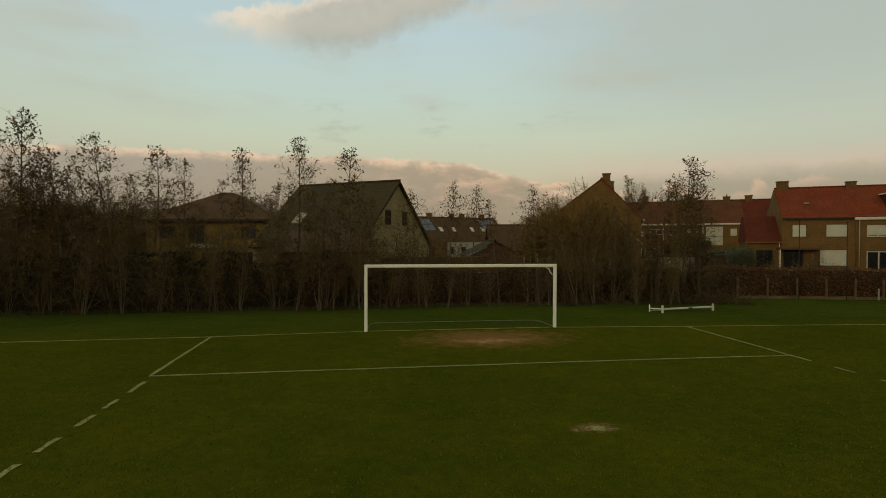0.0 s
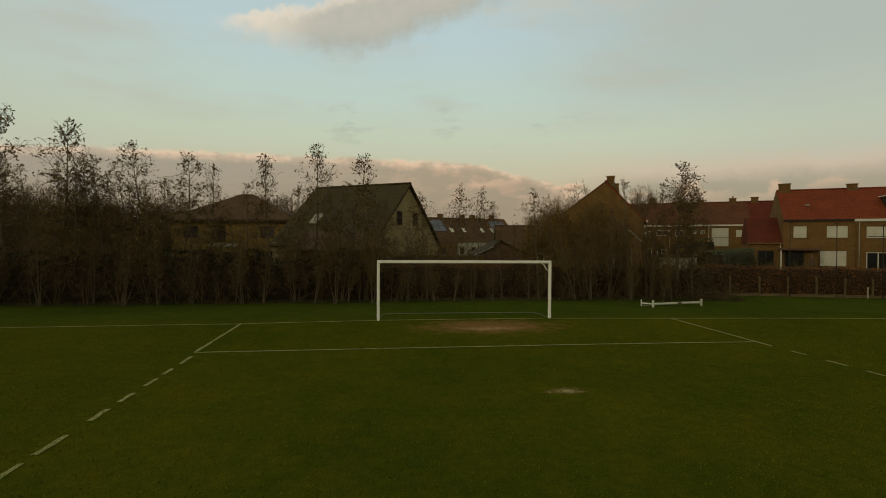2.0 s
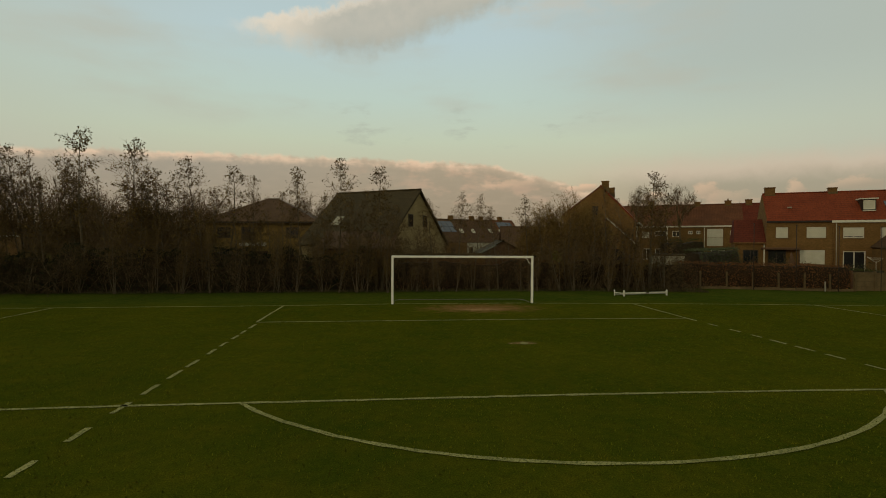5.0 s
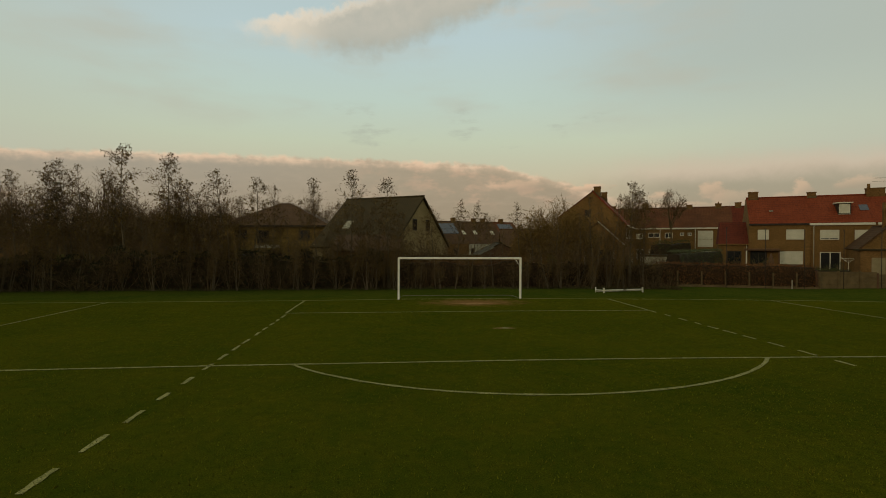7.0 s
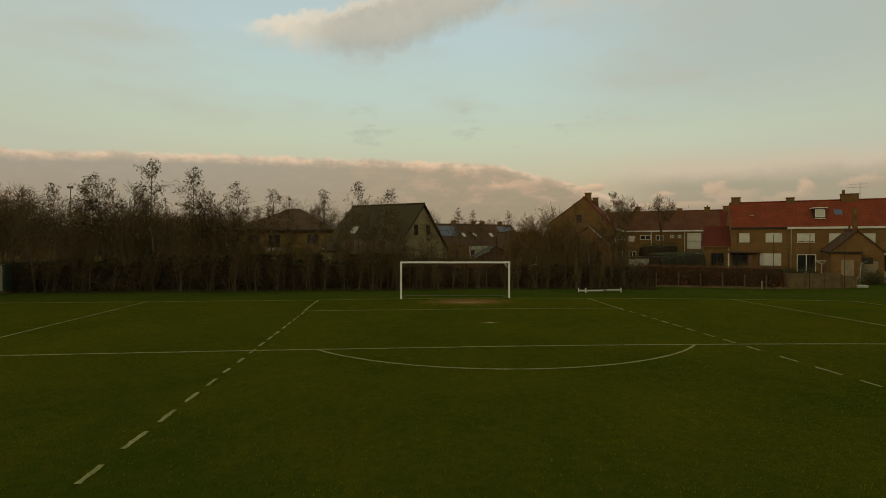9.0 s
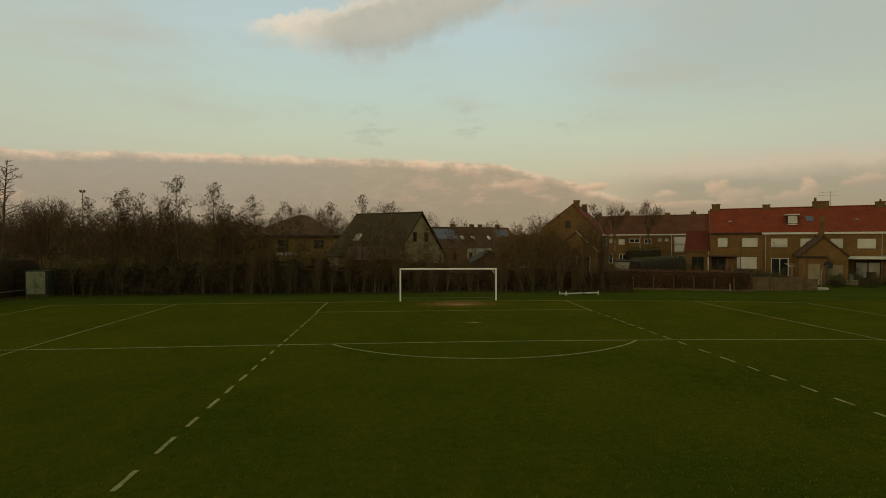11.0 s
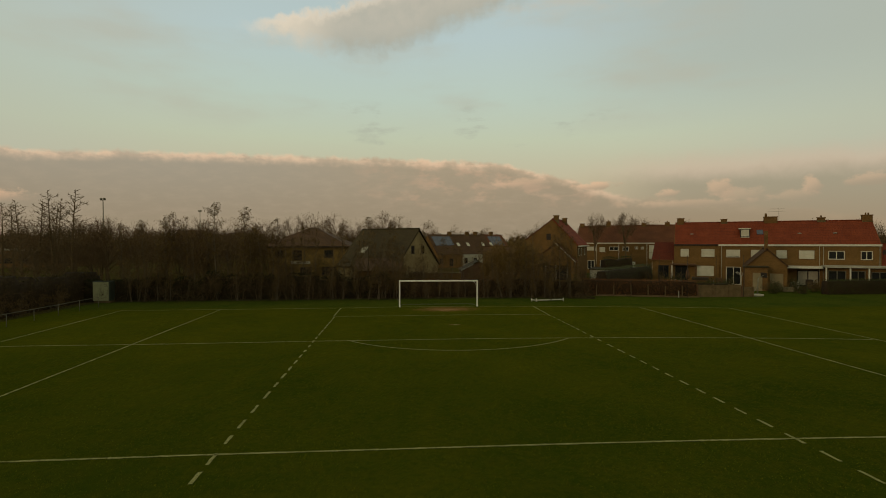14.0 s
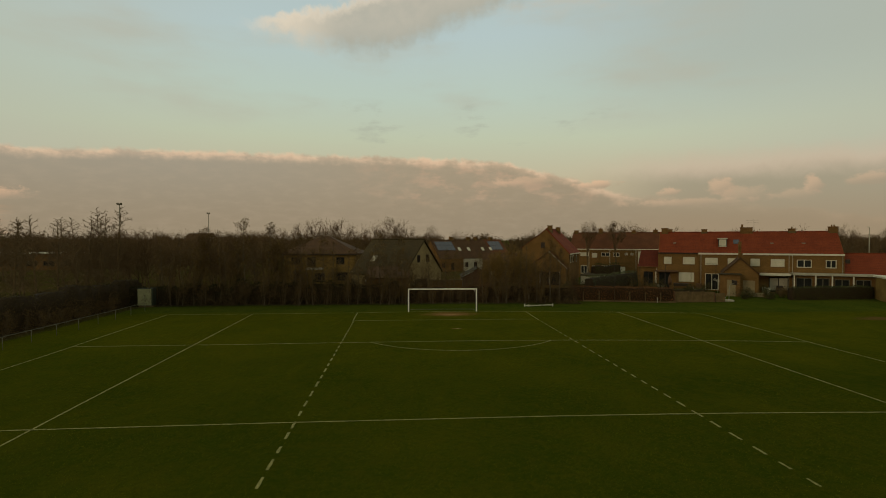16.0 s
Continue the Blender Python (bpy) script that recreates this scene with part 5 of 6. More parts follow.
def grow_shrub(seed, H=3.4, stems=11, leafy=0.5, lean=0.45, bare=0.15):
    g = Growth(seed)
    rng = g.rng
    for s in range(stems):
        a = rng.uniform(0, 6.28)
        h = H * rng.uniform(0.55, 1.05)
        st = g.limb(g.thick, (0.3 * math.cos(a) * rng.random(), 0.3 * math.sin(a) * rng.random(), -0.1), (lean * math.cos(a) * rng.random(), lean * math.sin(a) * rng.random(), 1), h, 0.018 + 0.006 * rng.random(), 0.007, 8, 5, 0.17, 0.02)
        for i in range(13):
            p, d = between(st, bare + (1 - bare) * (i + rng.random()) / 13)
            l1 = h * rng.uniform(0.16, 0.36)
            b = g.limb(g.thin, p, side_dir(rng, d, radians(rng.uniform(30, 75)), rng.uniform(0, 6.28)), l1, 0.010, 0.005, 3, 3, 0.18, 0.02)
            for j in range(5):
                q, e = between(b, rng.uniform(0.2, 1))
                c = g.sliver(q, side_dir(rng, e, radians(rng.uniform(25, 70)), rng.uniform(0, 6.28)), l1 * rng.uniform(0.3, 0.75), 0.009)
                if rng.random() < leafy:
                    g.leaves(c[-1], rng.randint(1, 4), 0.055, 0.09)
    return g


def grow_larch(seed, H=12.0):
    g = Growth(seed)
    rng = g.rng
    trunk = g.limb(g.thick, (0, 0, -0.1), (0.01, 0, 1), H, 0.17, 0.02, 16, 7, 0.015, 0.05)
    turn = 0.0
    for i in range(66):
        f = 0.2 + 0.79 * (i + rng.random()) / 66
        p, d = between(trunk, min(f, 0.99))
        turn += 2.4 + rng.uniform(-0.5, 0.5)
        ln = 4.2 * (1.03 - f) ** 0.7 * rng.uniform(0.4, 1.2)
        b = g.limb(g.thick, p, side_dir(rng, d, radians(rng.uniform(46, 78)), turn), ln, 0.034, 0.013, 5, 4, 0.07, 0.0)
        for j in range(7):
            q, e = between(b, rng.uniform(0.15, 1))
            c = g.limb(g.thin, q, side_dir(rng, e, radians(rng.uniform(25, 60)), rng.uniform(0, 6.28)), ln * rng.uniform(0.18, 0.42), 0.014, 0.008, 2, 3, 0.15)
            for k in range(2):
                r_, e2 = between(c, rng.uniform(0.2, 1))
                g.sliver(r_, side_dir(rng, e2, radians(rng.uniform(30, 80)), rng.uniform(0, 6.28)), ln * rng.uniform(0.08, 0.2), 0.010)
    return g


def grow_far(seed, H=12.0, limbs=12, width=0.016, rx=0.30, rz=0.36, mid=0.62, leafy=0.0):
    """A leafless tree whose limbs fork outwards into an uneven dome of fine twigs."""
    g = Growth(seed)
    rng = g.rng
    core = Vector((0, 0, mid * H))
    lumps = [rng.uniform(0, 6.28) for _ in range(4)]

    def rim(v, k):
        """A place at the share k of the dome's radius towards v."""
        a = math.atan2(v.y, v.x)
        bump = 1 + 0.10 * math.sin(2 * a + lumps[0]) + 0.09 * math.sin(3 * a + 4 * v.z + lumps[1]) + 0.07 * math.sin(7 * v.z + 5 * a + lumps[2])
        return core + Vector((v.x * rx, v.y * rx, v.z * rz)) * (H * k * bump)

    def to(store, p, q, r0, r1, segs, sides):
        return g.limb(store, p, q - p, (q - p).length, r0, r1, segs, sides, 0.09, 0.0)

    trunk = g.limb(g.thick, (0, 0, -0.1), (0.02, 0.02, 1), H * (mid - 0.05), 0.015 * H, 0.007 * H, 6, 7, 0.04, 0.04)
    for i in range(limbs):
        u = Vector((math.cos(2.4 * i), math.sin(2.4 * i), 0)) * math.sqrt(max(0.0, 1 - (-0.45 + 1.4 * i / limbs) ** 2)) + Vector((0, 0, -0.45 + 1.4 * i / limbs))
        u = twist(rng, u, 0.12)
        p, d = between(trunk, rng.uniform(0.5, 0.75) if u.z < 0.3 else rng.uniform(0.7, 1.0))
        b = to(g.thick, p, rim(u, rng.uniform(0.55, 0.7)), 0.006 * H, 0.0025 * H, 5, 4)
        for j in range(6):
            q, e = between(b, rng.uniform(0.35, 1.0))
            u2 = twist(rng, u, 0.33)
            c = to(g.thin, q, rim(u2, rng.uniform(0.75, 0.92)), 0.0022 * H, 0.001 * H, 3, 3)
            for k in range(8):
                r, f = between(c, rng.uniform(0.15, 1.0))
                u3 = twist(rng, u2, 0.28)
                tip = rim(u3, rng.uniform(0.88, 1.08))
                tip = r + (tip - r).normalized() * min((tip - r).length, 0.13 * H)
                t = g.sliver(r, tip - r, (tip - r).length, width)
                for l in range(6):
                    x, y = between(t, rng.uniform(0.25, 0.95))
                    w = (twist(rng, y, 0.5) + u3 * 0.3).normalized()
                    g.sliver(x, w, H * rng.uniform(0.025, 0.055), width * 0.7)
                    if rng.random() < leafy:
                        g.leaves(x, 1, 0.06, 0.08)
    return g


def tallness(ob):
    """Height of the tallest mesh of a plant, in its own frame."""
    return max(max(v.co.z for v in c.data.vertices) for c in ob.children)


def plant(name, g, m, label, category, group, leaf_mat=None, wood_mat=None, twig_mat=None):
    """One plant as a thing with its trunk, twigs and leaves."""
    t = empty(name, m, label, category, group)
    raw("trunk", *g.thick, wood_mat or M_BARK, t, smooth=True)
    tagged(raw("branchwork", *g.thin, twig_mat or M_TWIG, t), kind="stuff")
    if g.leaf[0]:
        raw("crown", *g.leaf, leaf_mat or M_LEAF, t)
    return t


def stand(kinds, places, base_z=None):
    """Copies of plants at (which, x, y, height); the first of each kind is the plant itself."""
    used = set()
    rng = random.Random(77)
    tall = [tallness(k[0]) for k in kinds]
    for which, x, y, h in places:
        src = kinds[which % len(kinds)][0]
        H = tall[which % len(kinds)]
        slant = 9.0 if y < 7.2 and x > -34 else 1.2
        m = pose(x, y, gz(x, y) - 0.02, rng.uniform(-slant, slant), rng.uniform(-slant, slant), rng.uniform(0, 360)) @ Matrix.Diagonal((h / H * rng.uniform(0.9, 1.12), h / H * rng.uniform(0.9, 1.12), h / H, 1))
        if which % len(kinds) not in used:
            used.add(which % len(kinds))
            src.matrix_world = m
        else:
            c = copy_thing(src, Matrix())
            c.matrix_basis = m


def make_tree_belt():
    G = "young trees along the pitch"
    kinds = []
    for i, (st, leafy, reach) in enumerate(((1, 1.0, 0.40), (2, 0.95, 0.38), (1, 1.0, 0.36), (3, 0.75, 0.34), (3, 0.35, 0.36), (1, 0.9, 0.62))):
        lab = ("slender young alder with withered brown leaves and cones", "two-stemmed young alder with withered brown leaves", "narrow young alder with many brown leaf clusters",
               "thin forked alder with few remaining leaves", "nearly bare young alder with fine twigs", "slim alder with bare lower stem and leafy top")[i]
        kinds.append((plant("alder_tree", grow_alder(11 + i, 9.0, st, 34 if i < 5 else 20, leafy, reach, (0.38, 0.36, 0.34, 0.36, 0.30, 0.58)[i]), Matrix(), lab, "tree", G), 9.0))
    places = [(0, -7.55, 8.5, 9.15), (1, -16.75, 8.7, 9.05), (2, -14.7, 8.1, 8.5), (3, -13.3, 8.2, 7.95), (0, -9.95, 8.3, 8.4), (2, -4.65, 7.8, 8.5),
              (0, -21.4, 8.7, 10.25), (2, -23.85, 7.9, 10.85), (1, -18.9, 8.3, 8.2), (4, -17.7, 7.8, 7.6), (0, -31.3, 7.9, 8.8), (2, -28.9, 7.8, 9.4),
              (4, -26.8, 8.3, 9.2), (1, -28.0, 9.0, 9.7), (5, -1.0, 8.2, 6.35), (5, 0.66, 8.8, 6.95), (5, 1.8, 8.2, 6.75), (5, 3.5, 8.2, 5.9),
              (5, 5.6, 7.9, 6.65), (3, 11.5, 8.0, 7.5), (1, 14.1, 7.6, 8.3), (4, 12.6, 8.2, 6.6), (4, 15.4, 8.0, 6.5), (3, -33.4, 8.0, 8.6),
              (4, -30.2, 8.5, 7.6), (3, -25.3, 8.6, 7.8), (4, -22.6, 8.4, 7.6), (3, -20.1, 7.6, 7.2), (4, -15.7, 8.8, 6.9), (1, -19.8, 8.9, 7.0), (0, -25.9, 7.5, 7.4),
              (4, -11.2, 8.5, 6.7), (3, -8.6, 7.8, 6.6), (4, -6.2, 8.5, 6.9), (3, -3.3, 8.4, 6.0), (4, -12.2, 8.8, 5.6), (4, 10.4, 8.5, 6.0), (4, 6.7, 8.4, 5.2),
              (0, 15.6, 8.3, 7.0), (1, 12.9, 8.5, 7.2), (4, -14.0, 7.5, 5.6), (4, -12.9, 7.9, 5.0), (4, -10.6, 7.6, 5.5), (4, -9.2, 8.8, 5.8), (3, -7.0, 7.6, 6.2), (4, -5.5, 8.8, 6.6),
              (3, -16.2, 7.5, 6.6), (1, -18.2, 8.9, 7.4), (3, -21.0, 8.1, 7.6), (3, -24.6, 8.9, 8.0), (1, -29.6, 8.4, 8.2), (4, -17.2, 8.4, 6.8), (4, -3.9, 7.6, 5.8), (4, 8.6, 8.3, 5.6), (4, 4.4, 8.5, 4.6), (2, -20.3, 8.6, 7.9), (3, -15.9, 8.2, 7.0)]
    r2 = random.Random(19)
    x = -32.0
    while x < 15.5:
        h = r2.uniform(3.0, 4.8) if x < -16 else r2.uniform(3.0, 4.2) if x < -9 else r2.uniform(3.2, 5.0) if x < -3 else r2.uniform(2.2, 3.2) if x < 7 else r2.uniform(3.0, 4.4)
        places.append((r2.choice((1, 3, 3, 4, 4)), x, r2.uniform(6.2, 7.3), h))
        x += r2.choice((0.35, 0.6, 1.1, 1.6, 2.3))
    stand(kinds, places)
    # thicket at their feet
    rng = random.Random(4)
    sk = []
    for i, (H, n, lf, ln) in enumerate(((3.6, 9, 0.08, 1.5), (3.0, 9, 0.22, 1.8), (4.4, 8, 0.06, 1.2), (2.4, 10, 0.2, 2.2))):
        lab = ("tangled bare thicket shrub with a few brown leaves", "dense low shrub with clinging brown leaves", "tall whippy shrub with grey stems", "sprawling bramble-like shrub with brown leaves")[i]
        sk.append((plant("shrub", grow_shrub(31 + i, H, n, lf, ln, (0.4, 0.2, 0.45, 0.15)[i]), Matrix(), lab, "shrub", "thicket along the pitch", M_DIMLEAF, M_STEM, M_DARKTWIG), H))
    pl = []
    x = -34.0
    while x < 17.5:
        dense = x < 6.0
        for row in range(2 if dense and rng.random() < 0.4 else 1):
            k = rng.choice((0, 0, 1, 2, 3)) if dense else rng.choice((1, 3, 3))
            h = rng.uniform(2.2, 4.0) if x < -5 else rng.uniform(1.5, 2.4) if dense else rng.uniform(1.3, 2.1)
            pl.append((k, x + rng.uniform(-0.5, 0.5), 7.1 + row * 0.95 + rng.uniform(-0.4, 0.3), h))
        x += 1.35
    stand(sk, pl)
    # tall many-stemmed hazels that veil the houses
    hz = []
    for i, (H, n, lf) in enumerate(((5.6, 9, 0.18), (6.2, 8, 0.10), (5.0, 10, 0.24))):
        lab = ("tall many-stemmed hazel with scattered brown leaves", "tall bare hazel with fine twigs", "dense hazel bush holding withered leaves")[i]
        hz.append((plant("hazel_bush", grow_shrub(131 + i, H, n, lf, 0.75, 0.36), Matrix(), lab, "shrub", "hazels along the pitch", M_DIMLEAF, M_STEM), H))
    pl = []
    x = -34.0
    while x < -2.5:
        pl.append((rng.randint(0, 2), x + rng.uniform(-0.4, 0.4), rng.uniform(7.6, 8.9), rng.uniform(3.4, 5.0) if x < -21 else rng.uniform(3.2, 4.6) if x < -16 else rng.uniform(2.6, 3.5) if x < -9 else rng.uniform(3.2, 4.6) if x < -4.5 else rng.uniform(2.8, 3.8)))
        x += 1.25
    for x, y, h in ((8.4, 8.4, 4.4), (9.6, 8.6, 5.0), (10.6, 8.2, 4.2), (11.8, 8.8, 5.2), (13.0, 8.4, 4.8), (14.4, 8.9, 5.2), (15.4, 8.5, 4.4), (16.6, 8.8, 3.6), (7.4, 8.7, 3.2), (-0.9, 9.7, 4.6), (-2.6, 10.6, 4.8), (0.4, 10.8, 4.4), (-1.6, 11.4, 5.2)):
        pl.append((rng.randint(0, 2), x, y, h))
    stand(hz, pl)
    # a leafy ochre bush before the gable end
    for i, (x, y, h) in enumerate(((-0.6, 12.6, 5.4), (1.2, 12.2, 4.0), (-2.4, 12.4, 4.6))):
        plant("garden_maple", grow_shrub(171 + i, h, 9, 0.55, 0.7, 0.35), pose(x, y, 0), "bushy small garden tree holding ochre leaves", "tree", "leafy garden trees", M_LEAF, M_STEM)


make_tree_belt()


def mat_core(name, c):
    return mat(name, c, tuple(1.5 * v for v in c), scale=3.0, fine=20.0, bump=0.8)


# near-black brown: the shade between the leaves is put into this colour
M_CORE = mat_core("hedge_shade_core", (0.026, 0.016, 0.006))


def make_hedge(name, x0, y0, x1, y1, width, height, leaf_mat, label, per_m2=70, size=0.05, seed=1, ragged=0.12, z=None, rounded=0.0):
    """A clipped hedge between two points: a dark solid core painted as inner shade, and a coat of separate leaves."""
    rng = random.Random(seed)
    L = math.hypot(x1 - x0, y1 - y0)
    ang = math.degrees(math.atan2(y1 - y0, x1 - x0))
    h = empty(name, pose(x0, y0, 0, 0, 0, ang), label, "hedge")
    ca, sa = math.cos(radians(ang)), math.sin(radians(ang))

    def ground(u):
        return gz(x0 + ca * u) if z is None else z

    def top(u):
        return height * (1 + ragged * noise.noise((u * 0.55, seed * 3.1, 0))) * (1 + 0.4 * ragged * noise.noise((u * 2.4, seed, 5.0)))
    n = max(2, int(L / 0.4))
    verts, faces = [], []
    for i in range(n + 1):
        u = L * i / n
        t = top(u) - 0.12
        w = width / 2 - 0.08 + 0.07 * noise.noise((u, 7.0, seed))
        g0 = ground(u)
        for y, zz in ((-w, -0.1), (-w * 1.05, 0.45 * t), (-w * (0.85 - rounded * 0.3), t * (1 - 0.1 * rounded)), (w * (0.85 - rounded * 0.3), t * (1 - 0.1 * rounded)), (w * 1.05, 0.45 * t), (w, -0.1)):
            verts.append((u, y, g0 + zz))
    for i in range(n):
        for k in range(5):
            a = i * 6 + k
            faces.append((a, a + 1, a + 7, a + 6))
    faces.append((0, 5, 4, 3, 2, 1))
    o = n * 6
    faces.append((o, o + 1, o + 2, o + 3, o + 4, o + 5))
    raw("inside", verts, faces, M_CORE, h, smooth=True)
    lv, lf = [], []
    count = int(L * (height * 1.25 + width) * per_m2)
    for _ in range(count):
        u = rng.uniform(-0.05, L + 0.05)
        t = top(u)
        if rng.random() < height * 1.2 / (height * 1.2 + width):
            zz = rng.uniform(0.0, t) ** 1.0
            y = -width / 2 + rng.gauss(0, 0.06) + rounded * 0.4 * (zz / t) ** 2 * width / 2
            if rng.random() < 0.12:
                y = -y
        else:
            zz = t + rng.gauss(0, 0.05) + (0.16 * rng.random() if rng.random() < 0.06 else 0)
            y = rng.uniform(-width / 2, width / 2)
        c = Vector((u, y, ground(max(0, min(L, u))) + zz))
        a = Vector((rng.gauss(0, 1), rng.gauss(0, 0.7), rng.gauss(0, 1))).normalized()
        b = a.orthogonal().normalized()
        b = (b + a.cross(b) * rng.uniform(-1, 1)).normalized()
        s = size * rng.uniform(0.6, 1.35)
        o = len(lv)
        lv += [(c - a * s)[:], (c + b * s * 0.55)[:], (c + a * s)[:], (c - b * s * 0.55 + a.cross(b) * s * 0.25)[:]]
        lf.append((o, o + 1, o + 2, o + 3))
    tagged(raw("foliage", lv, lf, leaf_mat, h), kind="stuff")
    return h


make_hedge("overgrown_hedge", -34, 7.75, -5.0, 7.85, 1.0, 2.5, M_IVY, "dark unclipped old hedge between the young trees", 90, 0.075, 2, 0.42, rounded=0.7)
make_hedge("mixed_hedge", -4.9, 8.5, 9.0, 8.7, 0.9, 1.95, M_WINERED, "dark brown winter hedge behind the goal", 110, 0.055, 3, 0.16)
make_hedge("hornbeam_hedge", 9.0, 9.6, 17.6, 9.9, 0.9, 1.95, M_LEAF, "dense brown hedge with withered leaves", 110, 0.055, 5, 0.18)
make_hedge("beech_hedge", 17.6, 10.2, 31.4, 10.2, 0.7, 1.95, M_RUSSET, "clipped russet beech hedge behind a post fence", 190, 0.05, 6, 0.06)


# ------------------------------------------------------------ fences and boundary
def make_post_fence():
    """Concrete posts with wire before the beech hedge, a low gravel board at their feet."""
    f = empty("post_fence", pose(0, 0, 0), "low concrete post and wire fence before the hedge", "fence")
    post = None
    for i in range(7):
        x = 19.15 + i * 2.08
        z = gz(x)
        if post is None:
            bm = bx(-0.055, 0.055, -0.05, 0.05, -0.3, 1.32, 0.012)
            post = part("post", bm, M_CONC, f)
            post.location = (x, 9.68, z)
        else:
            c = new("post", post.data)
            c.parent = f
            c.location = (x, 9.68, z)
            c.rotation_euler = (radians(line_rng.uniform(-1.5, 1.5)), radians(line_rng.uniform(-1.2, 1.2)), 0)
        if i < 6:
            part("gravel_board", bx(x + 0.058, x + 2.02, 9.665, 9.70, z - 0.1, z + 0.16), M_CONC, f)
    for h in (0.5, 0.9, 1.25):
        b = bmesh.new()
        tube(b, [(19.15 + i * 2.08, 9.62, gz(19.15 + i * 2.08) + h) for i in range(7)], 0.003, 4)
        part("wire", b, M_DARK, f)
    part("white_marker", bx(29.0, 29.07, 9.5, 9.57, gz(29) - 0.1, gz(29) + 0.75, 0.01), M_GREYWALL, f, "short white stake")


def make_panel_fence():
    """Concrete slabs between posts at the garden's end."""
    f = empty("concrete_panel_fence", pose(0, 0, 0), "brown weathered concrete panel fence round the gardens", "fence")
    x = 31.55
    for i, (w, h) in enumerate(((1.95, 1.45), (1.95, 1.42), (1.6, 1.4), (1.4, 1.2))):
        z = gz(x)
        part("post", bx(x - 0.07, x + 0.07, 9.85, 9.99, z - 0.3, z + h + 0.12, 0.015), M_CONC if i % 3 else M_WOOD, f)
        n = 4
        for k in range(n):
            a = z + 0.02 + k * (h / n)
            part("slab", bx(x + 0.073, x + w - 0.073, 9.90, 9.945, a, a + h / n - 0.012, 0.006), M_CONC, f)
        x += w
    part("post", bx(x - 0.07, x + 0.07, 9.85, 9.99, gz(x) - 0.3, gz(x) + 1.2, 0.015), M_CONC, f)


def make_net_poles():
    """Tall thin poles behind the goal line that once held a ball net."""
    src = None
    for x in (23.2, 26.6, 30.05, 33.55, 36.95):
        m = pose(x, 9.45, gz(x))
        if src is None:
            src = empty("net_pole", m, "tall thin dark steel ball-net pole by the hedge", "pole", group="ball-net poles")
            b = bmesh.new()
            tube(b, [(0, 0, -0.2), (0, 0, 4.95)], 0.026, 8)
            part("shaft", b, M_DARK, src)
            part("cap", bx(-0.05, 0.05, -0.05, 0.05, 4.95, 5.0), M_DARK, src)
        else:
            copy_thing(src, m)


def make_hoop():
    z = gz(39)
    h = empty("basketball_stand", pose(39.5, 10.6, z), "portable basketball stand with white base and leaning pole", "basketball stand")
    b = bx(-0.9, 0.5, -0.45, 0.45, 0.0, 0.26, 0.08)
    part("base", b, M_GREYWALL, h)
    b = bmesh.new()
    tube(b, [(0, 0, 0.2), (0.05, 0, 2.0), (0.2, 0, 2.3), (0.75, 0, 2.5)], 0.05, 8)
    part("pole", b, M_STEEL, h)
    part("backboard", bx(0.75, 0.8, -0.55, 0.55, 2.25, 2.85), M_DARK, h)
    b = bmesh.new()
    tube(b, [(-0.7, 0, 0.2), (0.03, 0, 1.3)], 0.025, 6)
    part("strut", b, M_STEEL, h)
    b = bmesh.new()
    tube(b, [(1.05 + 0.22 * math.cos(a * 0.5236), 0.22 * math.sin(a * 0.5236), 2.4) for a in range(13)], 0.012, 5)
    part("ring", b, M_STEEL, h)


def make_rail():
    """Spectators' rail along the left touchline."""
    f = empty("touchline_rail", pose(-33.0, 0, 0), "thin grey steel spectator rail on posts", "railing")
    src = None
    y = 2.3
    while y > -46:
        if src is None:
            b = bmesh.new()
            tube(b, [(0, 0, -0.2), (0, 0, 0.95)], 0.025, 8)
            src = part("post", b, M_RAIL, f)
            src.location = (0, y, 0)
        else:
            c = new("post", src.data)
            c.parent = f
            c.location = (0, y, 0)
        y -= 2.85
    b = bmesh.new()
    tube(b, [(0, 2.32 - i * 2.85, 0.96 + 0.012 * math.sin(i * 2.1)) for i in range(18)], 0.022, 8)
    part("top_rail", b, M_RAIL, f)


def make_cabinet():
    z = 0.2
    c = empty("storage_cabinet", pose(-34.85, 5.9, 0), "tall pale green metal storage cabinet with two doors", "cabinet")
    mt = mat("pale_green_metal", (0.25, 0.235, 0.115), (0.31, 0.29, 0.15), scale=1.5, rough=0.6, bump=0.05, c=(0.18, 0.17, 0.08))
    dk = mat("dark_green_metal", (0.03, 0.035, 0.022), (0.045, 0.05, 0.03), scale=1.5, rough=0.6, bump=0.05)
    part("plinth", bx(-0.72, 0.9, 0.08, 0.8, 0.0, z), M_CONC, c)
    part("body", bx(-0.78, 0.95, 0.03, 0.85, z, 2.2, 0.02), dk, c, "dark green body")
    for k, (a, b_) in enumerate(((-0.78, -0.01), (0.01, 0.78))):
        d = part("door", bx(a, b_, -0.02, 0.027, z + 0.03, 2.17, 0.01), mt, c)
        part("handle", bx(-0.09 if k == 0 else 0.06, -0.06 if k == 0 else 0.09, -0.05, -0.023, 1.1, 1.3), M_STEEL, d)
    part("top", bx(-0.82, 1.0, -0.04, 0.9, 2.203, 2.25, 0.01), dk, c)


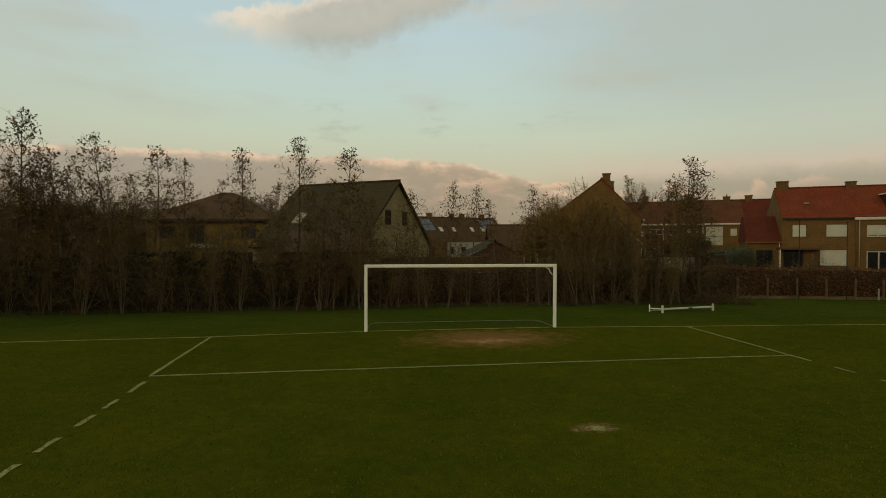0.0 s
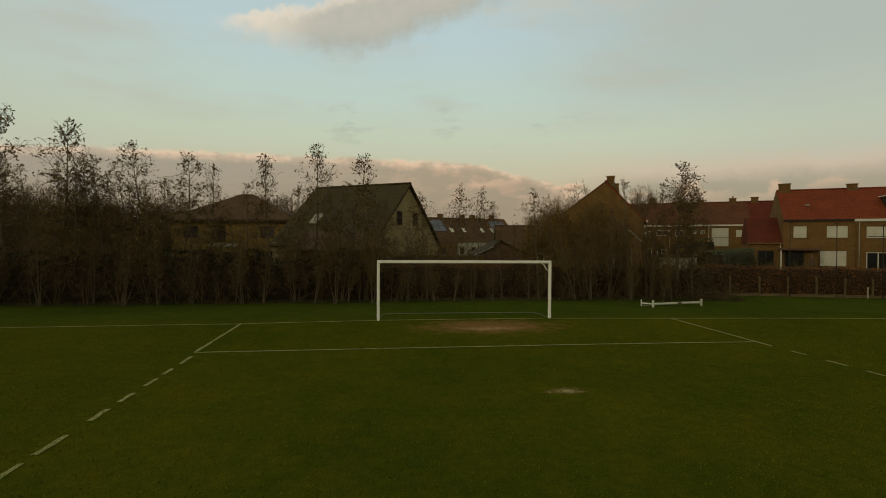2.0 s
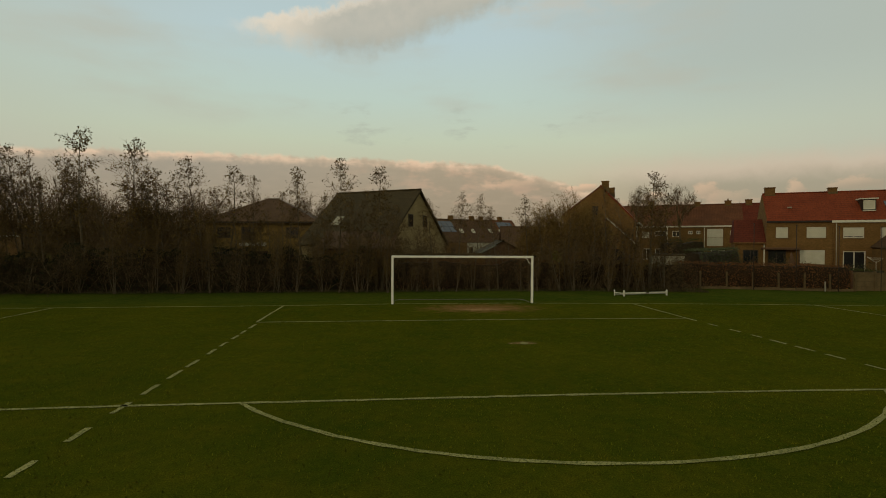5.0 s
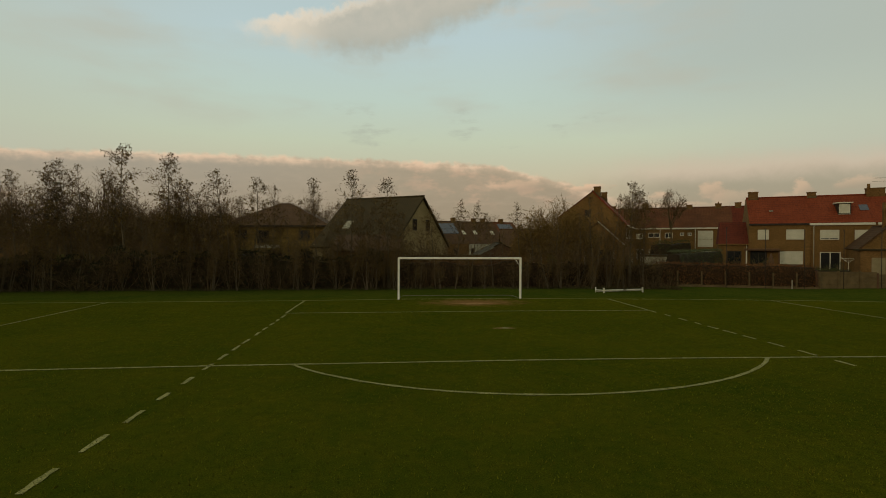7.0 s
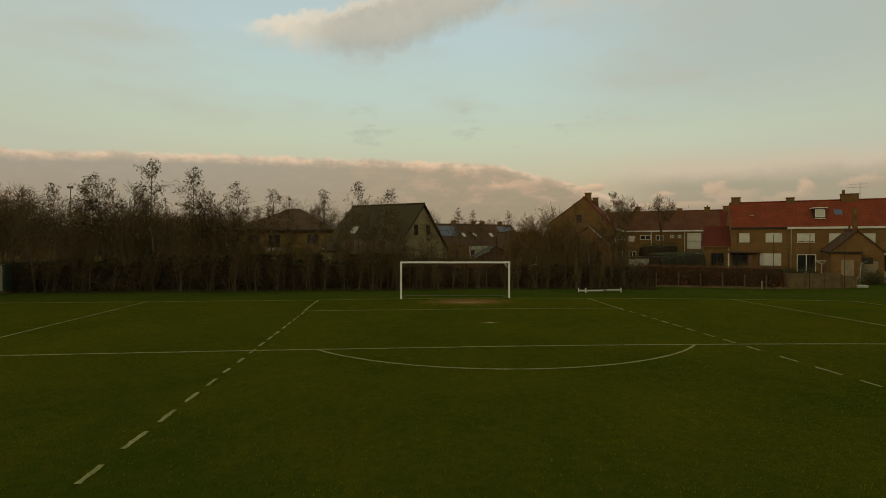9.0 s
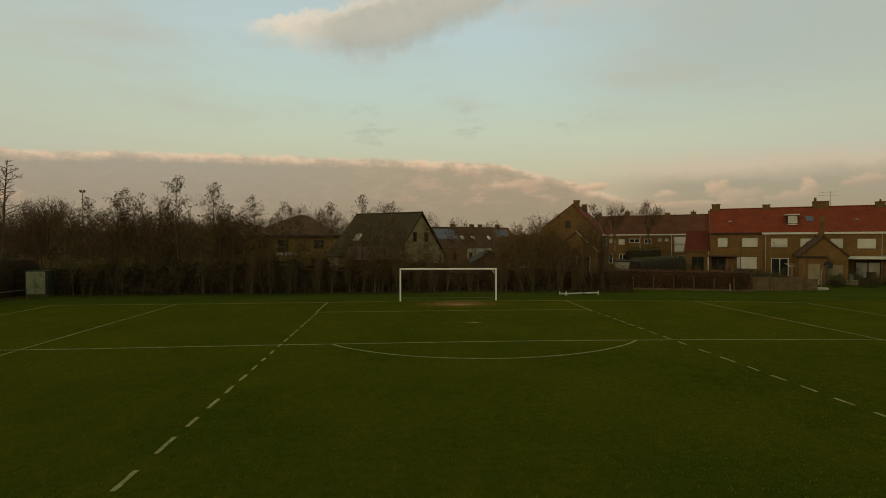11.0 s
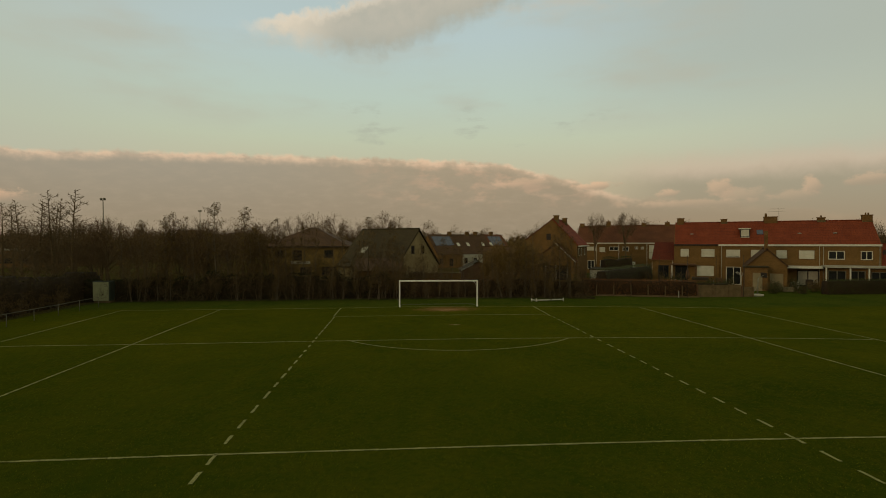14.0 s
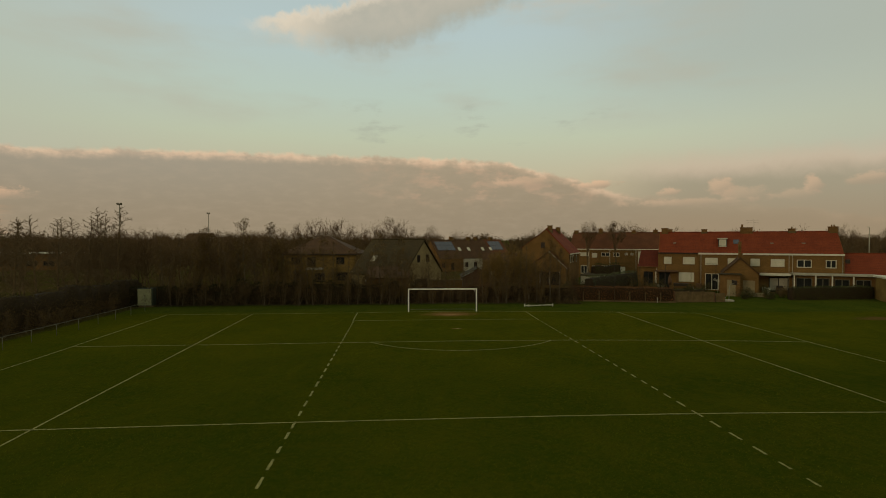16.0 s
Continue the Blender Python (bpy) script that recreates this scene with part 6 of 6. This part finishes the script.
def make_club_building():
    """Low flat building on the far side of the neighbouring field."""
    h = empty("club_building", pose(-118.0, 82.0, 0, 0, 0, 8), "distant low brick building with thin white roof edge", "building")
    hl = [(2.0 + 4.0 * k, 4.6 + 4.0 * k, 1.0, 2.4) for k in range(7)]
    wall_with(h, "facade", 0, 30, -0.2, 4.2, 0, 0.3, hl, M_BRICK3)
    for q in hl:
        window(h, *q, 0.0, frame_mat=M_DARK, sill=False)
    body_walls(h, 0, 30, 0, 11, -0.2, 4.2, M_BRICK3)
    part("roof", bx(-0.4, 30.4, -0.4, 11.4, 4.203, 4.5, 0.03), M_SHUTTER, h, "flat roof with white edge")
    w = empty("far_white_house", pose(-84.0, 137.0, 0, 0, 0, -20), "distant white gabled house with brown roof among trees", "house")
    hl = [(-4.0, -2.6, 4.0, 5.4), (2.6, 4.0, 4.0, 5.4), (-4.0, -2.0, 0.8, 2.2), (2.0, 4.0, 0.8, 2.2)]
    wall_with(w, "facade", -5, 5, -0.2, 6.2, 0, 0.3, hl, M_SHUTTER)
    for q in hl:
        window(w, *q, 0.0, frame_mat=M_DARK, sill=False)
    body_walls(w, -5, 5, 0, 9, -0.2, 6.2, M_SHUTTER)
    gable_roof(w, -5, 5, 0, 9, 6.2, 10.2, M_BROWNROOF, over=0.4)
    gable_wall(w, -5, 0, 9, 6.2, 10.2, M_SHUTTER)
    gable_wall(w, 4.7, 0, 9, 6.2, 10.2, M_SHUTTER)


def make_masts():
    for x, y, h, lab in ((-99.0, 118.0, 19.4, "tall distant floodlight mast with lamp head"), (-103.0, 202.0, 20.5, "tall distant thin lattice mast")):
        m = empty("floodlight_mast", pose(x, y, 0), lab, "mast")
        b = bmesh.new()
        tube(b, [(0, 0, -0.3), (0, 0, h)], [0.24, 0.12], 8)
        part("pole", b, M_RAIL, m)
        part("crossarm", bx(-0.8, 0.8, -0.1, 0.1, h - 0.15, h + 0.1), M_RAIL, m)
        for q in (-0.5, 0.5):
            part("lamp", bx(q - 0.28, q + 0.28, -0.4, 0.1, h + 0.103, h + 0.55, 0.05), M_RAIL, m)
    m = empty("street_lamp", pose(91.4, 45, -0.5), "tall white street lamp pole behind the houses", "street lamp")
    b = bmesh.new()
    tube(b, [(0, 0, -0.2), (0, 0, 10.7)], [0.10, 0.07], 8)
    part("pole", b, M_GREYWALL, m)
    b = bmesh.new()
    tube(b, [(0, 0, 10.65), (-0.4, -0.3, 10.8), (-1.2, -0.8, 10.85)], 0.06, 6)
    part("arm", b, M_WHITE, m)


def make_garden_plants():
    make_hedge("yew_hedge", 21.8, 15.4, 33.6, 27.4, 1.6, 3.0, M_GREYGREEN, "grey-green clipped garden hedge", 45, 0.07, 11, 0.06, z=-0.4, rounded=0.6)
    make_hedge("conifer_hedge", 28.5, 32.5, 33.5, 33.6, 1.8, 3.9, M_GREENLEAF, "tall dark evergreen hedge between gardens", 40, 0.08, 12, 0.15, z=-0.4, rounded=0.5)
    make_hedge("privet_hedge", 49.2, 12.0, 61.3, 12.2, 1.1, 1.75, M_GREENLEAF, "dark green clipped privet hedge before the veranda", 110, 0.06, 13, 0.07, z=-0.51)
    make_hedge("low_hedge", 33.0, 13.0, 37.6, 13.6, 0.9, 1.5, M_GREENLEAF, "low green garden hedge behind the fence", 60, 0.06, 14, 0.15, z=-0.5)
    make_hedge("laurel_hedge", -37.2, 6.9, -32.6, 7.3, 0.9, 2.35, M_IVY, "dark evergreen hedge behind the storage cabinet", 120, 0.06, 15, 0.12, z=0.0, rounded=0.4)
    # willow-like tree with hanging ochre twigs
    ochre = mat("ochre_twig", (0.15, 0.090, 0.022), (0.20, 0.122, 0.030), scale=3.0, bump=0.0)
    for i, (x, y, h) in enumerate(((9.9, 13.0, 7.6), (12.0, 13.8, 6.4), (7.9, 12.4, 5.9))):
        g = grow_far(71 + i, h, 28, 0.013, 0.40, 0.46, 0.54, 0.3)
        plant("ornamental_willow", g, pose(x, y, -0.08, 0, 0, 70 * i), "bushy bare garden tree with fine ochre twigs", "tree", "ochre-twigged garden trees", ochre, M_STEM, ochre)
    # a dark round shrub and garden bushes near the first house
    for i, (x, y, h) in enumerate(((35.2, 21.5, 2.4), (30.8, 24.0, 2.4), (27.5, 16.5, 1.7), (33.2, 19.5, 1.8), (24.2, 26.2, 1.9), (26.4, 25.4, 2.1), (21.0, 24.0, 1.7), (43.6, 13.4, 1.5), (46.8, 12.8, 1.3), (45.2, 15.2, 1.6))):
        g = grow_shrub(90 + i, h, 12, 0.95, 0.8)
        plant("garden_shrub", g, pose(x, y, gz(x)), "dark leafy shrub in a back garden", "shrub", "garden shrubs", M_GREENLEAF if i != 1 else M_LEAF)


def make_far_trees():
    rng = random.Random(8)
    kinds = []
    for i in range(4):
        kinds.append((plant("bare_tree", grow_far(51 + i, 12.0, (10, 11, 9, 10)[i], 0.018, (0.28, 0.33, 0.26, 0.31)[i], (0.38, 0.36, 0.40, 0.34)[i]), Matrix(), "leafless round-crowned tree with fine twigs", "tree", "bare trees in the distance", None, M_STEM, M_TWIG), 12.0))
    places = [(2, 27.0, 66.0, 12.0), (1, 46.5, 68.0, 13.0), (0, 52.0, 72.0, 13.4), (2, 58.0, 75.0, 12.6), (1, 65.0, 72.0, 12.2),
              (0, 78.0, 62.0, 11.5), (2, 88.0, 60.0, 12.5), (1, 98.0, 58.0, 12.5), (0, 104.0, 52.0, 12.0), (2, 112.0, 60.0, 13.0),
              (1, -33.0, 85.0, 13.2), (0, -29.5, 86.0, 14.4), (2, -26.0, 84.0, 14.2), (1, -22.0, 85.0, 14.3), (2, -17.5, 88.0, 12.9), (0, -9.8, 85.0, 15.0), (1, -6.0, 86.0, 13.8), (2, -13.5, 84.0, 13.6),
              (0, 1.9, 86.0, 12.4), (2, 9.7, 92.0, 11.6), (1, 18.5, 95.0, 10.9), (0, -46.0, 60.0, 9.0), (2, -55.0, 75.0, 10.5),
              (1, -27.4, 10.5, 9.6), (0, -36.5, 10.5, 9.2), (2, -43.0, 18.0, 8.5), (1, -58.0, 6.0, 7.2), (0, -56.0, -16.0, 7.5)]
    for k in range(22):
        places.append((rng.randint(0, 3), rng.uniform(-92, -57), rng.uniform(30, 78), rng.uniform(7.5, 10.5)))
    for k in range(34):
        places.append((rng.randint(0, 3), rng.uniform(-190, -62), rng.uniform(92, 130), rng.uniform(8.5, 12.5)))
    for k in range(34):
        places.append((rng.randint(0, 3), rng.uniform(-56, -37), rng.uniform(16, 62), rng.uniform(7.0, 10.5)))
    for k in range(38):
        places.append((rng.randint(0, 3), rng.uniform(-60, -6), rng.uniform(46, 84), rng.uniform(8.5, 11.5)))
    for k in range(8):
        places.append((rng.randint(0, 3), rng.uniform(-36, -27), rng.uniform(10.5, 30), rng.uniform(6.5, 9.0)))
    for k in range(30):
        places.append((rng.randint(0, 3), rng.uniform(30, 125), rng.uniform(78, 100), rng.uniform(9.5, 12.5)))
    stand(kinds, places)
    pol = [(plant("round_tree", grow_far(58 + i, 12.0, 9, 0.015, 0.165, 0.21, 0.79), Matrix(), "round-headed bare tree before the second terrace", "tree", "round-headed trees", None, M_STEM, M_TWIG), 12.0) for i in range(2)]
    stand(pol, [(0, 34.0, 50.6, 12.9), (1, 38.4, 46.3, 12.7)])
    lar = [(plant("larch_tree", grow_larch(61 + i, 12.0), Matrix(), "tall bare larch with level branches", "tree", "bare larches", None, M_STEM, M_STEM), 12.0) for i in range(2)]
    stand(lar, [(0, -39.0, 8.0, 12.1), (1, -40.7, 7.8, 12.0), (1, -42.6, 8.0, 10.9), (0, -41.2, 4.0, 10.6), (1, -41.8, -1.5, 10.6), (0, -43.5, -4.5, 10.2), (1, -46.0, 1.0, 10.2), (0, -44.0, -12.0, 9.6), (1, -48.0, 12.0, 11.0), (0, -40.5, -9.0, 9.4), (0, -44.8, 6.2, 10.6), (1, -47.2, 3.5, 10.4), (0, -42.8, 11.5, 11.4), (1, -49.5, 7.5, 10.8), (0, -45.5, 15.0, 11.2)])
    # dark scrub behind the rail
    sk = []
    for i, (H, n) in enumerate(((2.6, 11), (3.2, 9))):
        sk.append((plant("scrub_bush", grow_shrub(81 + i, H, n, 0.35, 0.6), Matrix(), "dark tangled scrub bush behind the rail", "shrub", "scrub behind the rail"), H))
    pl = []
    y = 8.0
    while y > -40:
        for q in range(2):
            pl.append((rng.randint(0, 1), (-37.6 if y > 2.5 else -36.6) - q * 1.4 + rng.uniform(-0.5, 0.5), y + rng.uniform(-0.6, 0.6), rng.uniform(1.9, 3.0)))
        y -= 1.7
    stand(sk, pl)
    make_hedge("scrub_hedge", -38.0, -42.0, -37.6, 9.5, 1.6, 3.0, M_DIMLEAF, "dark unkempt hedge behind the rail", 30, 0.08, 21, 0.3)
    # far woods all round the horizon
    verts, faces = [], []
    for i in range(1000):
        if i < 660:
            x, y = rng.uniform(-420, 420), rng.uniform(150, 330)
        elif i < 860:
            x, y = rng.uniform(-300, -70), rng.uniform(105, 170)
        else:
            x, y = rng.uniform(110, 300), rng.uniform(20, 150)
        H = rng.uniform(8.5, 13.0) * (0.85 if y < 150 else 1.0)
        W_ = H * rng.uniform(0.3, 0.5)
        lump = rng.uniform(0, 6.28)
        for k in range(170):
            a, c = rng.uniform(0, 6.28), rng.uniform(-0.5, 1.0)
            q = math.sqrt(1 - c * c)
            r = rng.random() ** 0.4 * (0.9 + 0.09 * math.sin(3 * a + lump) + 0.07 * math.sin(5 * c + 2 * a + lump))
            px, py, pz = x + W_ * r * q * math.cos(a), y + W_ * r * q * math.sin(a), H * (0.58 + 0.38 * r * c)
            ln = H * rng.uniform(0.03, 0.075)
            ox, oz = ln * (q * math.cos(a) * 0.7 + rng.uniform(-0.5, 0.5)), ln * (0.5 * c + rng.uniform(0.0, 0.6))
            wd = rng.uniform(0.06, 0.22)
            o = len(verts)
            verts += [(px - wd, py, pz), (px + wd, py, pz), (px + ox, py, pz + oz)]
            faces.append((o, o + 1, o + 2))
        for k in range(16):
            px, py, w2 = x + rng.uniform(-1, 1) * W_ * 1.2, y + rng.uniform(-1, 1) * W_, rng.uniform(0.4, 1.3)
            z1 = H * rng.uniform(0.3, 0.78)
            o = len(verts)
            verts += [(px - w2, py, -0.1), (px + w2, py, -0.1), (px + w2 * rng.uniform(0.2, 0.9), py, z1), (px - w2 * rng.uniform(0.2, 0.9), py, z1 * rng.uniform(0.8, 1.0))]
            faces.append((o, o + 1, o + 2, o + 3))
    far = raw("distant_woods", verts, faces, mat("distant_twigs", (0.085, 0.054, 0.022), (0.115, 0.075, 0.031), scale=0.05, bump=0.0, per_island=0.3))
    tagged(far, "hazy brown leafless woods along the horizon", "woods", kind="stuff")


def make_terrace_things():
    """Garden furniture on the terraces of the row."""
    zt = GB
    t = empty("garden_table", ROW @ pose(3.6, -3.4, zt), "dark covered garden table on the terrace", "table")
    part("tabletop", bx(-1.1, 1.1, -0.5, 0.5, 0.92, 1.35, 0.06), M_DARK, t)
    for x in (-1.0, 0.94):
        for y in (-0.44, 0.38):
            part("leg", bx(x, x + 0.06, y, y + 0.06, 0, 0.917), M_DARK, t)
    p = empty("folded_parasol", ROW @ pose(1.9, -3.0, zt), "folded brown parasol on a pole", "parasol")
    b = bmesh.new()
    tube(b, [(0, 0, 0), (0, 0, 2.7)], 0.03, 8)
    part("pole", b, M_WOOD, p)
    b = bmesh.new()
    tube(b, [(0, 0, 1.0), (0.05, 0, 1.4), (0.02, 0, 2.0), (0, 0, 2.62)], [0.22, 0.34, 0.24, 0.05], 10)
    part("canopy", b, M_WOOD, p)
    part("base", bx(-0.3, 0.3, -0.3, 0.3, 0.0, 0.1, 0.03), M_CONC, p)
    src = None
    for u, v, a in ((0.2, -2.6, 20), (1.0, -4.2, 160), (5.6, -3.4, 80)):
        m = ROW @ pose(u, v, zt, 0, 0, a)
        if src:
            copy_thing(src, m)
            continue
        src = empty("garden_chair", m, "pale plastic garden chair on the terrace", "chair", "terrace chairs")
        part("seat", bx(-0.25, 0.25, -0.25, 0.25, 0.42, 0.47, 0.015), M_GREYWALL, src)
        part("backrest", bx(-0.25, 0.25, 0.22, 0.27, 0.48, 0.95, 0.015), M_GREYWALL, src)
        for x in (-0.24, 0.19):
            for y in (-0.24, 0.19):
                part("leg", bx(x, x + 0.05, y, y + 0.05, 0, 0.417), M_GREYWALL, src)
    d = empty("rotary_dryer", ROW @ pose(8.8, -4.2, zt), "white rotary clothes dryer in the garden", "clothes dryer")
    b = bmesh.new()
    tube(b, [(0, 0, 0), (0, 0, 1.9)], 0.03, 8)
    part("pole", b, M_WHITE, d)
    for k in range(4):
        a = k * 1.5708 + 0.5
        b = bmesh.new()
        tube(b, [(0, 0, 1.75), (0.95 * math.cos(a), 0.95 * math.sin(a), 2.3)], 0.02, 6)
        part("arm", b, M_WHITE, d)
    for r in (0.5, 0.8):
        b = bmesh.new()
        tube(b, [(r * math.cos(k * 1.5708 + 0.5), r * math.sin(k * 1.5708 + 0.5), 1.75 + 0.58 * r) for k in range(5)], 0.012, 5)
        part("line", b, M_WHITE, d)
    for i, (u, v, w, h, mt, lab) in enumerate(((6.2, -1.0, 0.9, 1.1, M_WOOD, "brown wooden planter box by the wall"), (15.4, -2.2, 1.0, 0.9, M_WHITE, "white garden chest on the terrace"), (13.9, -7.2, 1.3, 0.5, M_BEIGE, "low pale crate near the fence"), (17.2, -1.6, 0.8, 1.2, M_DARK, "dark covered barbecue on the terrace"))):
        c = empty(("planter_box", "garden_chest", "garden_crate", "barbecue")[i], ROW @ pose(u, v, zt), lab, ("planter", "chest", "crate", "barbecue")[i])
        part("body", bx(-w / 2, w / 2, -0.3, 0.3, 0, h, 0.04), mt, c)
        part("lid", bx(-w / 2 - 0.03, w / 2 + 0.03, -0.33, 0.33, h + 0.002, h + 0.07, 0.02), mt, c)
    for i, (u, v, h, gm) in enumerate(((5.0, -6.0, 1.9, M_GREENLEAF), (-1.2, -4.5, 2.0, M_LEAF), (-3.8, -2.5, 2.3, M_GREENLEAF), (7.2, -7.0, 1.8, M_GREENLEAF), (14.8, -5.0, 1.7, M_GREENLEAF), (16.8, -6.5, 1.5, M_LEAF))):
        q = ROW @ pose(u, v, zt)
        plant("terrace_shrub", grow_shrub(160 + i, h, 9, 0.95, 0.7), q, "leafy garden shrub near the terrace", "shrub", "terrace shrubs", gm, M_STEM, M_STEM)


make_post_fence()
make_panel_fence()
make_terrace_things()
make_net_poles()
make_hoop()
make_rail()
make_cabinet()
make_club_building()
make_masts()
make_garden_plants()
make_far_trees()


# ------------------------------------------------------------ grass blades of the near pitch
def make_blades():
    rs = np.random.RandomState(3)
    n = 330000
    x = rs.uniform(-24, 20, n)
    y = -52 + 50 * rs.random_sample(n)
    # tufts: blades gather where a coarse random field is high
    cell = rs.random_sample((260, 260))
    keep = cell[((x + 30) * 4.3).astype(int) % 260, ((y + 60) * 4.3).astype(int) % 260] > rs.random_sample(n) * 1.6 - 0.5
    keep &= ((x - 0.55) / 2.9) ** 2 + ((y + 2.0) / 1.6) ** 2 + 0.5 * rs.random_sample(n) > 1.2
    keep &= ((x - 0.72) / 0.6) ** 2 + ((y + 10.8) / 0.35) ** 2 > 1.0
    x, y = x[keep], y[keep]
    n = len(x)
    z = np.where(x > 0, -0.00055 * x * x, 0.0)
    h = rs.uniform(0.018, 0.05, n)
    a = rs.uniform(0, 6.283, n)
    w = rs.uniform(0.006, 0.014, n)
    lean = rs.uniform(0, 0.035, n)
    b = rs.uniform(0, 6.283, n)
    co = np.empty((n, 3, 3), dtype=np.float32)
    co[:, 0] = np.stack((x - w * np.cos(a), y - w * np.sin(a), z), 1)
    co[:, 1] = np.stack((x + w * np.cos(a), y + w * np.sin(a), z), 1)
    co[:, 2] = np.stack((x + lean * np.cos(b), y + lean * np.sin(b), z + h), 1)
    me = bpy.data.meshes.new("grass_blades")
    me.vertices.add(3 * n)
    me.vertices.foreach_set("co", co.ravel())
    me.loops.add(3 * n)
    me.loops.foreach_set("vertex_index", np.arange(3 * n, dtype=np.int32))
    me.polygons.add(n)
    me.polygons.foreach_set("loop_start", np.arange(0, 3 * n, 3, dtype=np.int32))
    me.update()
    me.validate()
    me.materials.append(mat("grass_blade", (0.070, 0.079, 0.0058), (0.092, 0.090, 0.0064), scale=0.5, fine=3.0, bump=0.0, spec=0.0, c=(0.10, 0.075, 0.006), per_island=0.35))
    tagged(new("grass_blades", me), "short trodden grass blades on the pitch", "grass", kind="stuff")


make_blades()


def make_rough_edge():
    """Uncut weeds and dead grass where the pitch ends at the trees and at the rail."""
    rng = random.Random(23)
    verts, faces = [], []
    for k in range(15000):
        if k < 11500:
            x = rng.uniform(-34.5, 18.0)
            y = 6.55 + 0.5 * noise.noise((x * 0.5, 2.0, 0)) + 0.3 * noise.noise((x * 2.1, 6.0, 0)) + abs(rng.gauss(0, 0.55))
        else:
            y = rng.uniform(-44, 6.0)
            x = -35.2 + 0.4 * noise.noise((y * 0.5, 4.0, 0)) - abs(rng.gauss(0, 0.5))
        h, a, w = rng.uniform(0.05, 0.26), rng.uniform(0, 6.28), rng.uniform(0.008, 0.02)
        dx, dy, z = w * math.cos(a), w * math.sin(a), gz(x) - 0.02
        lx, ly = rng.gauss(0, 0.08), rng.gauss(0, 0.08)
        o = len(verts)
        verts += [(x - dx, y - dy, z), (x + dx, y + dy, z), (x + lx, y + ly, z + h)]
        faces.append((o, o + 1, o + 2))
    e = raw("weeds", verts, faces, mat("dead_weeds", (0.050, 0.046, 0.014), (0.085, 0.068, 0.024), scale=0.7, fine=4.0, bump=0.0, per_island=0.4))
    tagged(e, "uncut weeds and dead grass along the edge of the pitch", "weeds", kind="stuff")


make_rough_edge()
